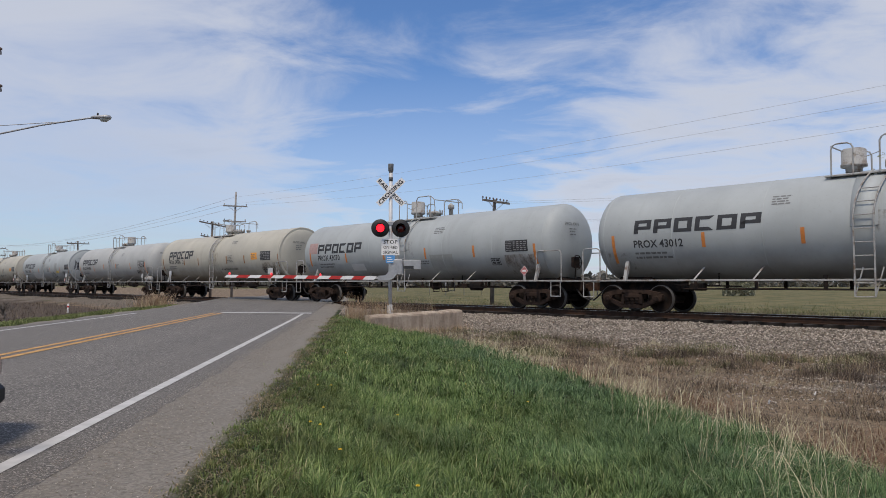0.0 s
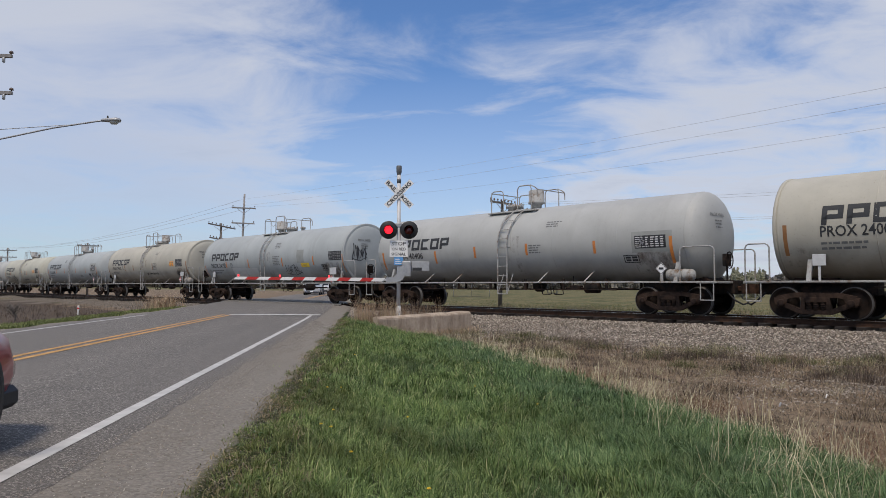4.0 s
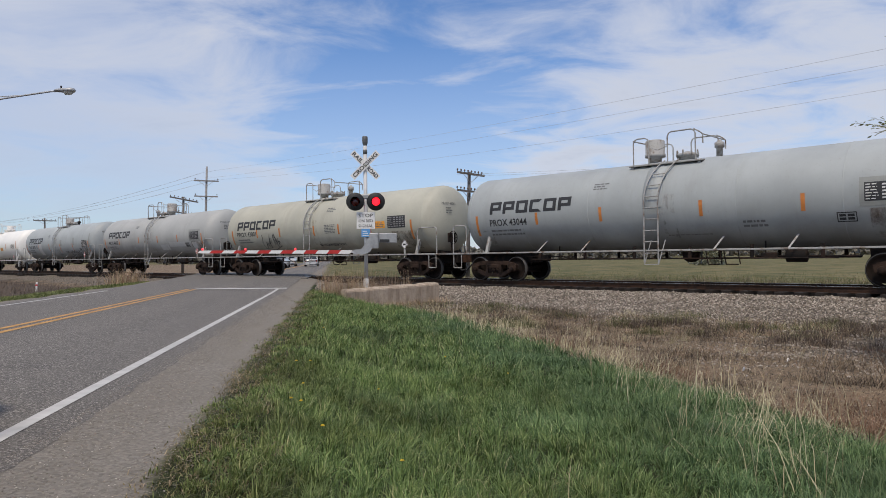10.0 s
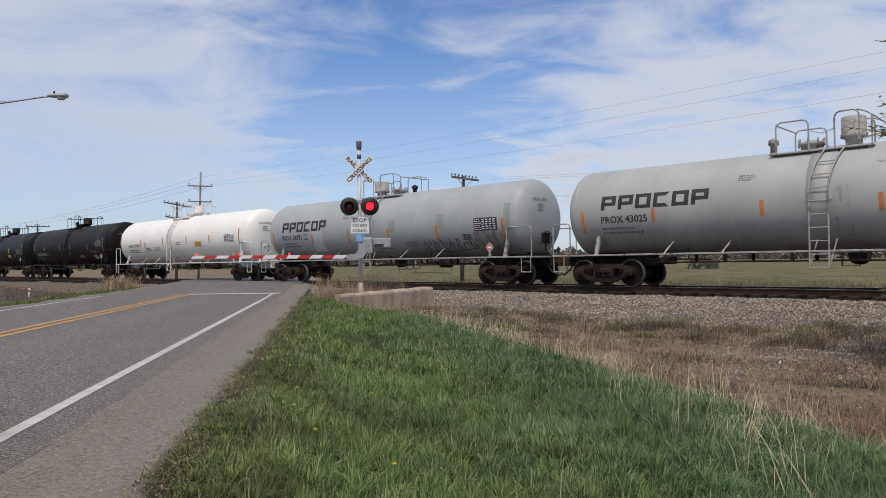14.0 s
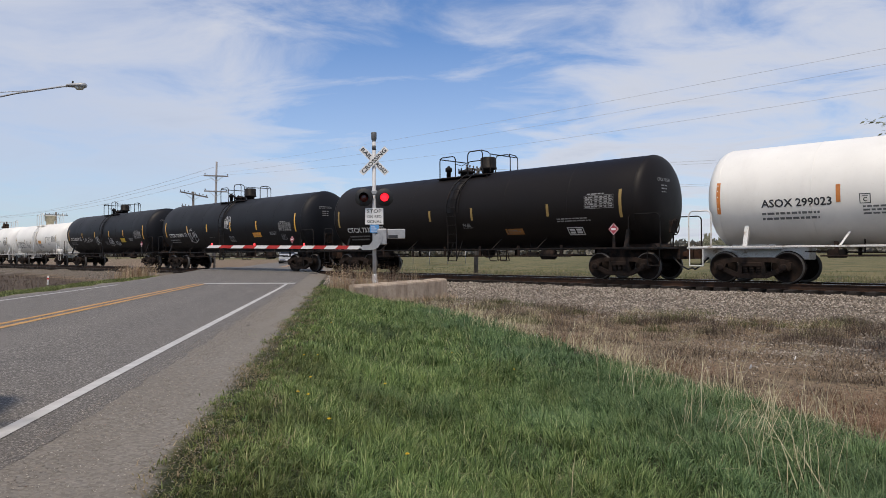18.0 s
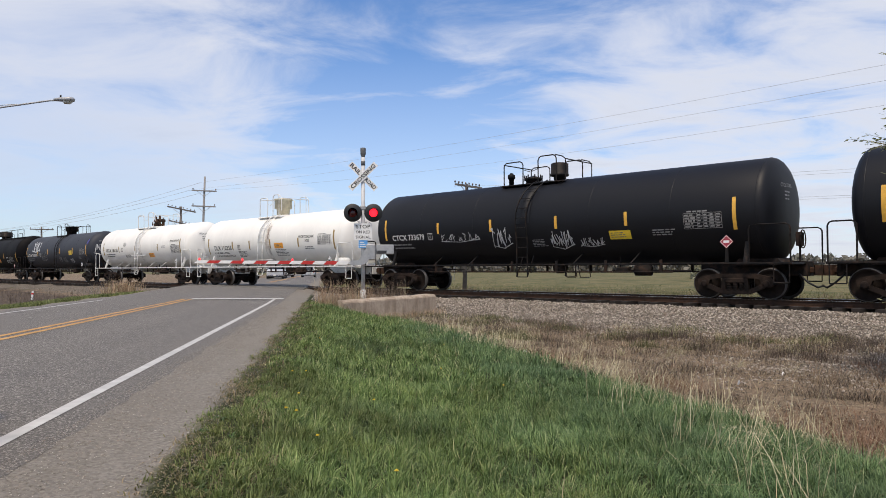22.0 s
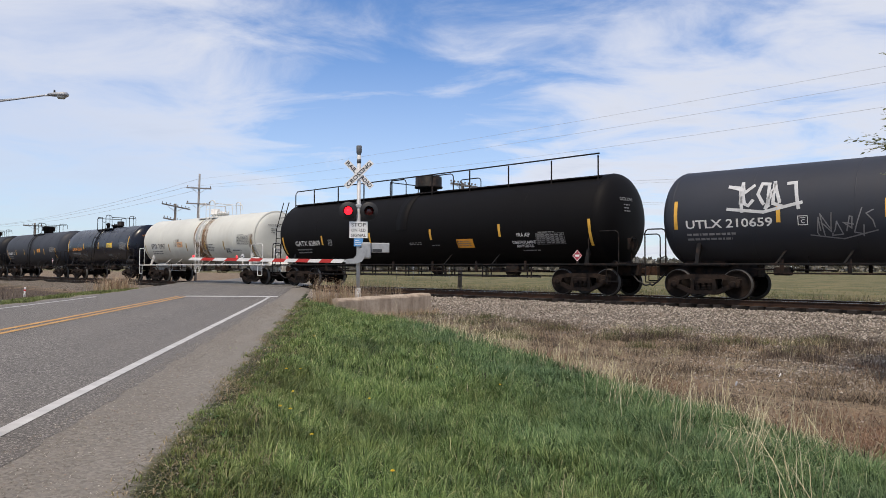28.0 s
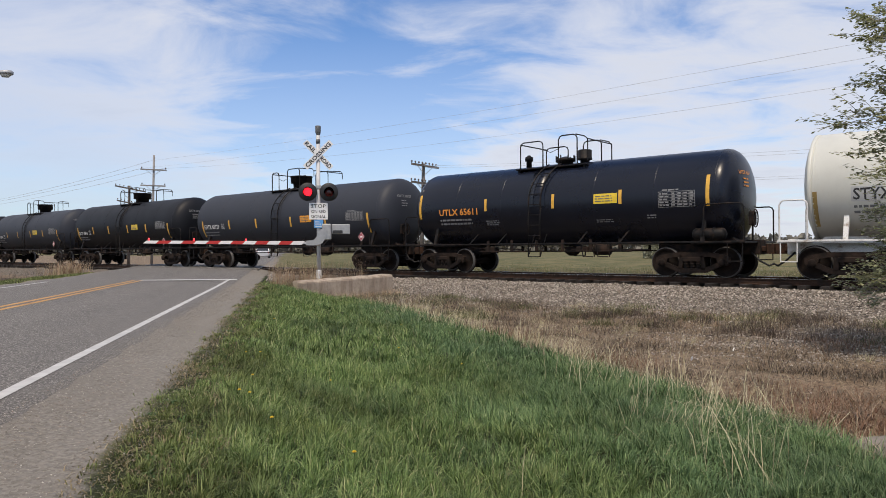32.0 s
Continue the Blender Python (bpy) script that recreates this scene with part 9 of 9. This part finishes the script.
def leafy_tree():
    """A young tree beside the ditch: limbs with fine twigs and small leaves."""
    rng = random.Random(21)
    bx, by = 8.62, 9.0
    z0 = float(ground_z(bx, by)) - 0.1
    th = thing("young_tree", "Young tree with arching twigs and small fresh leaves", "tree", pose(bx, by, z0))
    bm = bmesh.new()
    tube(bm, [(0, 0, 0), (0.05, 0.02, 1.4), (-0.05, 0.05, 3.0), (0.1, 0, 5.8)], [0.11, 0.085, 0.06, 0.02], 10)
    bark = simple("grey_bark", (0.27, 0.235, 0.20), 0.9, 0, 0.4, 6)
    part("trunk", bm, bark, th)
    leaves = []
    for k in range(112):
        z = 1.5 + 4.1 * rng.random() ** 1.4 if k < 88 else rng.uniform(0.85, 1.7)
        az = rng.uniform(0, 2 * math.pi) if k % 3 == 0 else math.pi - 0.5 + rng.uniform(-0.8, 0.8)
        ln = rng.uniform(1.1, 1.8) if k < 88 else rng.uniform(1.1, 1.8)
        if k % 30 == 7:
            z, az, ln = 3.18 + 0.002 * k, math.pi - 0.3, 2.05
        p = Vector((0, 0, z))
        pts = [p.copy()]
        rise = rng.uniform(0.1, 0.7) if k % 30 != 7 else 0.45
        for j in range(6):
            p = p + Vector((math.cos(az) * ln / 6, math.sin(az) * ln / 6, rise * ln / 6))
            az += rng.uniform(-0.18, 0.18)
            rise -= 0.13
            pts.append(p.copy())
        bm = bmesh.new()
        tube(bm, pts, [0.016, 0.012, 0.009, 0.007, 0.005, 0.004, 0.002], 5)
        for q in range(9):
            i = rng.randint(1, 5)
            a = pts[i].lerp(pts[i + 1], rng.random())
            b2 = az + rng.choice((-1, 1)) * rng.uniform(0.4, 1.0)
            l2 = rng.uniform(0.25, 0.6)
            e = a + Vector((math.cos(b2) * l2, math.sin(b2) * l2, rng.uniform(-0.15, 0.25)))
            tube(bm, [a, a.lerp(e, 0.5) + Vector((0, 0, 0.02)), e], [0.004, 0.003, 0.0015], 4)
            for u in range(24):
                leaves.append((a.lerp(e, rng.uniform(0.15, 1.05)), rng.uniform(0, 6.28)))
        for u in range(30):
            i = rng.randint(2, 5)
            leaves.append((pts[i].lerp(pts[i + 1], rng.random()), rng.uniform(0, 6.28)))
        part("limb", bm, bark, th)
    V, F = [], []
    for p, a in leaves:
        L, W = rng.uniform(0.05, 0.10), rng.uniform(0.015, 0.028)
        d = Vector((math.cos(a), math.sin(a), rng.uniform(-0.5, 0.5))).normalized()
        s_ = d.cross(Vector((rng.uniform(-0.4, 0.4), rng.uniform(-0.4, 0.4), 1))).normalized()
        o = p + Vector((rng.uniform(-0.03, 0.03), rng.uniform(-0.03, 0.03), rng.uniform(-0.03, 0.03)))
        i = len(V)
        V += [o, o + d * L * 0.45 + s_ * W, o + d * L, o + d * L * 0.45 - s_ * W]
        F.append((i, i + 1, i + 2, i + 3))
    me = mesh_from("leaves", V, F, leaf_material("young_leaf", [(0.0, (0.17, 0.19, 0.09)), (0.5, (0.30, 0.32, 0.17)), (1.0, (0.46, 0.47, 0.30))], 0.4))
    tagged(part("leaves", me, None, th, "Small grey-green young leaves"), kind="stuff")


def far_trees():
    """A low hazy belt of bare and budding woods on the horizon, and a few nearer thickets."""
    def belt(name, az0, az1, dist, hgt, n, cols, label, size):
        a = np.radians(rs.uniform(az0, az1, n))
        r = dist * rs.uniform(0.94, 1.08, n)
        x, y = np.sin(a) * r, np.cos(a) * r
        top = hgt * (0.75 + 0.25 * hnoise(np.degrees(a) * 3.0, 0 * a, 0.9, 4) + 0.12 * hnoise(np.degrees(a) * 16, 0 * a, 1.0, 2))
        z = -0.8 + rs.beta(1.3, 1.3, n) * top
        c = np.stack([x, y, z], 1)
        u = rs.normal(0, 1, (n, 3))
        u /= np.linalg.norm(u, axis=1)[:, None]
        v = np.cross(u, rs.normal(0, 1, (n, 3)))
        v /= np.linalg.norm(v, axis=1)[:, None]
        s = size * rs.uniform(0.5, 1.4, n)[:, None]
        V = np.stack([c + u * s, c + v * s * 0.6, c - u * s * 0.8, c - v * s * 0.6], 1)
        me = fast_mesh(name, V.reshape(-1, 3), [np.arange(n)[:, None] * 4 + np.arange(4)[None]], leaf_material(name + "_leaf", cols))
        tagged(new(name, me), label, "trees", kind="stuff")
    grey = [(0.0, (0.10, 0.095, 0.085)), (0.5, (0.16, 0.15, 0.125)), (1.0, (0.21, 0.20, 0.16))]
    belt("far_woods", -75, 75, 620, 13, 26000, grey, "Hazy belt of bare woods on the horizon", 2.6)
    # thicket leaves paled, the haze of distance put into their colour
    belt("near_thicket", 21.6, 23.8, 120, 5, 6000, [(0.0, (0.19, 0.195, 0.125)), (1.0, (0.29, 0.285, 0.20))], "Thicket of budding bushes beyond the field", 0.22)
    belt("hedgerow", -20, 20, 330, 6.5, 9000, grey, "Hazy hedgerow across the fields", 1.5)


def bare_tree(x, y, h, seed, label):
    rng = random.Random(seed)
    z0 = float(ground_z(x, y)) - 0.2
    th = thing("bare_tree", label, "tree", pose(x, y, z0))
    bark = simple("bare_bark", (0.14, 0.125, 0.11), 0.9, 0, 0.3, 2)
    bm = bmesh.new()
    tube(bm, [(0, 0, 0), (0.1, 0, h * 0.3), (0, 0.1, h * 0.55)], [h * 0.03, h * 0.024, h * 0.012], 8)
    part("trunk", bm, bark, th)
    for k in range(26):
        z = h * rng.uniform(0.22, 0.55)
        a = rng.uniform(0, 6.28)
        up, ln = rng.uniform(0.4, 1.3), h * rng.uniform(0.3, 0.5)
        d = Vector((math.cos(a), math.sin(a), up)).normalized()
        bm = bmesh.new()
        p0 = Vector((0, 0, z))
        mid = p0 + d * ln * 0.5
        tube(bm, [p0, mid, p0 + d * ln], [h * 0.009, h * 0.006, h * 0.002], 5)
        for q in range(12):
            t = rng.uniform(0.3, 1.0)
            b0 = p0 + d * ln * t
            e = b0 + Vector((rng.uniform(-1, 1), rng.uniform(-1, 1), rng.uniform(0.1, 1))) * h * 0.10
            tube(bm, [b0, e], [h * 0.004, h * 0.0012], 4)
        part("branch", bm, bark, th)


grass_verge()
ditch_weeds()
field_weeds()
stones()
dandelions()
leafy_tree()
far_trees()
bare_tree(-96.0, 142.0, 11.0, 3, "Bare grey tree beside the far track")
bare_tree(-106.0, 150.0, 10.0, 5, "Bare grey tree beside the far track")
bare_tree(-22.5, 31.0, 1.6, 8, "Small leafless bush in the far ditch")
bare_tree(-20.5, 33.0, 1.3, 11, "Small leafless bush in the far ditch")


def verge_behind():
    # the same verge carries on round and behind the camera
    x, y, w, l = scatter_road(42000, W_GRASS - 0.2, 4.6, -5.0, 2.3)
    ragged = W_GRASS + 0.16 * hnoise(x, y, 1.7, 8)
    k = (rs.rand(len(x)) < sstep(ragged - 0.12, ragged + 0.35, w)) & (np.hypot(x, y) > 0.5)
    x, y = x[k], y[k]
    h = 0.06 + 0.05 * (0.5 + 0.5 * hnoise(x, y, 1.3, 6)) + 0.06 * rs.rand(len(x))
    blades("rear_grass", x, y, h, rs.uniform(0.005, 0.011, len(x)), rs.uniform(0.35, 1.45, len(x)), M_BLADE, "Short green spring grass on the road verge")


verge_behind()


# ======== what moves ========
def motions():
    for s, car in TRAIN:
        walk(car, [(t, TRACK @ pose(s + SPEED * t, 0, 0)) for t in (0.0, 8.0, 16.0, 24.0, 32.0)])
    # one turn action for the leading and one for the trailing wheelsets
    step = 1.0 / FPS
    first = {}
    for i, ws in WHEELSETS:
        if i not in first:
            p = ws.matrix_basis.translation.copy()
            rows = []
            for k in range(int(32.0 * FPS) + 1):
                rows.append((k * step, Matrix.Translation(p) @ Matrix.Rotation(SPEED * k * step / 0.457, 4, "Y")))
            walk(ws, rows)
            first[i] = ws
        else:
            a = first[i].animation_data
            ws.rotation_mode = "QUATERNION"
            d = ws.animation_data_create()
            d.action = a.action
            d.action_slot = a.action_slot
    # the flashers wink by turns: each insert moves out behind its lens glass and back
    out, back = -0.042, 0.030
    for side, disc in LAMPS:
        rows = [(0.0, pose(0, out if side < 0 else back, 0))]
        k, t = 0, FLASH_0
        while t < 31.9:
            left_on = k % 2 == 1
            on = left_on if side < 0 else not left_on
            d = -0.07 if on else 0.07
            rows += [(t + d - 0.05, rows[-1][1]), (t + d + 0.05, pose(0, out if on else back, 0))]
            t += FLASH_STEP
            k += 1
        rows.append((32.0, rows[-1][1]))
        walk(disc, rows)


motions()
